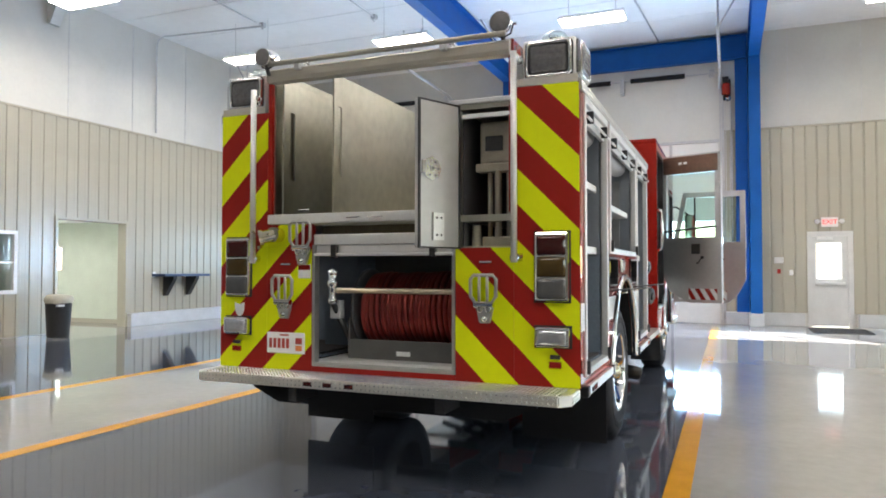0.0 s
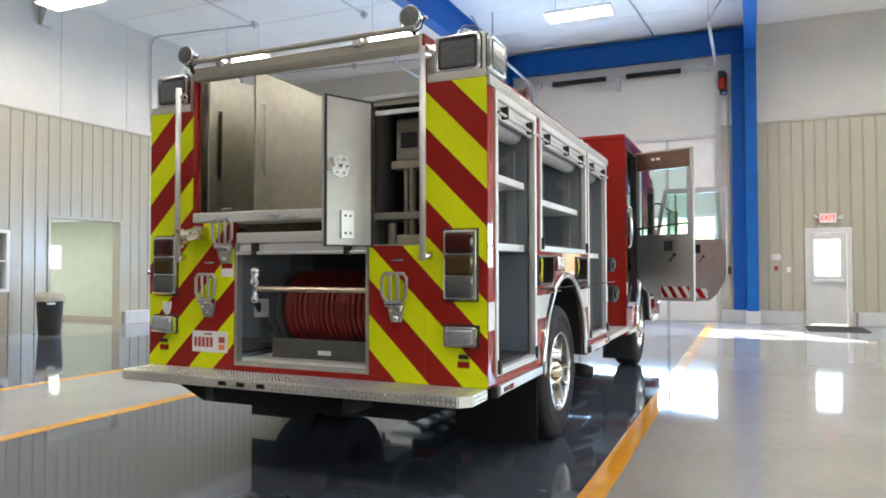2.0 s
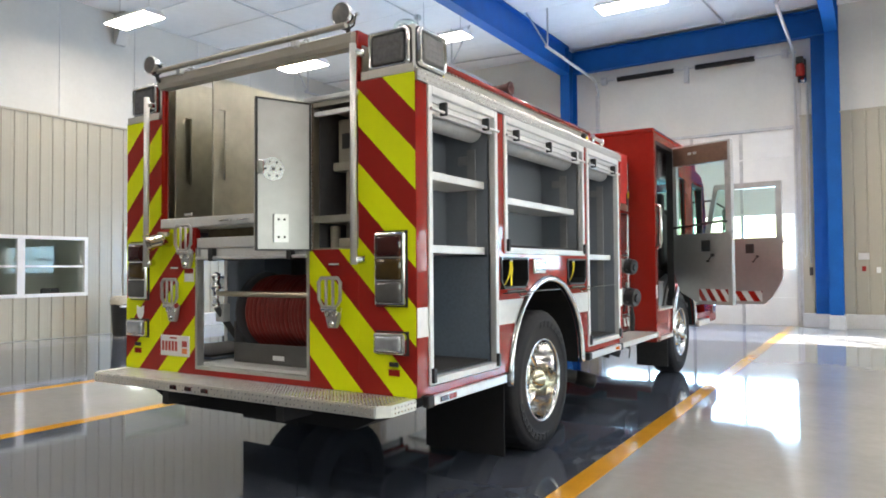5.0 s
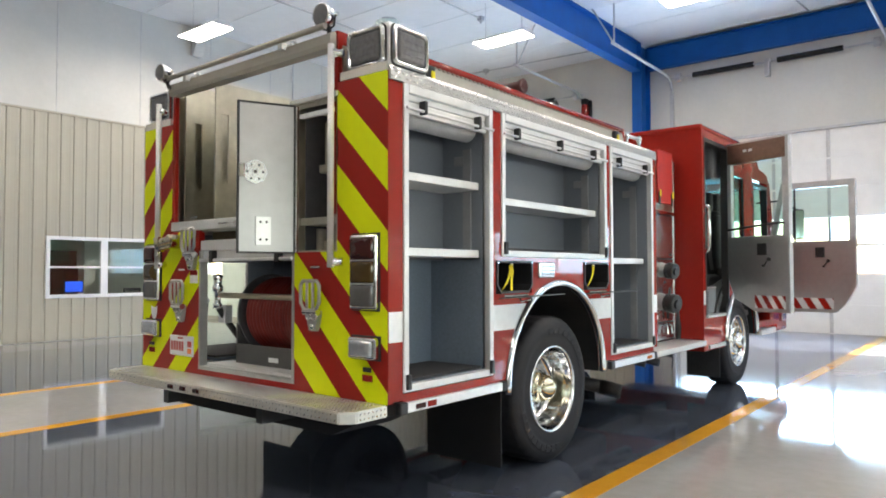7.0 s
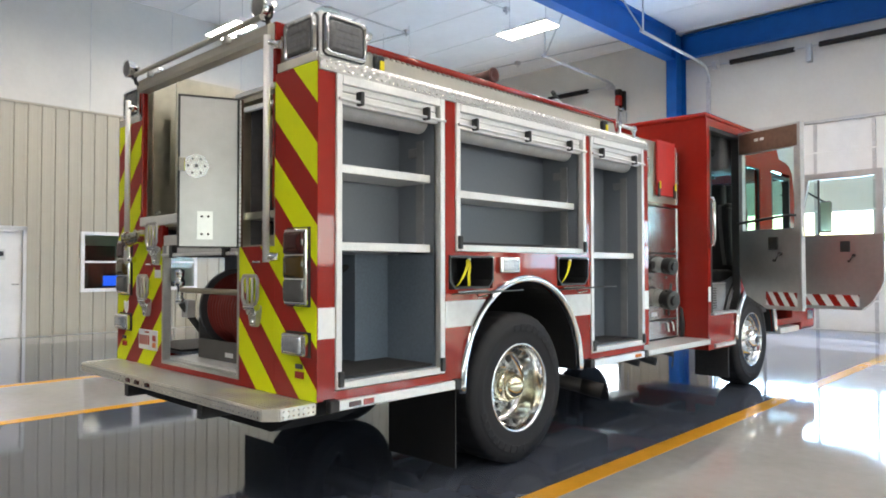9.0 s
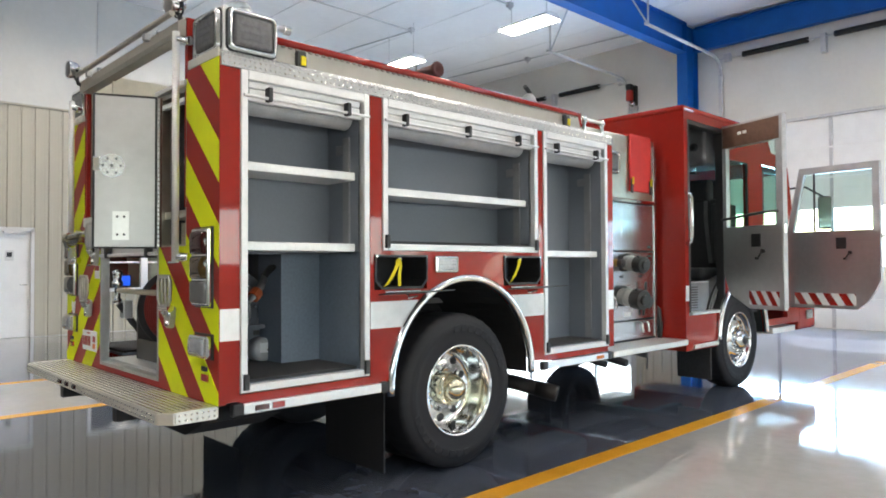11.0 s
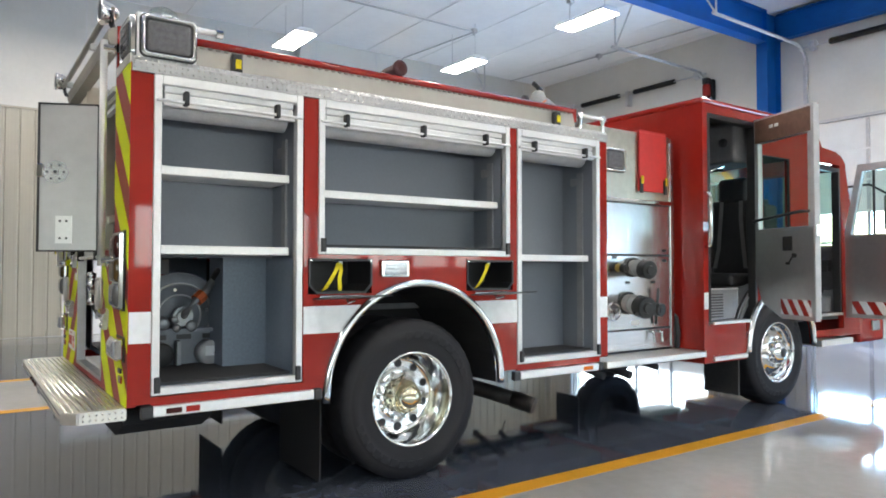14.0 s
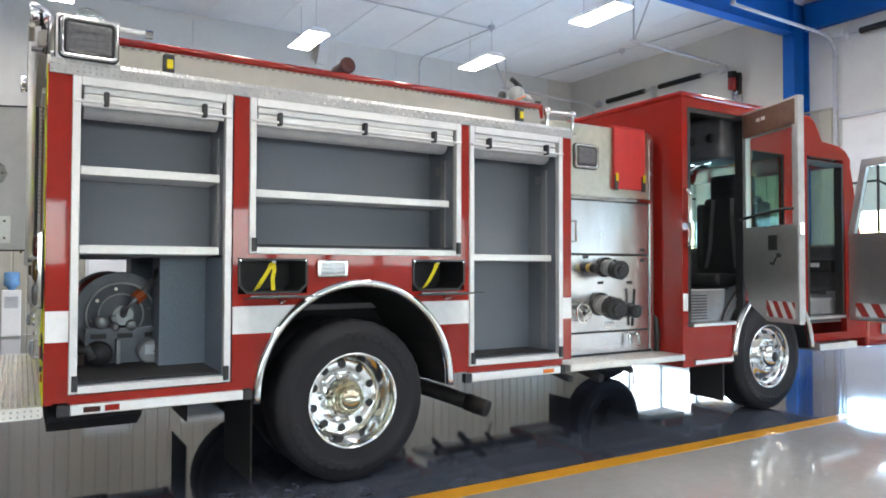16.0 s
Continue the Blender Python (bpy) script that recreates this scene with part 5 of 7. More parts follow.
def chevrons(parent, poly, sgn, y):
    """Lime stripes on a red film, at 45 degrees, cut to the outline."""
    for n in range(-2, 16, 2):
        hi = 3.24 + 0.21 * 2 - 0.21 * n + 0.0
        lo = hi - 0.21
        q = clip(clip(poly, lambda p: p[1] + sgn * p[0] - lo), lambda p: hi - p[1] - sgn * p[0])
        if len(q) > 2:
            part("stripe", prism(bmesh.new(), q, "y", y - 0.004, y - 0.0015), LIME, parent)


for s in (1, -1):
    posts = [(0.875, 0.656), (1.262, 0.656), (1.262, 2.405), (0.875, 2.405)]
    lower = [(0.506, 0.656), (0.873, 0.656), (0.873, 1.46), (0.506, 1.46)]
    for nm, poly in (("corner_post", posts), ("rear_panel", lower)):
        if nm == "rear_panel" and s < 0:
            poly = [(0.517, 0.656), (0.873, 0.656), (0.873, 1.63), (0.517, 1.63)]
        q = [(s * a, b) for a, b in poly]
        panel = tp(nm, prism(bmesh.new(), q, "y", -0.0015, 0.04), RED_DARK, label="rear panel with red and lime reflective chevrons")
        chevrons(panel, q, s, 0.0)
    # red end face of the post beside the grab bar
    tp("post_cap", bx(s * 0.845, 0.0, 1.67, s * 0.874, 0.34, 2.70), RED, label="red painted post face")
    # upper warning light box
    lb = tp("light_box", bx(s * 0.925, 0.03, 2.43, s * 1.24, 0.33, 2.68, bevel=0.008), TRIM, label="polished box for warning lights")
    part("tread_foot", bx(s * 0.90, -0.006, 2.407, s * 1.256, 0.003, 2.452), TREAD, lb)
    warning_light(lb, Matrix.Translation((s * 1.08, 0.03, 2.56)) @ FACE_BACK, 0.275, 0.215)
    warning_light(lb, Matrix.Translation((s * 1.24, 0.185, 2.56)) @ Matrix(((0, 0, s, 0), (1, 0, 0, 0), (0, 1, 0, 0), (0, 0, 0, 1))), 0.275, 0.215)
    # clear beacon on the box
    bcn = tp("beacon", lathe(bmesh.new(), [(0.0, 0.085), (0.018, 0.085), (0.024, 0.076), (0.05, 0.078), (0.07, 0.07), (0.085, 0.05), (0.09, 0.0)], (s * 1.08, 0.19, 2.68), "z", 24), GLASS, label="clear domed beacon")
    part("beacon_base", lathe(bmesh.new(), [(-0.004, 0.09), (0.012, 0.09), (0.014, 0.06), (0.014, 0.0)], (s * 1.08, 0.19, 2.68), "z", 24), CHROME, bcn)
    for k in range(3):
        t = 2 * math.pi * k / 3 + 0.5
        q = (s * 1.08 + 0.036 * math.cos(t), 0.19 + 0.036 * math.sin(t))
        part("reflector", lathe(bmesh.new(), [(0.014, 0.014), (0.03, 0.03), (0.055, 0.03), (0.062, 0.0)], (*q, 2.68), "z", 14), CHROME, bcn)
    # chromed tail lamp stack
    tp("lamp_gasket", bx(s * 0.997, -0.008, 1.137, s * 1.213, -0.004, 1.553, bevel=0.002, seg=1), BLACK)
    tp("lamp_gasket", bx(s * 0.997, -0.008, 0.877, s * 1.218, -0.004, 1.008, bevel=0.002, seg=1), BLACK)
    tl = tp("tail_lamp", bx(s * 1.005, -0.035, 1.145, s * 1.205, -0.004, 1.545, bevel=0.012), CHROME, label="chromed tail lamp stack")
    for k, m in enumerate((LENS_GREY, LENS_AMBER, LENS_RED)):
        z = 1.16 + 0.125 * k
        bm = pillow([(0.17, 0.118, 0.014, 0.0), (0.168, 0.116, 0.014, 0.008), (0.160, 0.108, 0.014, 0.015), (0.135, 0.085, 0.016, 0.021), (0.09, 0.05, 0.014, 0.0245), (0.03, 0.02, 0.006, 0.0255)], True)
        bm.transform(Matrix.Translation((s * 1.105, -0.034, z + 0.059)) @ FACE_BACK)
        part("lens", bm, m, tl)
    wl = tp("warning_lamp", bx(s * 1.005, -0.05, 0.885, s * 1.21, -0.004, 1.0, bevel=0.015, seg=3), CHROME, label="chromed warning lamp")
    bm = pillow([(0.172, 0.09, 0.014, 0.0), (0.168, 0.086, 0.014, 0.008), (0.145, 0.066, 0.014, 0.015), (0.09, 0.035, 0.012, 0.018)], True)
    bm.transform(Matrix.Translation((s * 1.1075, -0.048, 0.9425)) @ FACE_BACK)
    part("lens", bm, LENS_CLEAR, wl, "clear lens")
    tp("marker_lamp", bx(s * 1.09, -0.016, 0.815, s * 1.15, -0.004, 0.84, bevel=0.004), BLACK)
    tp("reflector", bx(s * 1.085, -0.012, 0.765, s * 1.155, -0.004, 0.80), RED, label="small red reflector")
    # folding step with ladder loop
    for hx, hz in (((0.70, 1.03), ) if s > 0 else ((-0.72, 1.02), (-0.58, 1.38))):
        bm = prism(bmesh.new(), [(hx - 0.056, hz + 0.10), (hx - 0.054, hz + 0.06), (hx - 0.036, hz + 0.03), (hx - 0.034, hz - 0.02), (hx + 0.034, hz - 0.02), (hx + 0.036, hz + 0.03), (hx + 0.054, hz + 0.06), (hx + 0.056, hz + 0.10)], "y", -0.034, -0.004)
        bmesh.ops.bevel(bm, geom=bm.edges[:], offset=0.006, segments=2, affect="EDGES")
        fs = tp("folding_step", bm, CAST, label="folded cast aluminium step")
        for d in (-0.026, 0.026):
            part("spring_cup", lathe(bmesh.new(), [(0.03, 0.022), (0.044, 0.021), (0.048, 0.015), (0.042, 0.011), (0.042, 0.0)], (hx + d, 0.0, hz + 0.062), "y", 14, -1), CHROME, fs)
        part("foot_boss", lathe(bmesh.new(), [(0.03, 0.02), (0.042, 0.018), (0.046, 0.0)], (hx, 0.0, hz + 0.005), "y", 14, -1), CHROME, fs)
        bm = bmesh.new()
        pts = [(hx - 0.05, -0.05, hz + 0.1), (hx - 0.078, -0.05, hz + 0.14), (hx - 0.08, -0.05, hz + 0.24), (hx - 0.06, -0.05, hz + 0.265), (hx + 0.06, -0.05, hz + 0.265), (hx + 0.08, -0.05, hz + 0.24), (hx + 0.078, -0.05, hz + 0.14), (hx + 0.05, -0.05, hz + 0.1)]
        tube(bm, pts, 0.011, 8, True)
        for d in (-0.025, 0.025):
            tube(bm, [(hx + d, -0.05, hz + 0.06), (hx + d, -0.05, hz + 0.262)], 0.009, 8)
        part("tread_loop", bm, CAST, fs)
        part("pivot", rod(bmesh.new(), (hx - 0.06, -0.04, hz + 0.09), (hx + 0.06, -0.04, hz + 0.09), 0.02, 12), CHROME, fs)
        tp("step_lamp", bx(hx - 0.04, -0.016, hz + 0.335, hx + 0.04, -0.004, hz + 0.35, bevel=0.005), CHROME, label="slim chromed step light")
    # vertical grab bar
    gx = s * 0.895 if s > 0 else -0.945
    gb = tp("grab_bar", tube(bmesh.new(), [(gx, -0.07, 2.60 if s > 0 else 2.55), (gx, -0.07, 1.37)], 0.019, 14), SHELF, label="vertical knurled grab bar")
    for z in (1.40, 2.56 if s > 0 else 2.5):
        part("stanchion", tube(bmesh.new(), [(gx, -0.075, z), (gx, -0.02, z), (gx + s * 0.03, -0.004, z)], 0.024, 12), CHROME, gb)
    # round spot light on the corner
    sc_, sx, sy, sz = (0.069, 0.815, -0.05, 2.78) if s > 0 else (0.063, -0.835, -0.10, 2.75)
    sp = tp("spot_lamp", lathe(bmesh.new(), [(q[0] * sc_, q[1] * sc_) for q in ((-1.0, 0.0), (-0.98, 0.25), (-0.7, 0.6), (-0.3, 0.85), (0.3, 0.98), (0.42, 1.0), (0.5, 0.95), (0.42, 0.88), (0.4, 0.0))], (sx, sy, sz), "y", 32, -1), CHROME, label="round chromed spot light on a bracket")
    part("lens", lathe(bmesh.new(), [(q[0] * sc_, q[1] * sc_) for q in ((0.52, 0.0), (0.5, 0.5), (0.43, 0.87))], (sx, sy, sz), "y", 32, -1), SPOT_LENS, sp, "dull grey spot lens")
    part("bracket", tube(bmesh.new(), [(sx, sy + 0.03, sz - 0.05), (sx, sy + 0.04, sz - 0.09), (sx + s * 0.01, 0.0, 2.64)], 0.014, 10), BLACK, sp)
    part("yoke", tube(bmesh.new(), [(sx - sc_, sy + 0.02, sz), (sx - sc_ * 0.7, sy + 0.03, sz - sc_ * 0.8), (sx, sy + 0.03, sz - sc_ * 1.08), (sx + sc_ * 0.7, sy + 0.03, sz - sc_ * 0.8), (sx + sc_, sy + 0.02, sz)], 0.006, 8), BLACK, sp)
    part("knob", rod(bmesh.new(), (sx + sc_, sy + 0.02, sz), (sx + sc_ + 0.02, sy + 0.02, sz), 0.011, 12), CHROME, sp)

# lower lip and tail step
tp("rear_sill", bx(-0.515, -0.0015, 0.655, 0.505, 0.04, 0.69), RED_DARK, label="red sill under the reel well")
bm = bmesh.new()
prism(bm, [(-1.262, 0.0), (-1.262, -0.22), (-1.20, -0.285), (1.20, -0.285), (1.262, -0.22), (1.262, 0.0)], "z", 0.595, 0.655)
bmesh.ops.bevel(bm, geom=bm.edges[:], offset=0.006, segments=2, affect="EDGES")
step = tp("tail_step", bm, TREAD, label="bright aluminium tread plate tail step")
bm = bmesh.new()
for j in range(9):
    yy = -0.262 + 0.029 * j
    for i in range(98):
        x = -1.19 + 0.0245 * i
        vs = [bm.verts.new((x + dx, yy + dy, 0.6545 + h)) for dx, dy, h in ((0, -0.006, 0), (0.021, -0.006, 0), (0.021, 0.006, 0), (0, 0.006, 0), (0.006, -0.002, 0.004), (0.015, -0.002, 0.004), (0.015, 0.002, 0.004), (0.006, 0.002, 0.004))]
        for f in ((0, 1, 5, 4), (1, 2, 6, 5), (2, 3, 7, 6), (3, 0, 4, 7), (4, 5, 6, 7)):
            bm.faces.new([vs[k] for k in f])
tagged(part("grip_pattern", bm, TREAD_MARK, step), kind="stuff")
bm = lozenges(bmesh.new(), (-1.19, -0.2852, 0.60), (1, 0, 0), (0, 0, 1), 82, 2, 0.029, 0.026, 0.019, 0.010)
for s in (1, -1):
    lozenges(bm, (s * 1.2622, -0.21 if s > 0 else 0.0, 0.60), (0, s, 0), (0, 0, 1), 7, 2, 0.029, 0.026, 0.019, 0.010)
tagged(part("tread_pattern", bm, TREAD_MARK, step), kind="stuff")
for x in (-0.36, -0.22, -0.07):
    part("marker_lamp", bx(x - 0.03, -0.298, 0.612, x + 0.03, -0.284, 0.638, bevel=0.008, seg=3), LENS_RED, step, "small dark marker lamp")
for s in (-1, 1):
    part("step_bracket", bx(s * 0.5 - 0.03, -0.24, 0.50, s * 0.5 + 0.03, 0.0, 0.594), CHASSIS, step)

# top bar across the hose bed
bm = bmesh.new()
prism(bm, [(-0.035, 2.60), (0.035, 2.60), (0.045, 2.625), (0.045, 2.675), (0.02, 2.692), (-0.02, 2.692), (-0.045, 2.675), (-0.045, 2.625)], "x", -0.86, 0.86)
bar = tp("cross_bar", bm, COAMING, label="satin aluminium bar across the hose bed")
for x in (-0.6, 0.45):
    part("guide_bracket", bx(x - 0.05, -0.03, 2.675, x + 0.05, 0.03, 2.70, bevel=0.008), TRIM, bar)
    part("bar_clip", bx(x - 0.02, -0.078, 2.66, x + 0.02, -0.04, 2.70, bevel=0.004), CAST, bar)
    part("bracket_knob", lathe(bmesh.new(), [(2.69, 0.016), (2.705, 0.018), (2.72, 0.02), (2.73, 0.012), (2.732, 0.0)], (x + 0.03, 0.0, 0), "z", 14), CHROME, bar)

part("cover_tube", rod(bmesh.new(), (-0.85, -0.075, 2.712), (0.85, -0.075, 2.712), 0.017, 12), COAMING, bar, "thin bright tube along the bar")

# hose bed lip, dark slot, ledge
BRONZE = mat("dull_bronze_slats", (0.16, 0.13, 0.08), 0.45, 0.6, 0.15, 20.0)
lip = tp("hose_bed_lip", bx(-0.87, -0.012, 1.635, 0.265, 0.05, 1.70, bevel=0.006), SHELF, label="bright aluminium lip of the hose bed")
for x in (-0.2, -0.04):
    part("footman_loop", tube(bmesh.new(), [(x - 0.05, -0.012, 1.665), (x - 0.04, -0.03, 1.665), (x + 0.04, -0.03, 1.665), (x + 0.05, -0.012, 1.665)], 0.006, 6), CHROME, lip)
bm = bmesh.new()
box(bm, -0.50, 0.10, 1.56, 0.26, 0.12, 1.635)
slot = tp("storage_slot", bm, BROWN_EDGE, label="dark slot under the hose bed with a brown edge")
bm = bmesh.new()
for k in range(50):
    x = -0.49 + 0.015 * k
    box(bm, x - 0.004, 0.085, 1.565, x + 0.004, 0.10, 1.63, bevel=0.002, seg=1)
tagged(part("slot_grille", bm, BRONZE, slot), kind="stuff")
tp("rear_ledge", bx(-0.505, 0.0, 1.49, 0.505, 0.10, 1.56, bevel=0.006), SHELF, label="bright aluminium ledge")
bm = bmesh.new()
box(bm, -0.49, 0.012, 1.435, 0.49, 0.03, 1.488, bevel=0.006)
rd = tp("reel_door", bm, SHELF, label="raised roll-up door of the reel well")
part("pull_bar", rod(bmesh.new(), (-0.49, -0.012, 1.425), (0.49, -0.012, 1.425), 0.011, 10), TRIM, rd)
for x in (-0.34, 0.36):
    part("latch", bx(x - 0.02, -0.03, 1.405, x + 0.02, 0.012, 1.49, bevel=0.006), BLACK, rd)

# reel well
WELL_GREY = mat("dark_well_liner", (0.10, 0.105, 0.115), 0.5, 0, 0.08, 30.0)
bm = bmesh.new()
box(bm, -0.512, -0.004, 0.69, -0.492, 0.05, 1.49)
box(bm, 0.482, -0.004, 0.69, 0.502, 0.05, 1.49)
box(bm, -0.492, -0.004, 0.69, 0.482, 0.05, 0.712)
tp("well_frame", bm, CAST, label="bright aluminium frame of the reel well")
bm = bmesh.new()
box(bm, -0.52, 0.05, 0.69, 0.52, 0.95, 0.71)
box(bm, -0.6, 0.95, 0.69, 0.6, 0.98, 1.62)
box(bm, -0.52, 0.05, 1.52, 0.52, 0.95, 1.54)
tp("well_liner", bm, WELL_GREY, label="dark grey lined well behind the tail step")
tp("well_floor", bx(-0.5, 0.05, 0.708, 0.5, 0.4, 0.73, bevel=0.004), SHELF, label="aluminium well floor plate")

# hose reel
DARK_METAL = mat("dark_grey_metal", (0.09, 0.09, 0.088), 0.45, 0.3, 0.1, 10.0)
PALE_METAL = mat("dull_pale_metal", (0.27, 0.28, 0.29), 0.4, 0.7, 0.1, 12.0)
REEL_GREY = mat("reel_grey_paint", (0.17, 0.185, 0.21), 0.45, 0.2, 0.08, 10.0)
reel = thing("hose_reel", (0, 0, 0), "booster hose reel wound with red rubber hose", "hose reel")
del reel["category"]
reel.parent = truck
RC = (0.44, 1.06)
for lay, r in enumerate((0.20, 0.232)):
    x0, x1 = (-0.28, 0.46)
    n = int((x1 - x0) / 0.035)
    for k in range(n):
        x = x0 + 0.035 * (k + 0.5) + 0.017 * lay
        if lay and x > 0.44:
            continue
        pts = []
        for q in range(36):
            t = 2 * math.pi * q / 36
            rr = r + 0.004 * math.sin(3 * t + k) + (0.008 if lay and k > n * 0.55 else 0)
            pts.append((x + 0.010 * math.sin(t + k), RC[0] + rr * math.cos(t), RC[1] + rr * math.sin(t)))
        part("hose_turn", tube(bmesh.new(), pts, 0.0175, 8, True), HOSE_RED, reel)
for x in (-0.31, 0.49):
    d = part("reel_disc", lathe(bmesh.new(), [(-0.008, 0.0), (-0.008, 0.262), (-0.012, 0.27), (0.012, 0.27), (0.008, 0.262), (0.012, 0.17), (0.02, 0.16), (0.02, 0.0)], (x, *RC), "x", 44), REEL_GREY if x > 0 else CAB_IN, reel, "pressed reel disc")
bm = bmesh.new()
rod(bm, (0.49, *RC), (0.62, *RC), 0.04, 18)
rod(bm, (0.56, *RC), (0.60, *RC), 0.06, 18)
tube(bm, [(0.60, *RC), (0.66, RC[0], RC[1] + 0.03), (0.68, RC[0] + 0.05, RC[1] + 0.1), (0.66, RC[0] + 0.12, RC[1] + 0.16), (0.58, RC[0] + 0.2, RC[1] + 0.24)], 0.022, 12)
part("swivel_pipe", bm, PALE_METAL, reel, "bright swivel and feed pipe")
part("coupling", rod(bmesh.new(), (0.67, RC[0] + 0.06, RC[1] + 0.10), (0.655, RC[0] + 0.10, RC[1] + 0.135), 0.04, 8), mat("orange_coupling", (0.45, 0.10, 0.03), 0.4, 0.3), reel, "orange pipe coupling")
part("feed_hose", tube(bmesh.new(), [(0.58, RC[0] + 0.2, RC[1] + 0.22), (0.66, RC[0] + 0.2, RC[1] + 0.27), (0.76, RC[0] + 0.22, RC[1] + 0.29)], 0.036, 12), BLACK, reel)
# pressed rings and bolts on the outer disc
for r in (0.20, 0.13):
    part("disc_ring", tube(bmesh.new(), [(0.505, RC[0] + r * math.cos(2 * math.pi * k / 40), RC[1] + r * math.sin(2 * math.pi * k / 40)) for k in range(40)], 0.008, 8, True), GREY_METAL, reel)
for k in range(8):
    t = 2 * math.pi * k / 8 + 0.2
    part("disc_bolt", rod(bmesh.new(), (0.51, RC[0] + 0.165 * math.cos(t), RC[1] + 0.165 * math.sin(t)), (0.522, RC[0] + 0.165 * math.cos(t), RC[1] + 0.165 * math.sin(t)), 0.012, 6), CHROME, reel)
for dy, dz, r in ((-0.12, -0.04, 0.035), (-0.04, -0.07, 0.022), (-0.05, -0.02, 0.02), (0.05, -0.06, 0.03)):
    part("fitting", lathe(bmesh.new(), [(0.51, r), (0.56, r), (0.565, r * 1.2), (0.60, r * 1.2), (0.61, r * 0.7), (0.61, 0.0)], (0, RC[0] + dy, RC[1] + dz), "x", 16), PALE_METAL, reel)
# bracket with motor
bm = bmesh.new()
box(bm, 0.52, 0.235, 0.71, 0.535, 0.71, 0.98)
box(bm, 0.52, 0.235, 0.96, 0.60, 0.71, 0.985)
part("bracket", bm, REEL_GREY, reel, "grey steel reel bracket")
bm = bmesh.new()
box(bm, -0.33, 0.178, 0.71, 0.518, 0.20, 0.86, bevel=0.006)
box(bm, -0.345, 0.18, 0.71, -0.33, 0.62, 1.0)
part("front_plate", bm, DARK_METAL, reel, "dark grey front plate")
for k, yy in enumerate((0.31, 0.60)):
    mt = part("motor" if k else "pump_head", lathe(bmesh.new(), [(0.535, 0.0), (0.535, 0.075), (0.62, 0.075), (0.64, 0.06), (0.64, 0.0)], (0, yy, 0.83), "x", 24), GREY_METAL if k else BLACK, reel)
part("motor_plate", bx(0.640, 0.565, 0.815, 0.6425, 0.645, 0.875), WHITE_FILM, reel, "white motor data plate")
part("motor_cable", tube(bmesh.new(), [(0.645, 0.62, 0.84), (0.66, 0.68, 0.80), (0.63, 0.72, 0.74), (0.58, 0.60, 0.722), (0.57, 0.40, 0.725), (0.60, 0.30, 0.75)], 0.012, 8), BLACK, reel, "black motor cable")
part("divider", bx(0.536, 0.405, 0.72, 0.60, 0.43, 0.91, bevel=0.004), PALE_METAL, reel)
part("pump_pipe", tube(bmesh.new(), [(0.60, 0.17, 0.86), (0.62, 0.25, 0.86), (0.63, 0.27, 0.80)], 0.03, 12), DARK_METAL, reel)
for yy in (0.31, 0.46, 0.62):
    part("slot", bx(0.536, yy - 0.045, 0.915, 0.538, yy + 0.045, 0.945), BLACK, reel)
part("label_plate", bx(0.02, 0.176, 0.76, 0.12, 0.18, 0.79), WHITE_FILM, reel, "small pale data plate")
# hose guide with rollers
WORN_BAR = mat("worn_bronze_bar", (0.46, 0.41, 0.30), 0.3, 0.9, 0.08, 10.0)
bm = bmesh.new()
rod(bm, (-0.37, 0.07, 1.19), (0.47, 0.07, 1.19), 0.018, 14)
guide = tp("hose_guide", bm, WORN_BAR, label="bright roller bar of the hose guide")
part("end_roller", lathe(bmesh.new(), [(1.10, 0.0), (1.10, 0.03), (1.13, 0.03), (1.14, 0.02), (1.21, 0.02), (1.22, 0.035), (1.25, 0.035), (1.26, 0.025), (1.30, 0.03), (1.32, 0.035), (1.335, 0.0)], (-0.40, 0.07, 0), "z", 18), CHROME, guide, "chromed vertical roller")
part("guide_arm", tube(bmesh.new(), [(-0.40, 0.08, 1.1), (-0.385, 0.16, 0.98), (-0.37, 0.28, 0.82), (-0.36, 0.30, 0.72)], 0.022, 10), BLACK, guide)
part("switch_box", bx(-0.44, 0.10, 1.0, -0.36, 0.16, 1.12, bevel=0.006), GREY_METAL, guide)

# steel locker with the open door, to the right of the hose bed
bm = bmesh.new()
box(bm, 0.485, 0.0, 1.44, 0.535, 0.9, 2.33)
box(bm, 0.535, 0.0, 2.30, 0.87, 0.9, 2.33)
box(bm, 0.535, 0.0, 1.44, 0.87, 0.9, 1.47)
box(bm, 0.86, 0.0, 1.47, 0.875, 0.9, 2.30)
box(bm, 0.535, 0.88, 1.47, 0.86, 0.9, 2.30)
lk = tp("rear_locker", bm, STEEL, label="tall stainless steel locker, its door open")
# dark sheets over the back and side walls make the locker's interior darker
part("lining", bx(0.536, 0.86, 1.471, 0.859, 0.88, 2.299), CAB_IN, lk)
bm = bmesh.new()
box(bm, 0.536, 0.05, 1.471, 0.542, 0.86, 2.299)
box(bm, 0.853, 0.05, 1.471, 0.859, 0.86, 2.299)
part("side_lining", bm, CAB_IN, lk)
part("hinge_strip", bx(0.50, -0.012, 1.46, 0.534, 0.0, 2.32), BROWN_EDGE, lk, "brown edge with a piano hinge")
bm = bmesh.new()
for k in range(34):
    rod(bm, (0.53, -0.018, 1.462 + 0.0252 * k), (0.53, -0.018, 1.482 + 0.0252 * k), 0.0085, 8)
part("hinge_knuckles", bm, TRIM, lk, "row of piano hinge knuckles")
part("head_trim", bx(0.55, -0.006, 2.245, 0.85, 0.02, 2.27), WHITE_FILM, lk)
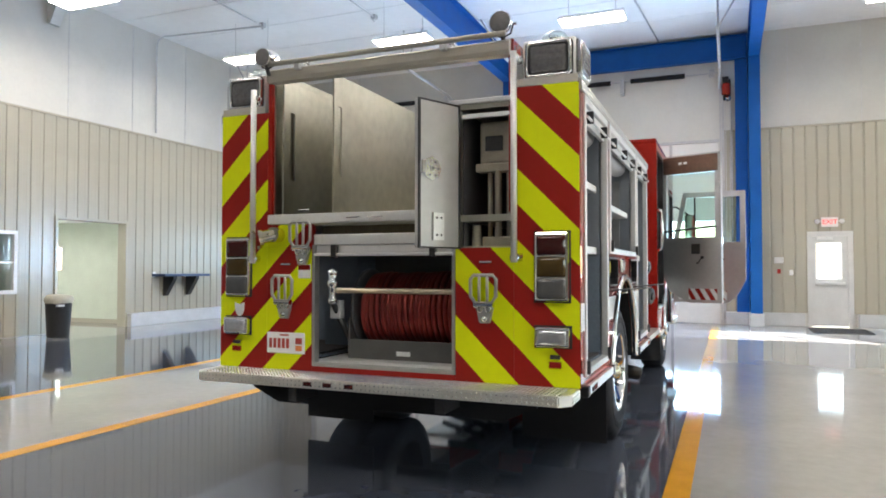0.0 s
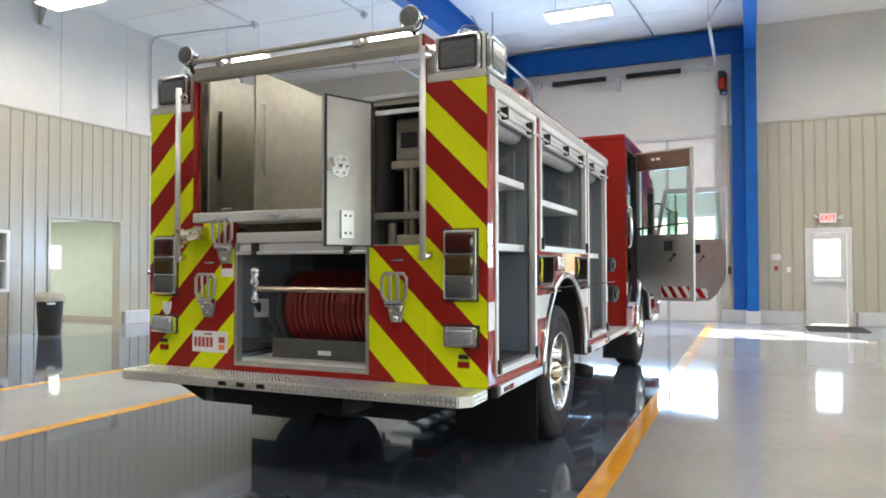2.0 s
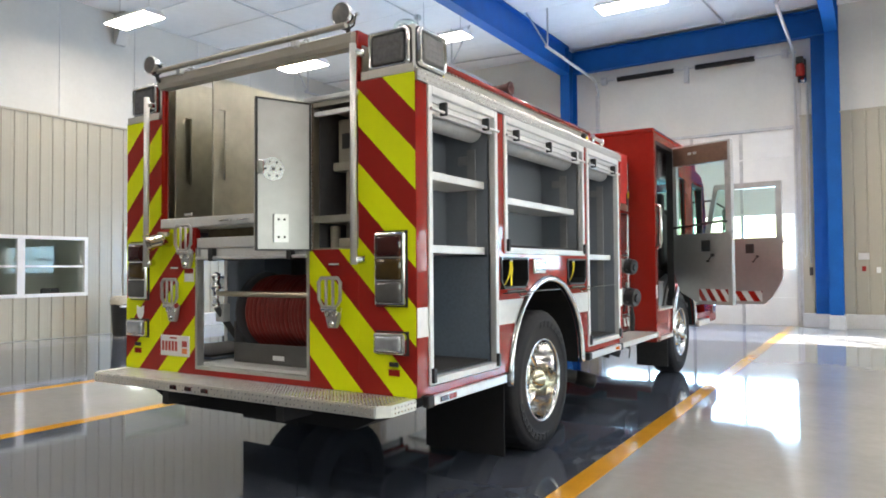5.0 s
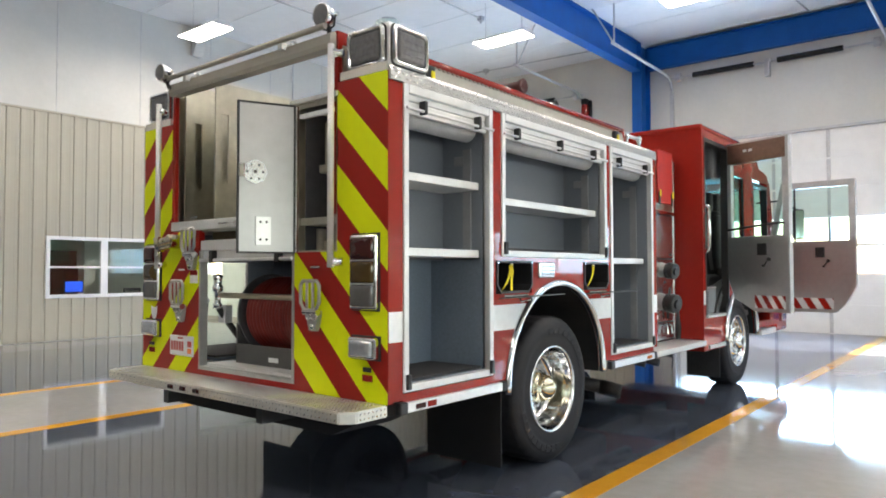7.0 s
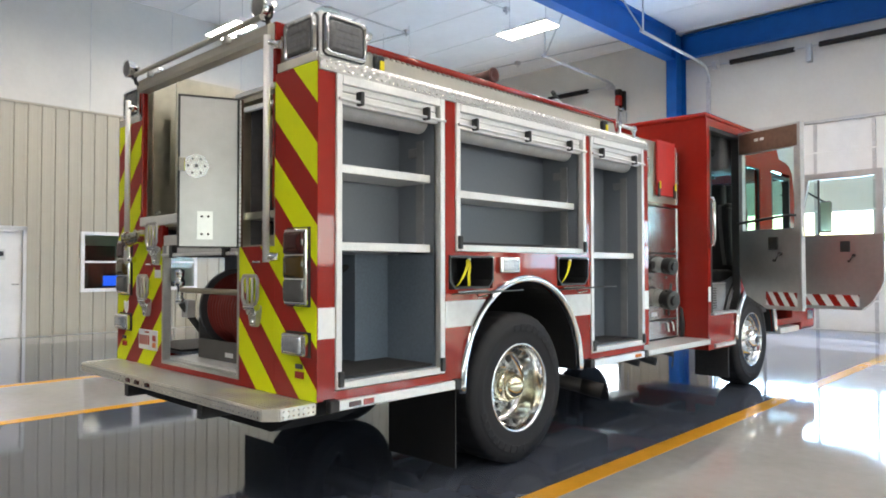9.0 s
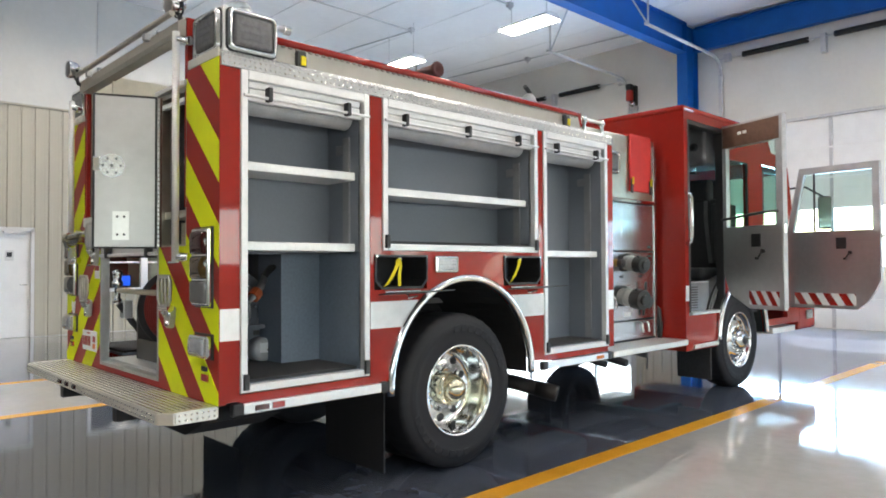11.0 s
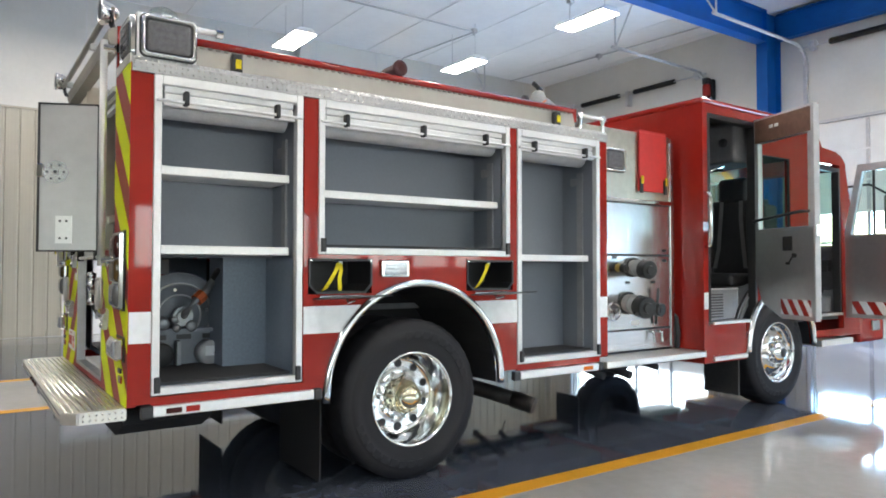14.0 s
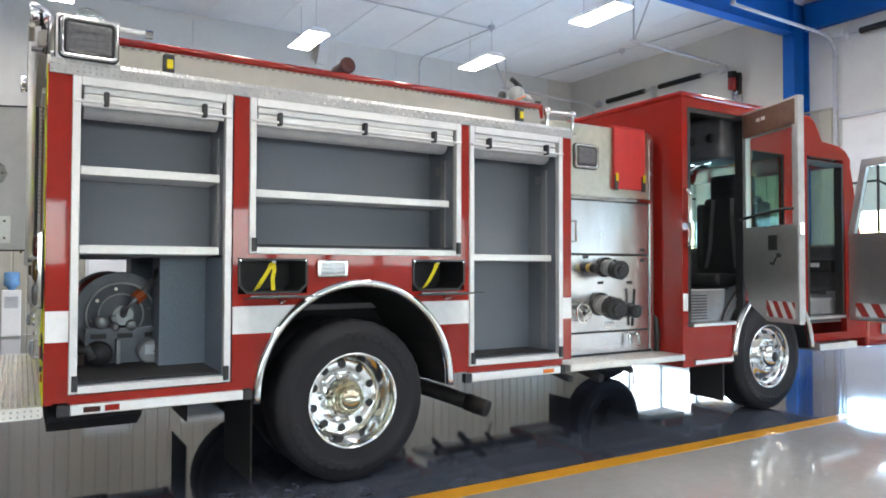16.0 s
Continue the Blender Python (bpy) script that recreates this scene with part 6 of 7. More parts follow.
part("cap_plate", bx(0.47, -0.02, 2.33, 0.88, 0.12, 2.36, bevel=0.006), TRIM, lk)
# stretcher-like frame inside
TAN_METAL = mat("dull_tan_metal", (0.40, 0.37, 0.30), 0.42, 0.5, 0.1, 12.0)
bm = bmesh.new()
box(bm, 0.62, 0.12, 1.98, 0.84, 0.34, 2.24, bevel=0.015)
rod(bm, (0.68, 0.15, 1.48), (0.68, 0.15, 2.0), 0.016, 12)
rod(bm, (0.80, 0.15, 1.48), (0.80, 0.15, 2.0), 0.016, 12)
rod(bm, (0.74, 0.12, 1.48), (0.74, 0.12, 1.95), 0.022, 12)
box(bm, 0.60, 0.1, 1.93, 0.86, 0.20, 1.98, bevel=0.006)
box(bm, 0.64, 0.1, 1.47, 0.84, 0.24, 1.53, bevel=0.01)
rod(bm, (0.60, 0.12, 1.47), (0.60, 0.12, 1.60), 0.03, 14)
part("rescue_tool", bm, TAN_METAL, lk, "grey folded metal equipment stowed upright")
part("tool_window", bx(0.66, 0.112, 2.06, 0.77, 0.122, 2.15), BLACK, lk)

swing = thing("locker_door", (0.53, -0.02, 0), "open stainless steel locker door with a rotary latch", "door", turn=0)
del swing["category"]
swing.parent = truck
swing.matrix_local = pose(0.53, -0.018, 0, 0, 0, 246)
dl = part("leaf", bx(0.01, -0.02, 1.455, 0.335, 0.02, 2.315, bevel=0.006), LOCKER_STEEL, swing)
bm = bmesh.new()
for q in ((0.006, 0.018, 1.452, 2.318), (0.327, 0.339, 1.452, 2.318), (0.018, 0.327, 1.452, 1.462), (0.018, 0.327, 2.308, 2.318)):
    box(bm, q[0], 0.012, q[2], q[1], 0.026, q[3])
part("seal", bm, BLACK, swing, "black rubber door seal")
bm = rod(bmesh.new(), (0.24, 0.02, 1.915), (0.24, 0.030, 1.915), 0.07, 8)
box(bm, 0.225, 0.03, 1.90, 0.255, 0.036, 1.93, bevel=0.002, seg=1)
box(bm, 0.262, 0.03, 1.935, 0.29, 0.038, 1.955, bevel=0.002, seg=1)
lt = part("rotary_latch", bm, STEEL_PANEL, swing, "bright eight-sided rotary latch plate")
part("latch_core", rod(bmesh.new(), (0.24, 0.036, 1.915), (0.24, 0.0375, 1.915), 0.009, 8), DARK_METAL, lt)
for k in range(6):
    t = 2 * math.pi * k / 6
    part("latch_slot", rod(bmesh.new(), (0.24 + 0.045 * math.cos(t), 0.031, 1.915 + 0.045 * math.sin(t)), (0.24 + 0.045 * math.cos(t), 0.0345, 1.915 + 0.045 * math.sin(t)), 0.006, 8), DARK_METAL, lt)
part("hook", bx(0.30, 0.02, 1.88, 0.335, 0.05, 1.96, bevel=0.005), CHROME, swing)
bm = bx(0.15, 0.03, 1.50, 0.235, 0.036, 1.66)
box(bm, 0.229, 0.02, 1.50, 0.235, 0.03, 1.66)
box(bm, 0.150, 0.02, 1.50, 0.156, 0.03, 1.66)
hp = part("hinge_plate", bm, TRIM, swing, "bright screwed plate")

for a in (0.175, 0.21):
    for z in (1.53, 1.63):
        part("screw", rod(bmesh.new(), (a, 0.036, z), (a, 0.039, z), 0.007, 8), BLACK, hp)

# valve with cap high on the left panel, plate, shield, warning label
GOLDEN = mat("golden_chrome", (0.66, 0.60, 0.46), 0.14, 1.0, 0.06, 10.0)
bm = bmesh.new()
rod(bm, (-0.78, 0.0, 1.56), (-0.78, -0.08, 1.56), 0.05, 20)
rod(bm, (-0.78, -0.05, 1.56), (-0.84, -0.10, 1.54), 0.045, 20)
rod(bm, (-0.84, -0.10, 1.54), (-0.86, -0.115, 1.535), 0.055, 20)
dc = tp("discharge_cap", bm, GOLDEN, label="golden chromed discharge outlet with a cap")
for k in range(3):
    t = 2 * math.pi * k / 3 + 0.4
    part("cap_lug", rod(bmesh.new(), (-0.855 + 0.05 * math.cos(t), -0.112, 1.536 + 0.05 * math.sin(t)), (-0.855 + 0.075 * math.cos(t), -0.112, 1.536 + 0.075 * math.sin(t)), 0.009, 8), GOLDEN, dc)
pl = tp("licence_plate", bx(-0.865, -0.012, 0.765, -0.565, -0.004, 0.905, bevel=0.004), WHITE_FILM, label="white licence plate with unread red bars")
PLATE_RED = mat("plate_red_ink", (0.45, 0.06, 0.05), 0.5)
for k in range(5):
    part("plate_bar", bx(-0.845 + 0.034 * k, -0.014, 0.80, -0.822 + 0.034 * k, -0.0122, 0.865), PLATE_RED, pl)
part("plate_bar", bx(-0.635, -0.014, 0.83, -0.585, -0.0122, 0.87), PLATE_RED, pl)
part("plate_sticker", bx(-0.635, -0.014, 0.785, -0.585, -0.0122, 0.82), mat("plate_orange_sticker", (0.8, 0.25, 0.08), 0.5), pl, "orange sticker")
part("plate_bar", bx(-0.76, -0.014, 0.882, -0.69, -0.0122, 0.893), PLATE_RED, pl)
lb = tp("warning_label", bx(-0.62, -0.0075, 1.27, -0.525, -0.004, 1.36), WHITE_FILM, label="small white and red warning label")
part("label_bar", bx(-0.618, -0.009, 1.325, -0.527, -0.0076, 1.358), RED_DARK, lb)
tp("shield_emblem", prism(bmesh.new(), [(-1.14, 1.10), (-1.10, 1.085), (-1.06, 1.10), (-1.062, 1.05), (-1.075, 1.02), (-1.10, 1.0), (-1.125, 1.02), (-1.138, 1.05)], "y", -0.008, -0.004), WHITE_FILM, label="small shield-shaped emblem")

# ---- pump panel ----
PX = 0.97
GUN = mat("dark_anodised_cap", (0.035, 0.036, 0.036), 0.4, 0.4, 0.15, 20.0)
PALE_STUB = mat("pale_worn_stub", (0.36, 0.37, 0.36), 0.45, 0.5, 0.1, 15.0)
BRASS = mat("brass_fitting", (0.45, 0.33, 0.10), 0.35, 0.9, 0.12, 20.0)
Y0, Y1 = 3.52, 4.74
for s in (1, -1):
    pp = thing("pump_panel", (0, 0, 0), "brushed steel pump panel with capped outlets", "pump panel")
    del pp["category"]
    pp.parent = truck
    for lo, hi, nm in ((1.972, 2.57, "upper_sheet"), (1.482, 1.928, "mid_sheet"), (0.826, 1.468, "valve_sheet"), (0.64, 0.814, "lower_sheet")):
        part(nm, bx(s * (PX - 0.02), Y0, lo, s * PX, Y1 - 0.06, hi, bevel=0.004, seg=1), STEEL_PANEL if nm != "upper_sheet" else STEEL, pp)
    part("edge_post", bx(s * (PX - 0.06), Y1 - 0.058, 0.64, s * (PX + 0.01), Y1, 2.52, bevel=0.008), STEEL_PANEL, pp)
    part("drip_rail", bx(s * (PX - 0.02), Y0, 1.932, s * (PX + 0.035), Y1 - 0.06, 1.968, bevel=0.006), CHROME, pp, "polished drip rail")
    part("backing", bx(s * 0.6, Y0, 0.62, s * (PX - 0.022), Y1, 2.5), CHASSIS, pp)
    warning_light(pp, Matrix.Translation((s * PX, 3.93, 2.295)) @ Matrix(((0, 0, s, 0), (1, 0, 0, 0), (0, 1, 0, 0), (0, 0, 0, 1))), 0.26, 0.2)
    cover = bmesh.new()
    box(cover, s * PX, 4.24, 2.045, s * (PX + 0.025), 4.62, 2.575, bevel=0.008)
    box(cover, s * 0.75, 4.24, 2.575, s * (PX + 0.025), 4.62, 2.59)
    cv = part("crosslay_cover", cover, RED_COVER, pp, "red vinyl hose cover")
    for yy in (4.26, 4.59):
        part("strap", bx(s * (PX + 0.025), yy - 0.02, 2.03, s * (PX + 0.035), yy + 0.02, 2.16), BLACK, cv)
        part("buckle", bx(s * (PX + 0.035), yy - 0.012, 2.11, s * (PX + 0.045), yy + 0.015, 2.18, bevel=0.004), STRAP, cv)

    def outlet(y, z, r, reach, lean, mid_m):
        """A stub with a dark flange, a pale body and a dark knurled cap, leaning back a little."""
        turn = Matrix.Translation((s * PX, y, z)) @ Matrix.Rotation(radians(-lean * s), 4, "Z") @ Matrix.Rotation(radians(6 * s), 4, "Y")
        o = None
        for nm, m, prof in (("outlet", GUN, [(0, 0.0), (0, r * 1.15), (0.03, r * 1.15), (0.03, r * 1.15), (0.034, r), (0.034, 0)]),
                            ("body", mid_m, [(0.034, r * 0.92), (reach * 0.30, r * 0.92), (reach * 0.30, r * 1.02), (reach * 0.36, r * 1.02), (reach * 0.36, r * 0.92), (reach * 0.62, r * 0.92), (reach * 0.62, 0)]),
                            ("cap", GUN, [(reach * 0.62, 0), (reach * 0.62, r * 1.08), (reach * 0.90, r * 1.06), (reach * 0.94, r * 0.98), (reach * 0.94, r * 0.55), (reach, r * 0.5), (reach, 0)])):
            b = lathe(bmesh.new(), prof, (0, 0, 0), "x", 24, s)
            for f in b.faces:
                f.smooth = False
            if nm == "cap":
                for k in range(4):
                    t = math.pi / 2 * k + 0.5
                    rod(b, (s * reach * 0.76, r * 1.0 * math.cos(t), r * 1.0 * math.sin(t)), (s * reach * 0.76, r * 1.28 * math.cos(t), r * 1.28 * math.sin(t)), r * 0.13, 8)
            b.transform(turn)
            if o is None:
                o = part(nm, b, m, pp, "dark flanged outlet")
            else:
                part(nm, b, m, o)

    outlet(3.93, 1.37, 0.036, 0.14, 0, BRASS)
    outlet(4.15, 1.37, 0.074, 0.27, 12, PALE_STUB)
    outlet(4.08, 1.06, 0.086, 0.32, 14, PALE_STUB)
    outlet(4.42, 1.0, 0.055, 0.12, 0, GUN)
    wheel_c = (s * (PX + 0.05), 3.865, 0.99)
    bm = bmesh.new()
    tube(bm, [(wheel_c[0], wheel_c[1] + 0.075 * math.cos(t), wheel_c[2] + 0.075 * math.sin(t)) for t in [2 * math.pi * k / 24 for k in range(24)]], 0.011, 8, True)
    for k in range(3):
        t = 2 * math.pi * k / 3 + 0.5
        tube(bm, [wheel_c, (wheel_c[0], wheel_c[1] + 0.075 * math.cos(t), wheel_c[2] + 0.075 * math.sin(t))], 0.01, 8)
    rod(bm, (s * PX, wheel_c[1], wheel_c[2]), (wheel_c[0] + s * 0.01, wheel_c[1], wheel_c[2]), 0.02, 12)
    part("hand_wheel", bm, CHROME, pp, "chromed valve hand wheel")
    part("lever", tube(bmesh.new(), [(s * (PX + 0.02), 4.45, 0.86), (s * (PX + 0.05), 4.45, 1.18)], 0.012, 8), BLACK, pp)
    for yy in (4.40, 4.51):
        bm = tube(bmesh.new(), [(s * (PX + 0.005), yy, 0.80), (s * (PX + 0.04), yy, 0.78), (s * (PX + 0.045), yy, 0.70)], 0.012, 8)
        tube(bm, [(s * (PX + 0.03), yy - 0.03, 0.79), (s * (PX + 0.03), yy + 0.03, 0.79)], 0.01, 8)
        part("drain_valve", bm, CHROME, pp)
    for yy, zz in ((3.93, 1.452), (4.10, 1.235), (4.60, 1.43), (4.60, 1.52), (4.44, 1.235)):
        part("label_plate", bx(s * PX, yy - 0.03, zz - 0.011, s * (PX + 0.003), yy + 0.03, zz + 0.011), GUN, pp, "small dark label plate")
    part("label_plate", bx(s * PX, 4.14, 0.86, s * (PX + 0.003), 4.25, 0.90), DOOR_PAINT, pp)
    part("panel_handle", tube(bmesh.new(), [(s * PX, 3.79, 1.75), (s * (PX + 0.04), 3.79, 1.75), (s * (PX + 0.04), 3.79, 1.58), (s * PX, 3.79, 1.58)], 0.01, 8), CHROME, pp)
    part("drain_hose", tube(bmesh.new(), [(s * (PX - 0.06), Y1 + 0.028, 0.95), (s * (PX + 0.0), Y1 + 0.03, 0.9), (s * (PX + 0.02), Y1 + 0.028, 0.76), (s * (PX + 0.01), Y1 + 0.028, 0.62)], 0.024, 10), BLACK, pp, "black rubber drain hose")
    # running board
    rb = tp("running_board", bx(s * 0.75, 3.50, 0.565, s * 1.27, 4.80, 0.62, bevel=0.008), TREAD, label="tread plate running board")
    tagged(part("tread_pattern", lozenges(bmesh.new(), (s * 1.2702, 3.52 if s > 0 else 4.78, 0.568), (0, s, 0), (0, 0, 1), 36, 2, 0.035, 0.025, 0.026, 0.009), TRIM, rb), kind="stuff")
    tagged(part("tread_pattern", lozenges(bmesh.new(), (s * 0.98, 3.53, 0.6202), (0, 1, 0) if s < 0 else (1, 0, 0), (-1, 0, 0) if s < 0 else (0, 1, 0), 8 if s > 0 else 36, 36 if s > 0 else 8, 0.034, 0.034, 0.022, 0.010), TRIM, rb), kind="stuff")
    for yy, zz, rr_ in ((3.62, 0.50, 0.05), (3.95, 0.48, 0.06), (4.3, 0.52, 0.045)):
        tp("drain_pipe", tube(bmesh.new(), [(s * 0.55, yy, zz + 0.08), (s * 0.95, yy + 0.03, zz), (s * 1.08, yy + 0.05, zz - 0.03)], rr_ * 0.6, 10), CHASSIS, label="black drain pipe under the running board")
    tp("step_rail", bx(s * 0.80, 3.55, 0.50, s * 0.88, 4.76, 0.564, bevel=0.006), CHASSIS)
    tp("loose_cable", tube(bmesh.new(), [(s * 1.05, 4.35, 0.56), (s * 1.07, 4.38, 0.46), (s * 1.05, 4.40, 0.36)], 0.008, 6), BLACK, label="thin black cable hanging under the running board")
tp("pump_top", bx(-PX + 0.022, Y0, 2.502, PX - 0.022, Y1, 2.563), STEEL, label="steel top of the pump housing")
tp("hose_tray", bx(-0.7, 3.6, 2.565, 0.7, 4.2, 2.59), STEEL)
# deck gun on its riser
dg = tp("deck_gun", rod(bmesh.new(), (0.0, 3.95, 2.59), (0.0, 3.95, 2.93), 0.05, 18), CHROME, label="pale deck gun with a black nozzle on a riser")
part("swivel", lathe(bmesh.new(), [(2.93, 0.0), (2.93, 0.055), (2.96, 0.075), (3.02, 0.08), (3.07, 0.066), (3.1, 0.035), (3.1, 0.0)], (0.0, 3.95, 0), "z", 20), PALE_STUB, dg, "pale swivel body")
part("elbow", tube(bmesh.new(), [(0.0, 3.98, 3.02), (0.01, 4.05, 2.995), (0.02, 4.12, 2.95)], 0.045, 14), PALE_STUB, dg, "pale elbow")
# thin amber ring that paints a reddish glint on the swivel
part("orange_band", tube(bmesh.new(), [(0.078 * math.cos(t), 3.95 + 0.078 * math.sin(t), 2.98 + 0.04 * math.sin(t)) for t in [2 * math.pi * k / 24 for k in range(24)]], 0.007, 8, True), AMBER, dg)
bm = tube(bmesh.new(), [(-0.02, 4.01, 3.115), (0.0, 3.95, 3.135), (0.02, 3.87, 3.16)], 0.022, 14)
rod(bm, (0.0, 3.95, 3.08), (0.0, 3.95, 3.13), 0.02, 12)
part("nozzle", bm, BLACK, dg, "black nozzle")
part("hand_wheel", lathe(bmesh.new(), [(-0.015, 0.0), (-0.015, 0.05), (0.015, 0.05), (0.015, 0.0)], (-0.02, 3.79, 2.99), "y", 20), BLACK, dg)
part("crank", tube(bmesh.new(), [(0.0, 4.12, 2.96), (0.02, 4.17, 2.98), (0.02, 4.23, 2.98)], 0.012, 8), BLACK, dg)
rr = tp("roof_rail", tube(bmesh.new(), [(1.0, 3.47, 2.62), (1.0, 3.79, 2.62)], 0.017, 12), TRIM, label="short satin hand rail")
for yy in (3.49, 3.76):
    part("stanchion", lathe(bmesh.new(), [(2.45, 0.018), (2.58, 0.016), (2.595, 0.024), (2.645, 0.024), (2.65, 0.0)], (1.0, yy, 0), "z", 14), CHROME, rr)
for yy in (3.50, 3.75):
    part("foot", bx(0.93, yy - 0.03, 2.45, 1.03, yy + 0.03, 2.47, bevel=0.004), CHROME, rr)

# ---- cab ----
def sheet(x, y0, z0, y1, z1, r=0.05, n=5):
    """One thin sheet of glass across x with rounded corners."""
    bm = bmesh.new()
    pts = []
    for cy, cz, a0 in ((y1 - r, z1 - r, 0), (y0 + r, z1 - r, 90), (y0 + r, z0 + r, 180), (y1 - r, z0 + r, 270)):
        pts += arc(cy, cz, r, a0, a0 + 90, n)
    bm.faces.new([bm.verts.new((x, a, b)) for a, b in pts])
    return bm


CX = 1.245
CY0, CY1 = 4.80, 7.75
CREW = (4.87, 5.66, 0.86, 2.78)
FRONT = (6.66, 7.36, 0.86, 2.50)
AR, AY, AZ = 0.60, 6.08, 0.56
cab = tp("cab_shell", bmesh.new(), RED, label="glossy red cab with a raised crew roof")
bm = bmesh.new()
# rear wall
box(bm, -CX + 0.06, CY0, 0.5, CX - 0.06, CY0 + 0.05, 2.86)
# roof: raised part, slope, front part
box(bm, -CX, CY0, 2.86, CX, 6.76, 2.92, bevel=0.025, seg=3)
prism(bm, [(6.75, 2.86), (6.75, 2.918), (6.82, 2.89), (6.96, 2.675), (6.96, 2.60)], "x", -CX + 0.03, CX - 0.03)
prism(bm, [(6.95, 2.60), (6.95, 2.676), (7.26, 2.655), (7.40, 2.61), (7.49, 2.53), (7.49, 2.46), (7.1, 2.56)], "x", -CX + 0.02, CX - 0.02)
# front: grille wall below the windscreen, pillars
box(bm, -CX + 0.04, 7.70, 0.62, CX - 0.04, 7.82, 1.62, bevel=0.03)
for s in (1, -1):
    prism(bm, [(7.62, 1.60), (7.72, 1.60), (7.47, 2.50), (7.37, 2.50)], "x", s * (CX - 0.12), s * (CX - 0.02))
    xa, xb = s * (CX - 0.06), s * CX
    # side wall around the door openings
    box(bm, xa, CY0, 0.5, xb, CREW[0], 2.86)
    box(bm, xa, CREW[0], CREW[3], xb, CREW[1], 2.86)
    box(bm, xa, CREW[1], 1.30, xb, CREW[1] + 0.10, 2.86)
    box(bm, xa, CREW[1] + 0.10, 2.48, xb, 6.28, 2.86)
    prism(bm, [(6.28, 1.30), (FRONT[0], 1.30), (FRONT[0], 2.86), (6.28, 2.86)], "x", xa, xb)
    box(bm, xa, CREW[1] + 0.10, 1.30, xb, 6.28, 1.46)
    prism(bm, [(FRONT[0], FRONT[3]), (FRONT[1] - 0.05, FRONT[3]), (FRONT[1] - 0.05, 2.62), (6.96, 2.63), (6.8, 2.86), (FRONT[0], 2.86)], "x", xa, xb)
    prism(bm, [(FRONT[1], 0.62), (7.74, 0.62), (7.69, 1.55), (7.43, 2.53), (FRONT[1] - 0.05, 2.53)], "x", xa, xb)
    # sill and arch
    box(bm, xa, CREW[0], 0.5, xb, 5.46, 0.845)
    pts = arc(AY, AZ, AR, 180, 0, 24)
    for (ya, za), (yb, zb) in zip(pts, pts[1:]):
        top = 1.30 if ya > CREW[1] - 0.02 else 0.86
        if zb < top:
            prism(bm, [(ya, za), (yb, zb), (yb, top), (ya, top)], "x", xa, xb)
    box(bm, xa, AY + AR, 0.62, xb, FRONT[0] + 0.02, 1.30)
    box(bm, xa, FRONT[0] + 0.02, 0.62, xb, FRONT[1], 0.70)
bmesh.ops.recalc_face_normals(bm, faces=bm.faces[:])
bm.to_mesh(cab.data)
bm.free()
for s in (1, -1):
    bm = bmesh.new()
    i = arc(AY, AZ, AR - 0.015, 0, 180, 32)
    tube(bm, [(s * (CX + 0.012), yy, zz) for yy, zz in arc(AY, AZ, AR + 0.006, 0, 180, 40)], 0.03, 14)
    tp("fender_ring", bm, CHROME, label="polished fender ring round the wheel arch")
    bm = bmesh.new()
    for k in range(32):
        p, q = i[k], i[k + 1]
        bm.faces.new([bm.verts.new((s * xx, yy, zz)) for xx, (yy, zz) in ((CX - 0.02, p), (CX - 0.02, q), (0.7, q), (0.7, p))])
    box(bm, s * 0.66, AY - AR, 0.5, s * 0.70, AY + AR, AZ + AR)
    tp("wheel_well", bm, CHASSIS, label="black wheel well liner")
    tp("window_gasket", tube(bmesh.new(), [(s * (CX - 0.02), a, b) for a, b in [q for cy, cz, a0 in ((6.23, 2.43, 0), (5.82, 2.43, 90), (5.82, 1.51, 180), (6.23, 1.51, 270)) for q in arc(cy, cz, 0.055, a0, a0 + 90, 6)]], 0.014, 8, True), BLACK, label="black rubber window gasket")
    # steps of the cab
    st = tp("cab_step", bx(s * 0.95, 4.94, 0.515, s * (CX + 0.02), 5.46, 0.555, bevel=0.006), TREAD, label="tread plate cab step")
    bm = bmesh.new()
    for k in range(6):
        box(bm, s * (CX - 0.30), 4.97, 0.60 + 0.035 * k, s * (CX - 0.29), 5.18, 0.62 + 0.035 * k)
    part("riser", bx(s * (CX - 0.32), 4.95, 0.56, s * (CX - 0.30), 5.20, 0.84), STEEL_PANEL, st, "punched steel riser")
    part("riser_slots", bm, CAB_IN, st)
    tp("cab_step", bx(s * 0.95, 6.78, 0.53, s * (CX + 0.05), 7.46, 0.60, bevel=0.008), TREAD, label="tread plate cab step")
    tp("white_band", bx(s * CX, 4.805, 0.99, s * (CX + 0.003), 4.865, 1.14), WHITE_FILM)
    tp("door_sill", bx(s * (CX - 0.12), 4.94, 0.845, s * (CX + 0.004), 5.60, 0.872, bevel=0.004), TRIM, label="bright crew door sill")
    tp("door_sill", bx(s * (CX - 0.12), 6.69, 0.845, s * (CX + 0.004), 7.34, 0.872, bevel=0.004), TRIM, label="bright front door sill")
    # tall grab handle at the crew door
    gh = tp("grab_handle", tube(bmesh.new(), [(s * CX, 4.835, 2.05), (s * (CX + 0.045), 4.835, 2.03), (s * (CX + 0.055), 4.835, 1.99), (s * (CX + 0.055), 4.835, 1.61), (s * (CX + 0.045), 4.835, 1.57), (s * CX, 4.835, 1.55)], 0.018, 12), CHROME, label="chromed grab handle")
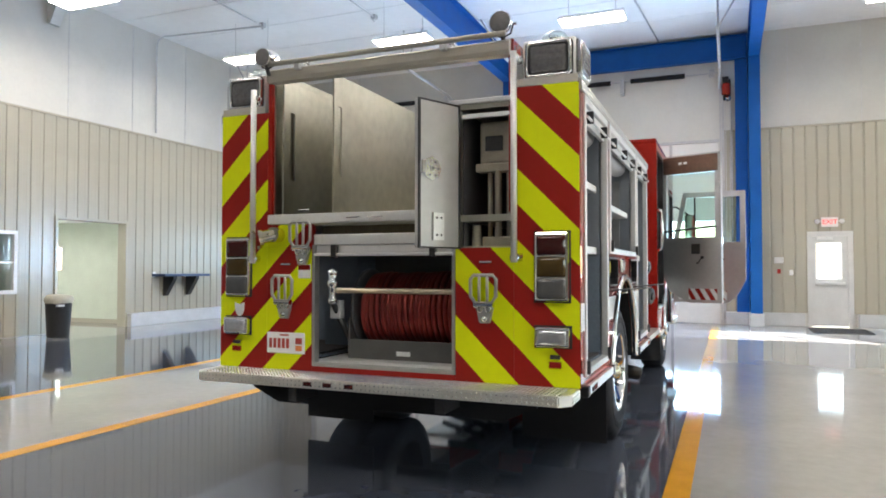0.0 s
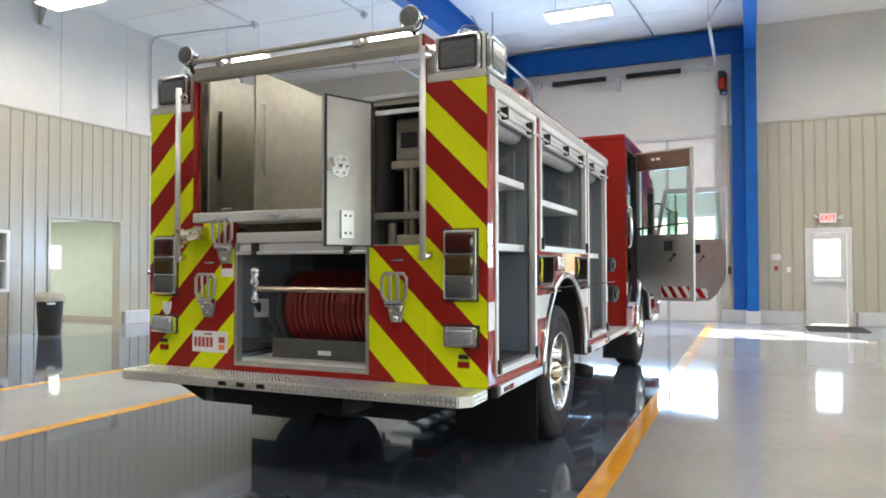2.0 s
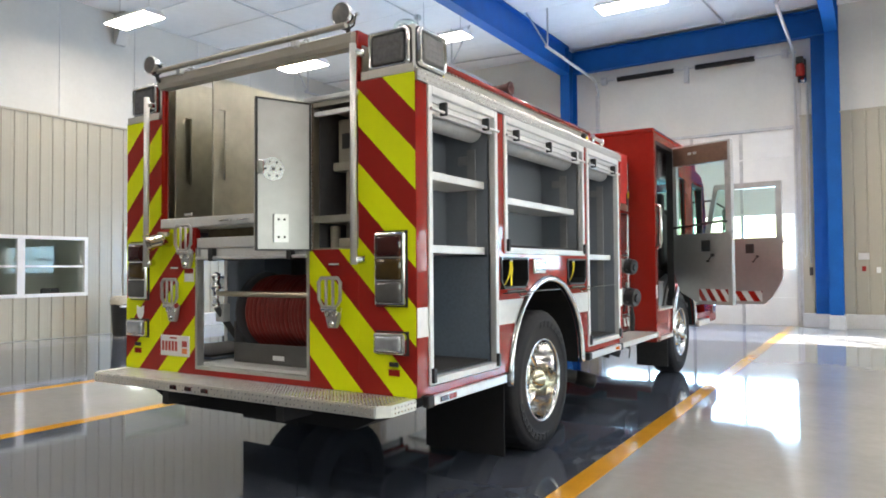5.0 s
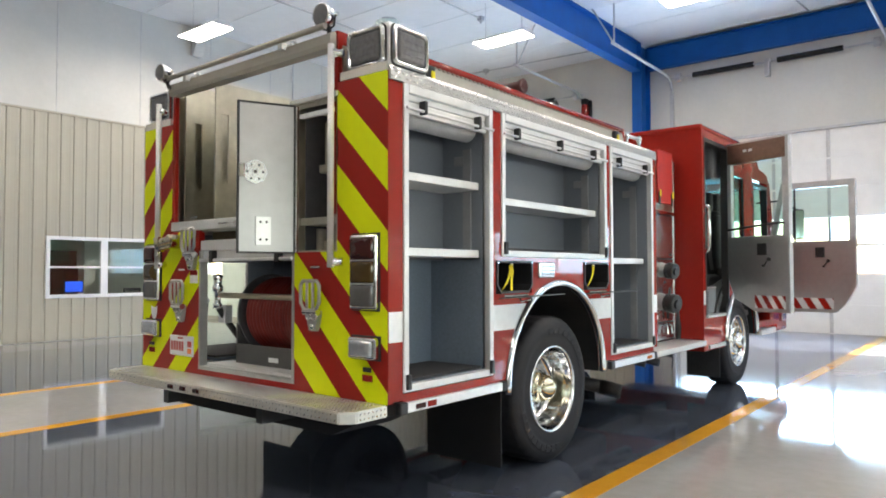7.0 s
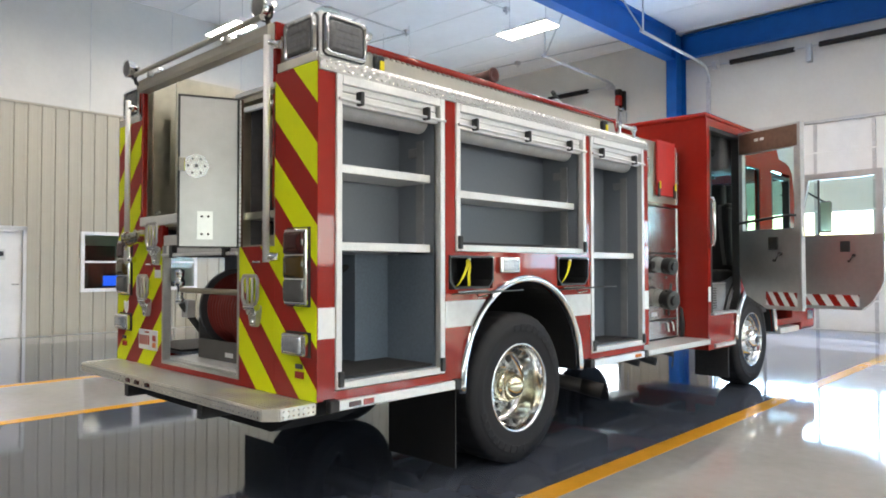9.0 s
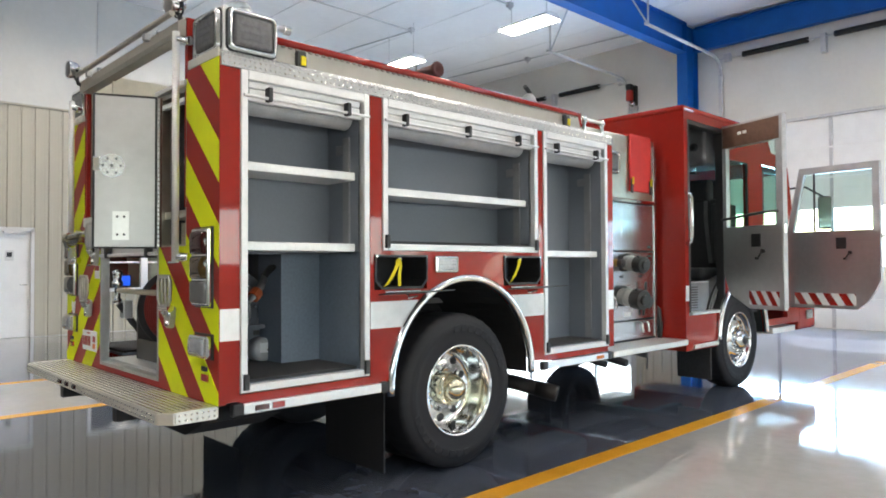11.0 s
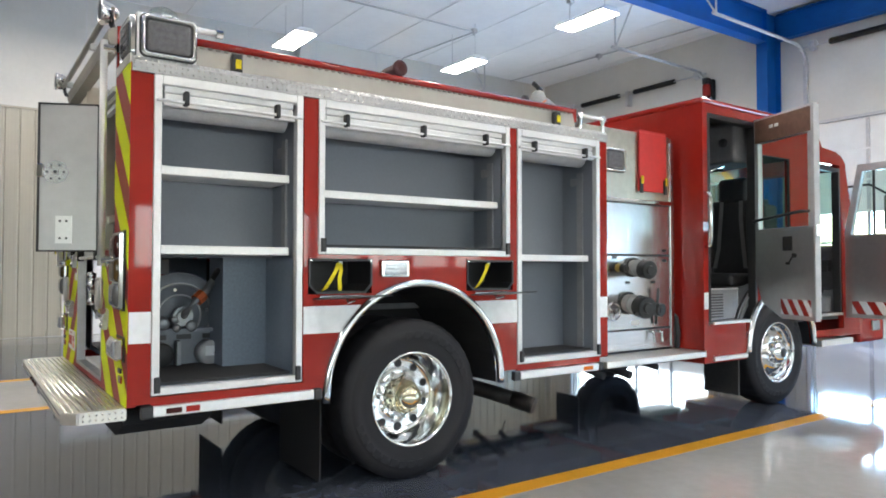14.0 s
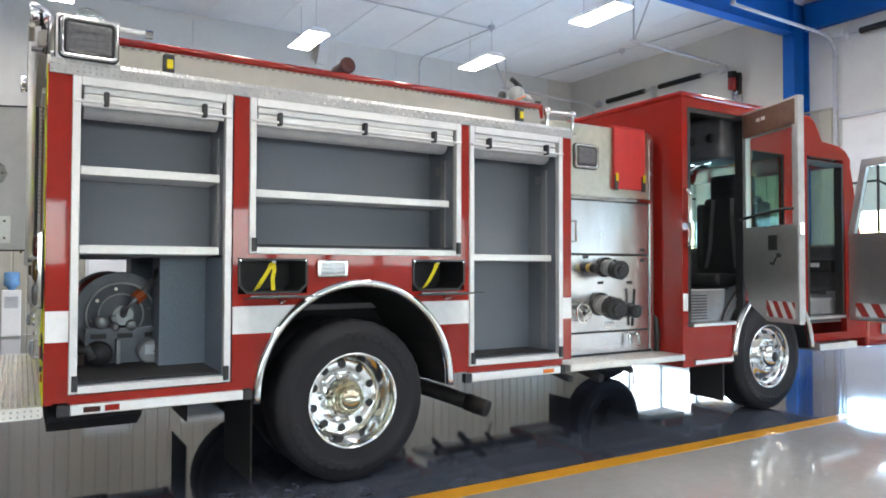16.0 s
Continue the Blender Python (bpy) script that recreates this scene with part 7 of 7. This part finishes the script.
for s in (1, -1):
    for d, zz, e in ((FRONT, 2.47, 0.05), (CREW, CREW[3], 0.0)):
        bm = bmesh.new()
        xa, xb = s * (CX - 0.075), s * (CX + 0.003)
        box(bm, xa, d[0], 0.875, xb, d[0] + 0.035, zz - 0.002)
        box(bm, xa, d[1] - e - 0.035, 0.875, xb, d[1] - e, zz - 0.002)
        box(bm, xa, d[0] + 0.035, zz - 0.045, xb, d[1] - e - 0.035, zz - 0.004)
        tp("door_seal", bm, BLACK, label="black rubber door seal frame")
# cab interior
bm = bmesh.new()
box(bm, -CX + 0.06, CY0 + 0.05, 0.80, CX - 0.06, 7.68, 0.86)
box(bm, -CX + 0.06, CY0 + 0.052, 0.86, CX - 0.06, CY0 + 0.07, 2.84)
box(bm, -CX + 0.06, CY0 + 0.07, 2.82, CX - 0.06, 6.75, 2.85)
prism(bm, [(6.75, 2.82), (6.75, 2.85), (6.95, 2.60), (6.95, 2.57)], "x", -CX + 0.06, CX - 0.06)
tp("cab_lining", bm, CAB_IN, label="dark grey cab lining")
for s in (1, -1):
    bm = bmesh.new()
    o, i = arc(AY, AZ, AR + 0.092, 180, 60, 20), arc(AY, AZ, AR + 0.08, 180, 60, 20)
    prism(bm, o + i[::-1], "x", s * 0.7, s * (CX - 0.065))
    tp("wheel_box", bm, CAB_GREY, label="grey sheet metal wheel box in the cab")
    eb = tp("entry_box", bx(s * 0.72, 4.95, 0.874, s * (CX - 0.10), 5.50, 1.16, bevel=0.01), CAB_GREY, label="grey box with louvres inside the crew door")
    for k in range(9):
        part("louvre", bx(s * (CX - 0.10), 4.98, 0.90 + 0.026 * k, s * (CX - 0.094), 5.24, 0.912 + 0.026 * k, bevel=0.002, seg=1), CAB_IN, eb)
    part("ledge_trim", bx(s * (CX - 0.14), 4.96, 1.158, s * (CX - 0.09), 5.48, 1.172), TRIM, eb, "bright ledge trim")
    o, i = arc(AY, AZ, AR + 0.125, 180, 118, 14), arc(AY, AZ, AR + 0.02, 180, 118, 14)
    ap = tp("arch_panel", prism(bmesh.new(), o + i[::-1], "x", s * (CX - 0.10), s * (CX - 0.085)), CAB_GREY, label="grey panel along the wheel arch")
    part("arch_seal", tube(bmesh.new(), [(s * (CX - 0.085), yy, zz) for yy, zz in arc(AY, AZ, AR + 0.125, 180, 118, 14)], 0.011, 8), BLACK, ap)
    tp("entry_box", bx(s * 0.72, 6.76, 0.874, s * (CX - 0.12), 7.36, 1.05, bevel=0.02), CAB_GREY, label="grey box inside the front door")
    kp = tp("kick_panel", bx(s * 0.56, 7.37, 0.874, s * 1.16, 7.40, 1.50, bevel=0.006), CAB_GREY, label="grey panel under the dashboard")
    part("recess", bx(s * 0.78, 7.364, 1.08, s * 1.02, 7.37, 1.28, bevel=0.002, seg=1), CAB_IN, kp)
    gl = part("glove_box", bx(s * 0.72, 7.28, 1.32, s * 1.12, 7.37, 1.46, bevel=0.015), BLACK, kp)
    part("label_plate", bx(s * 0.86, 7.278, 1.375, s * 1.0, 7.28, 1.42), WHITE_FILM, gl, "white label")
    part("bottle", lathe(bmesh.new(), [(1.052, 0.0), (1.052, 0.04), (1.20, 0.04), (1.23, 0.016), (1.26, 0.016), (1.26, 0.0)], (s * 0.98, 6.92, 0), "z", 16), WHITE_PAINT, kp, "small white bottle")
tp("engine_cover", bx(-0.5, 5.6, 0.86, 0.5, 7.5, 1.40, bevel=0.08, seg=3), CAB_IN, label="dark engine cover between the seats")
tp("dash", bx(-1.15, 7.35, 1.1, 1.15, 7.68, 1.62, bevel=0.06, seg=3), CAB_IN, label="dark dashboard")


def seat(x, y, turn):
    st = thing("seat", (x, y, 0.86), "dark vinyl cab seat with a high back", "seat", turn=turn)
    del st["category"]
    st.parent = truck
    st.matrix_local = pose(x, y, 0.86, 0, 0, turn)
    part("base", bx(-0.2, -0.2, 0.0, 0.2, 0.2, 0.32, bevel=0.02), CAB_IN, st)
    part("cushion", bx(-0.24, -0.25, 0.32, 0.24, 0.25, 0.45, bevel=0.05, seg=3), SEAT, st)
    b = bmesh.new()
    box(b, -0.25, -0.27, 0.42, 0.25, -0.14, 1.22, bevel=0.05, seg=3)
    box(b, -0.27, -0.30, 0.5, -0.2, -0.06, 1.16, bevel=0.03, seg=3)
    box(b, 0.2, -0.30, 0.5, 0.27, -0.06, 1.16, bevel=0.03, seg=3)
    box(b, -0.16, -0.25, 1.18, 0.16, -0.13, 1.44, bevel=0.04, seg=3)
    part("backrest", b, SEAT, st)
    for sx in (-0.11, 0.11):
        part("harness", ribbon(bmesh.new(), [(sx, -0.135, 1.20), (sx * 1.05, -0.12, 1.0), (sx * 1.3, -0.12, 0.7), (sx * 1.6, -0.10, 0.5)], (1, 0, 0), 0.022), CONSOLE, st, "grey webbing harness")


seat(0.85, 6.32, 0)
seat(-0.85, 6.32, 0)
seat(0.80, 5.80, 180)
seat(-0.80, 5.80, 180)
seat(0.2, 5.1, 0)
bm = bmesh.new()
tube(bm, [(-0.85 + 0.21 * math.cos(t), 7.15 + 0.10 * math.sin(t), 1.62 + 0.18 * math.sin(t)) for t in [2 * math.pi * k / 24 for k in range(24)]], 0.016, 8, True)
rod(bm, (-0.85, 7.15, 1.62), (-0.85, 7.42, 1.45), 0.03, 10)
tp("steering_wheel", bm, BLACK, label="black steering wheel")
oc = tp("overhead_console", bx(-1.12, 5.5, 2.40, 1.12, 6.0, 2.81, bevel=0.04, seg=3), CONSOLE, label="grey overhead unit with round vents")
for x in (0.55, 0.78, 1.0):
    part("vent", lathe(bmesh.new(), [(0.0, 0.045), (0.012, 0.045), (0.012, 0.0)], (x, 5.5, 2.60), "y", 18, -1), BLACK, oc)
for x in (0.62, 0.86, 1.05):
    part("bracket_tube", tube(bmesh.new(), [(x, 5.42, 2.36), (x + 0.03, 5.2, 2.30), (x - 0.05, 5.12, 2.22)], 0.014, 8), CHROME, oc)
part("bracket_bar", rod(bmesh.new(), (0.3, 5.3, 2.33), (1.12, 5.3, 2.30), 0.016, 10), BLACK, oc)
part("hook_plate", bx(0.72, 5.26, 2.24, 0.95, 5.32, 2.31, bevel=0.01), CAB_IN, oc)
# glazing
ws = tp("windscreen", prism(bmesh.new(), [(7.65, 1.62), (7.658, 1.62), (7.418, 2.48), (7.41, 2.48)], "x", -CX + 0.12, CX - 0.12), TINT, label="tinted windscreen")
for s in (1, -1):
    g = tp("side_window", sheet(s * (CX - 0.03), CREW[1] + 0.10, 1.46, 6.28, 2.48), TINT, label="green tinted side window")
# bumper
bm = bmesh.new()
box(bm, -1.2, 7.85, 0.5, 1.2, 8.45, 0.82, bevel=0.04)
box(bm, -1.0, 7.7, 0.5, 1.0, 7.9, 0.66)
bp = tp("bumper", bm, RED, label="red front bumper")
part("bumper_top", bx(-1.18, 7.84, 0.82, 1.18, 8.43, 0.835), TREAD, bp)
for s in (1, -1):
    part("bumper_lamp", bx(s * 1.2, 8.1, 0.63, s * 1.225, 8.28, 0.75, bevel=0.01), LENS_CLEAR, bp, "clear side lamp")
    # bent mirror arms
    mr = tp("mirror", tube(bmesh.new(), [(s * 1.0, 7.75, 2.30), (s * 1.25, 8.0, 2.34), (s * 1.45, 8.05, 2.2)], 0.014, 8), BLACK, label="door mirror on a black arm")
    tilt = Matrix.Translation((s * 1.46, 8.06, 2.0)) @ Matrix.Rotation(radians(24 * s), 4, "Z")
    for nm, m, q, bev in (("mirror_head", BLACK, (-0.075, -0.04, -0.21, 0.075, 0.04, 0.21), 0.03), ("mirror_glass", CHROME, (-0.066, -0.046, -0.19, 0.066, -0.04, 0.19), 0)):
        b = bx(*q, bevel=bev, seg=3)
        b.transform(tilt)
        part(nm, b, m, mr)
tp("roof_light", bx(-0.6, 7.02, 2.674, 0.6, 7.22, 2.80, bevel=0.04, seg=3), LENS_CLEAR, label="light bar on the cab roof")


def cab_door(hinge, turn, width, z0, z1, zw, crew, side):
    """A cab door drawn shut along -y from its hinge, then swung out by turn."""
    d = thing("cab_door", (0, 0, 0), "open cab door, bare metal inside with a reflective strip", "door")
    del d["category"]
    d.parent = truck
    d.matrix_local = Matrix.Translation((side * (CX if turn else CX + 0.006), hinge, 0)) @ pose(0, 0, 0, 0, 0, turn * side)
    a, b = -width, 0.0
    t0, t1 = -0.05 * side, 0.0
    ti = -0.054 * side
    wy0, wy1, wz1 = a + 0.07, b - 0.07, z1 - (0.24 if crew else 0.08)
    bm = bmesh.new()
    if crew:
        # lower leading corner follows the wheel arch
        low = [(a, z0), (a + 0.42, z0), (b - 0.10, z0 + 0.14), (b, z0 + 0.42), (b, zw), (a, zw)]
    else:
        low = [(a + 0.24, z0), (b, z0), (b, zw), (a, zw), (a, z0 + 0.34), (a + 0.06, z0 + 0.22), (a + 0.13, z0 + 0.1)]
    # window frame; on the front door the leading bar leans back with the windscreen
    lean = 0.0 if crew else 0.16
    frame = ([(a, zw), (wy0, zw), (wy0, z1), (a, z1)], [(wy1, zw), (b, zw), (b - lean, z1), (wy1 - lean, z1)], [(wy0, wz1), (wy1 - lean * (wz1 - zw) / (z1 - zw), wz1), (wy1 - lean, z1), (wy0, z1)])
    t2 = t1 - 0.006 * side
    prism(bm, low, "x", t0, t2)
    for q in frame:
        prism(bm, q, "x", t0, t2)
    part("door_shell", bm, DOOR_STEEL, d, "bare metal door body")
    bm = bmesh.new()
    prism(bm, low, "x", t2, t1)
    for q in frame:
        prism(bm, q, "x", t2, t1)
    bmesh.ops.remove_doubles(bm, verts=bm.verts[:], dist=1e-5)
    part("outer_skin", bm, RED, d, "red painted outer skin")
    # inner sheet, proud of the shell
    bm = bmesh.new()
    inner = [(y + (0.012 if y < -width / 2 else -0.012), z + (0.012 if z < zw - 0.1 else 0)) for y, z in low]
    prism(bm, inner, "x", t0 - 0.004 * side, t0)
    part("inner_sheet", bm, DOOR_STEEL, d, "bare brushed inner sheet")
    bm = bmesh.new()
    for q in frame[:2]:
        prism(bm, q, "x", t0 - 0.005 * side, t0)
    box(bm, t0 - 0.005 * side, wy0, zw, t0, wy1, zw + 0.012)
    if not crew:
        prism(bm, frame[2], "x", t0 - 0.005 * side, t0)
    part("window_surround", bm, GREY_METAL, d)
    if crew:
        hd = part("head_sheet", bx(t0 - 0.006 * side, a + 0.03, wz1 + 0.004, t0, b - 0.03, z1 - 0.02), BROWN_EDGE, d, "brown upper trim sheet")
        for yy in (-0.33, -0.26):
            part("courtesy_lamp", bx(t0 - 0.012 * side, yy - 0.025, wz1 + 0.12, t0 - 0.006 * side, yy + 0.02, wz1 + 0.15), WHITE_FILM, hd)
    # edge strip
    part("edge_strip", bx(t0 - 0.004 * side, a - 0.004, z0 + (0.02 if crew else 0.36), t1 + 0.002 * side, a, z1 - 0.01), GREY_METAL, d, "bare metal edge strip")
    part("latch", bx(t0 + 0.01 * side, a - 0.012, zw - 0.08, t1 - 0.01 * side, a - 0.004, zw + 0.02, bevel=0.003), CHROME, d)
    pane = bmesh.new()
    pane.faces.new([pane.verts.new((t0 * 0.5, *q)) for q in ((wy0, zw), (wy1, zw), (wy1 - lean * (wz1 - zw) / (z1 - zw), wz1), (wy0, wz1))])
    part("pane", pane, TINT, d, "green tinted glass")
    if not crew:
        part("vent_bar", bx(t0 - 0.004 * side, b - 0.34, zw, t0 + 0.012, b - 0.32, wz1), BLACK, d)
    part("inner_handle", bx(t0 - 0.02 * side, -width * 0.66, zw - 0.2, t0 - 0.004 * side, -width * 0.66 + 0.11, zw - 0.07, bevel=0.004), BLACK, d, "black door handle recess")
    cy, cz = -width * 0.70, zw - 0.245
    wc_ = part("window_crank", tube(bmesh.new(), [(t0 - 0.02 * side, cy, cz), (t0 - 0.032 * side, cy + 0.02, cz - 0.03), (t0 - 0.034 * side, cy + 0.045, cz - 0.07)], 0.008, 8), BLACK, d)
    part("crank_hub", rod(bmesh.new(), (t0 - 0.004 * side, cy, cz), (t0 - 0.026 * side, cy, cz), 0.02, 14), BLACK, wc_)
    part("crank_knob", rod(bmesh.new(), (t0 - 0.03 * side, cy + 0.045, cz - 0.07), (t0 - 0.06 * side, cy + 0.045, cz - 0.07), 0.013, 12), BLACK, wc_)
    if crew:
        part("grab_rail", tube(bmesh.new(), [(t0 - 0.005 * side, a + 0.05, zw + 0.14), (t0 - 0.06 * side, a + 0.1, zw + 0.14), (t0 - 0.06 * side, b - 0.06, zw + 0.09), (t0 - 0.005 * side, b - 0.02, zw + 0.09)], 0.014, 8), BLACK, d, "black grab rail across the window")
    # reflective strip with slanting red bars
    sz0, sz1 = z0 + 0.04, z0 + 0.18
    y0, y1 = (a + 0.05, a + 0.42) if crew else (a + 0.26, b - 0.08)
    strip = part("reflective_strip", bx(t0 - 0.006 * side, y0, sz0, t0 - 0.004 * side, y1, sz1), WHITE_FILM, d, "white reflective strip with red bars")
    n = 3 if crew else 4
    step_ = (y1 - y0) / n
    rect = [(y0, sz0), (y1, sz0), (y1, sz1), (y0, sz1)]
    for k in range(-2, n + 1):
        c = y0 + step_ * k + 0.02
        q = clip(clip(rect, lambda p: (p[0] - (p[1] - sz0) * 0.6) - c), lambda p: c + step_ * 0.5 - (p[0] - (p[1] - sz0) * 0.6))
        if len(q) > 2:
            part("red_bar", prism(bmesh.new(), q, "x", t0 - 0.0078 * side, t0 - 0.006 * side), RED, strip)
    return d


for s in (1, -1):
    cab_door(5.69, 69 if s > 0 else 0.0, 0.78, 0.90, 2.80, 1.72, True, s)
    cab_door(7.46, 83 if s > 0 else 0.0, 1.04, 0.82, 2.50, 1.72, False, s)


# small pieces sit directly under their part's owner: three levels at most
def level(ob):
    return 0 if ob.parent is None else 1 + level(ob.parent)


for ob in [o for o in bpy.data.objects if level(o) == 3]:
    m = ob.parent.matrix_basis @ ob.matrix_basis
    ob.parent = ob.parent.parent
    ob.matrix_basis = m
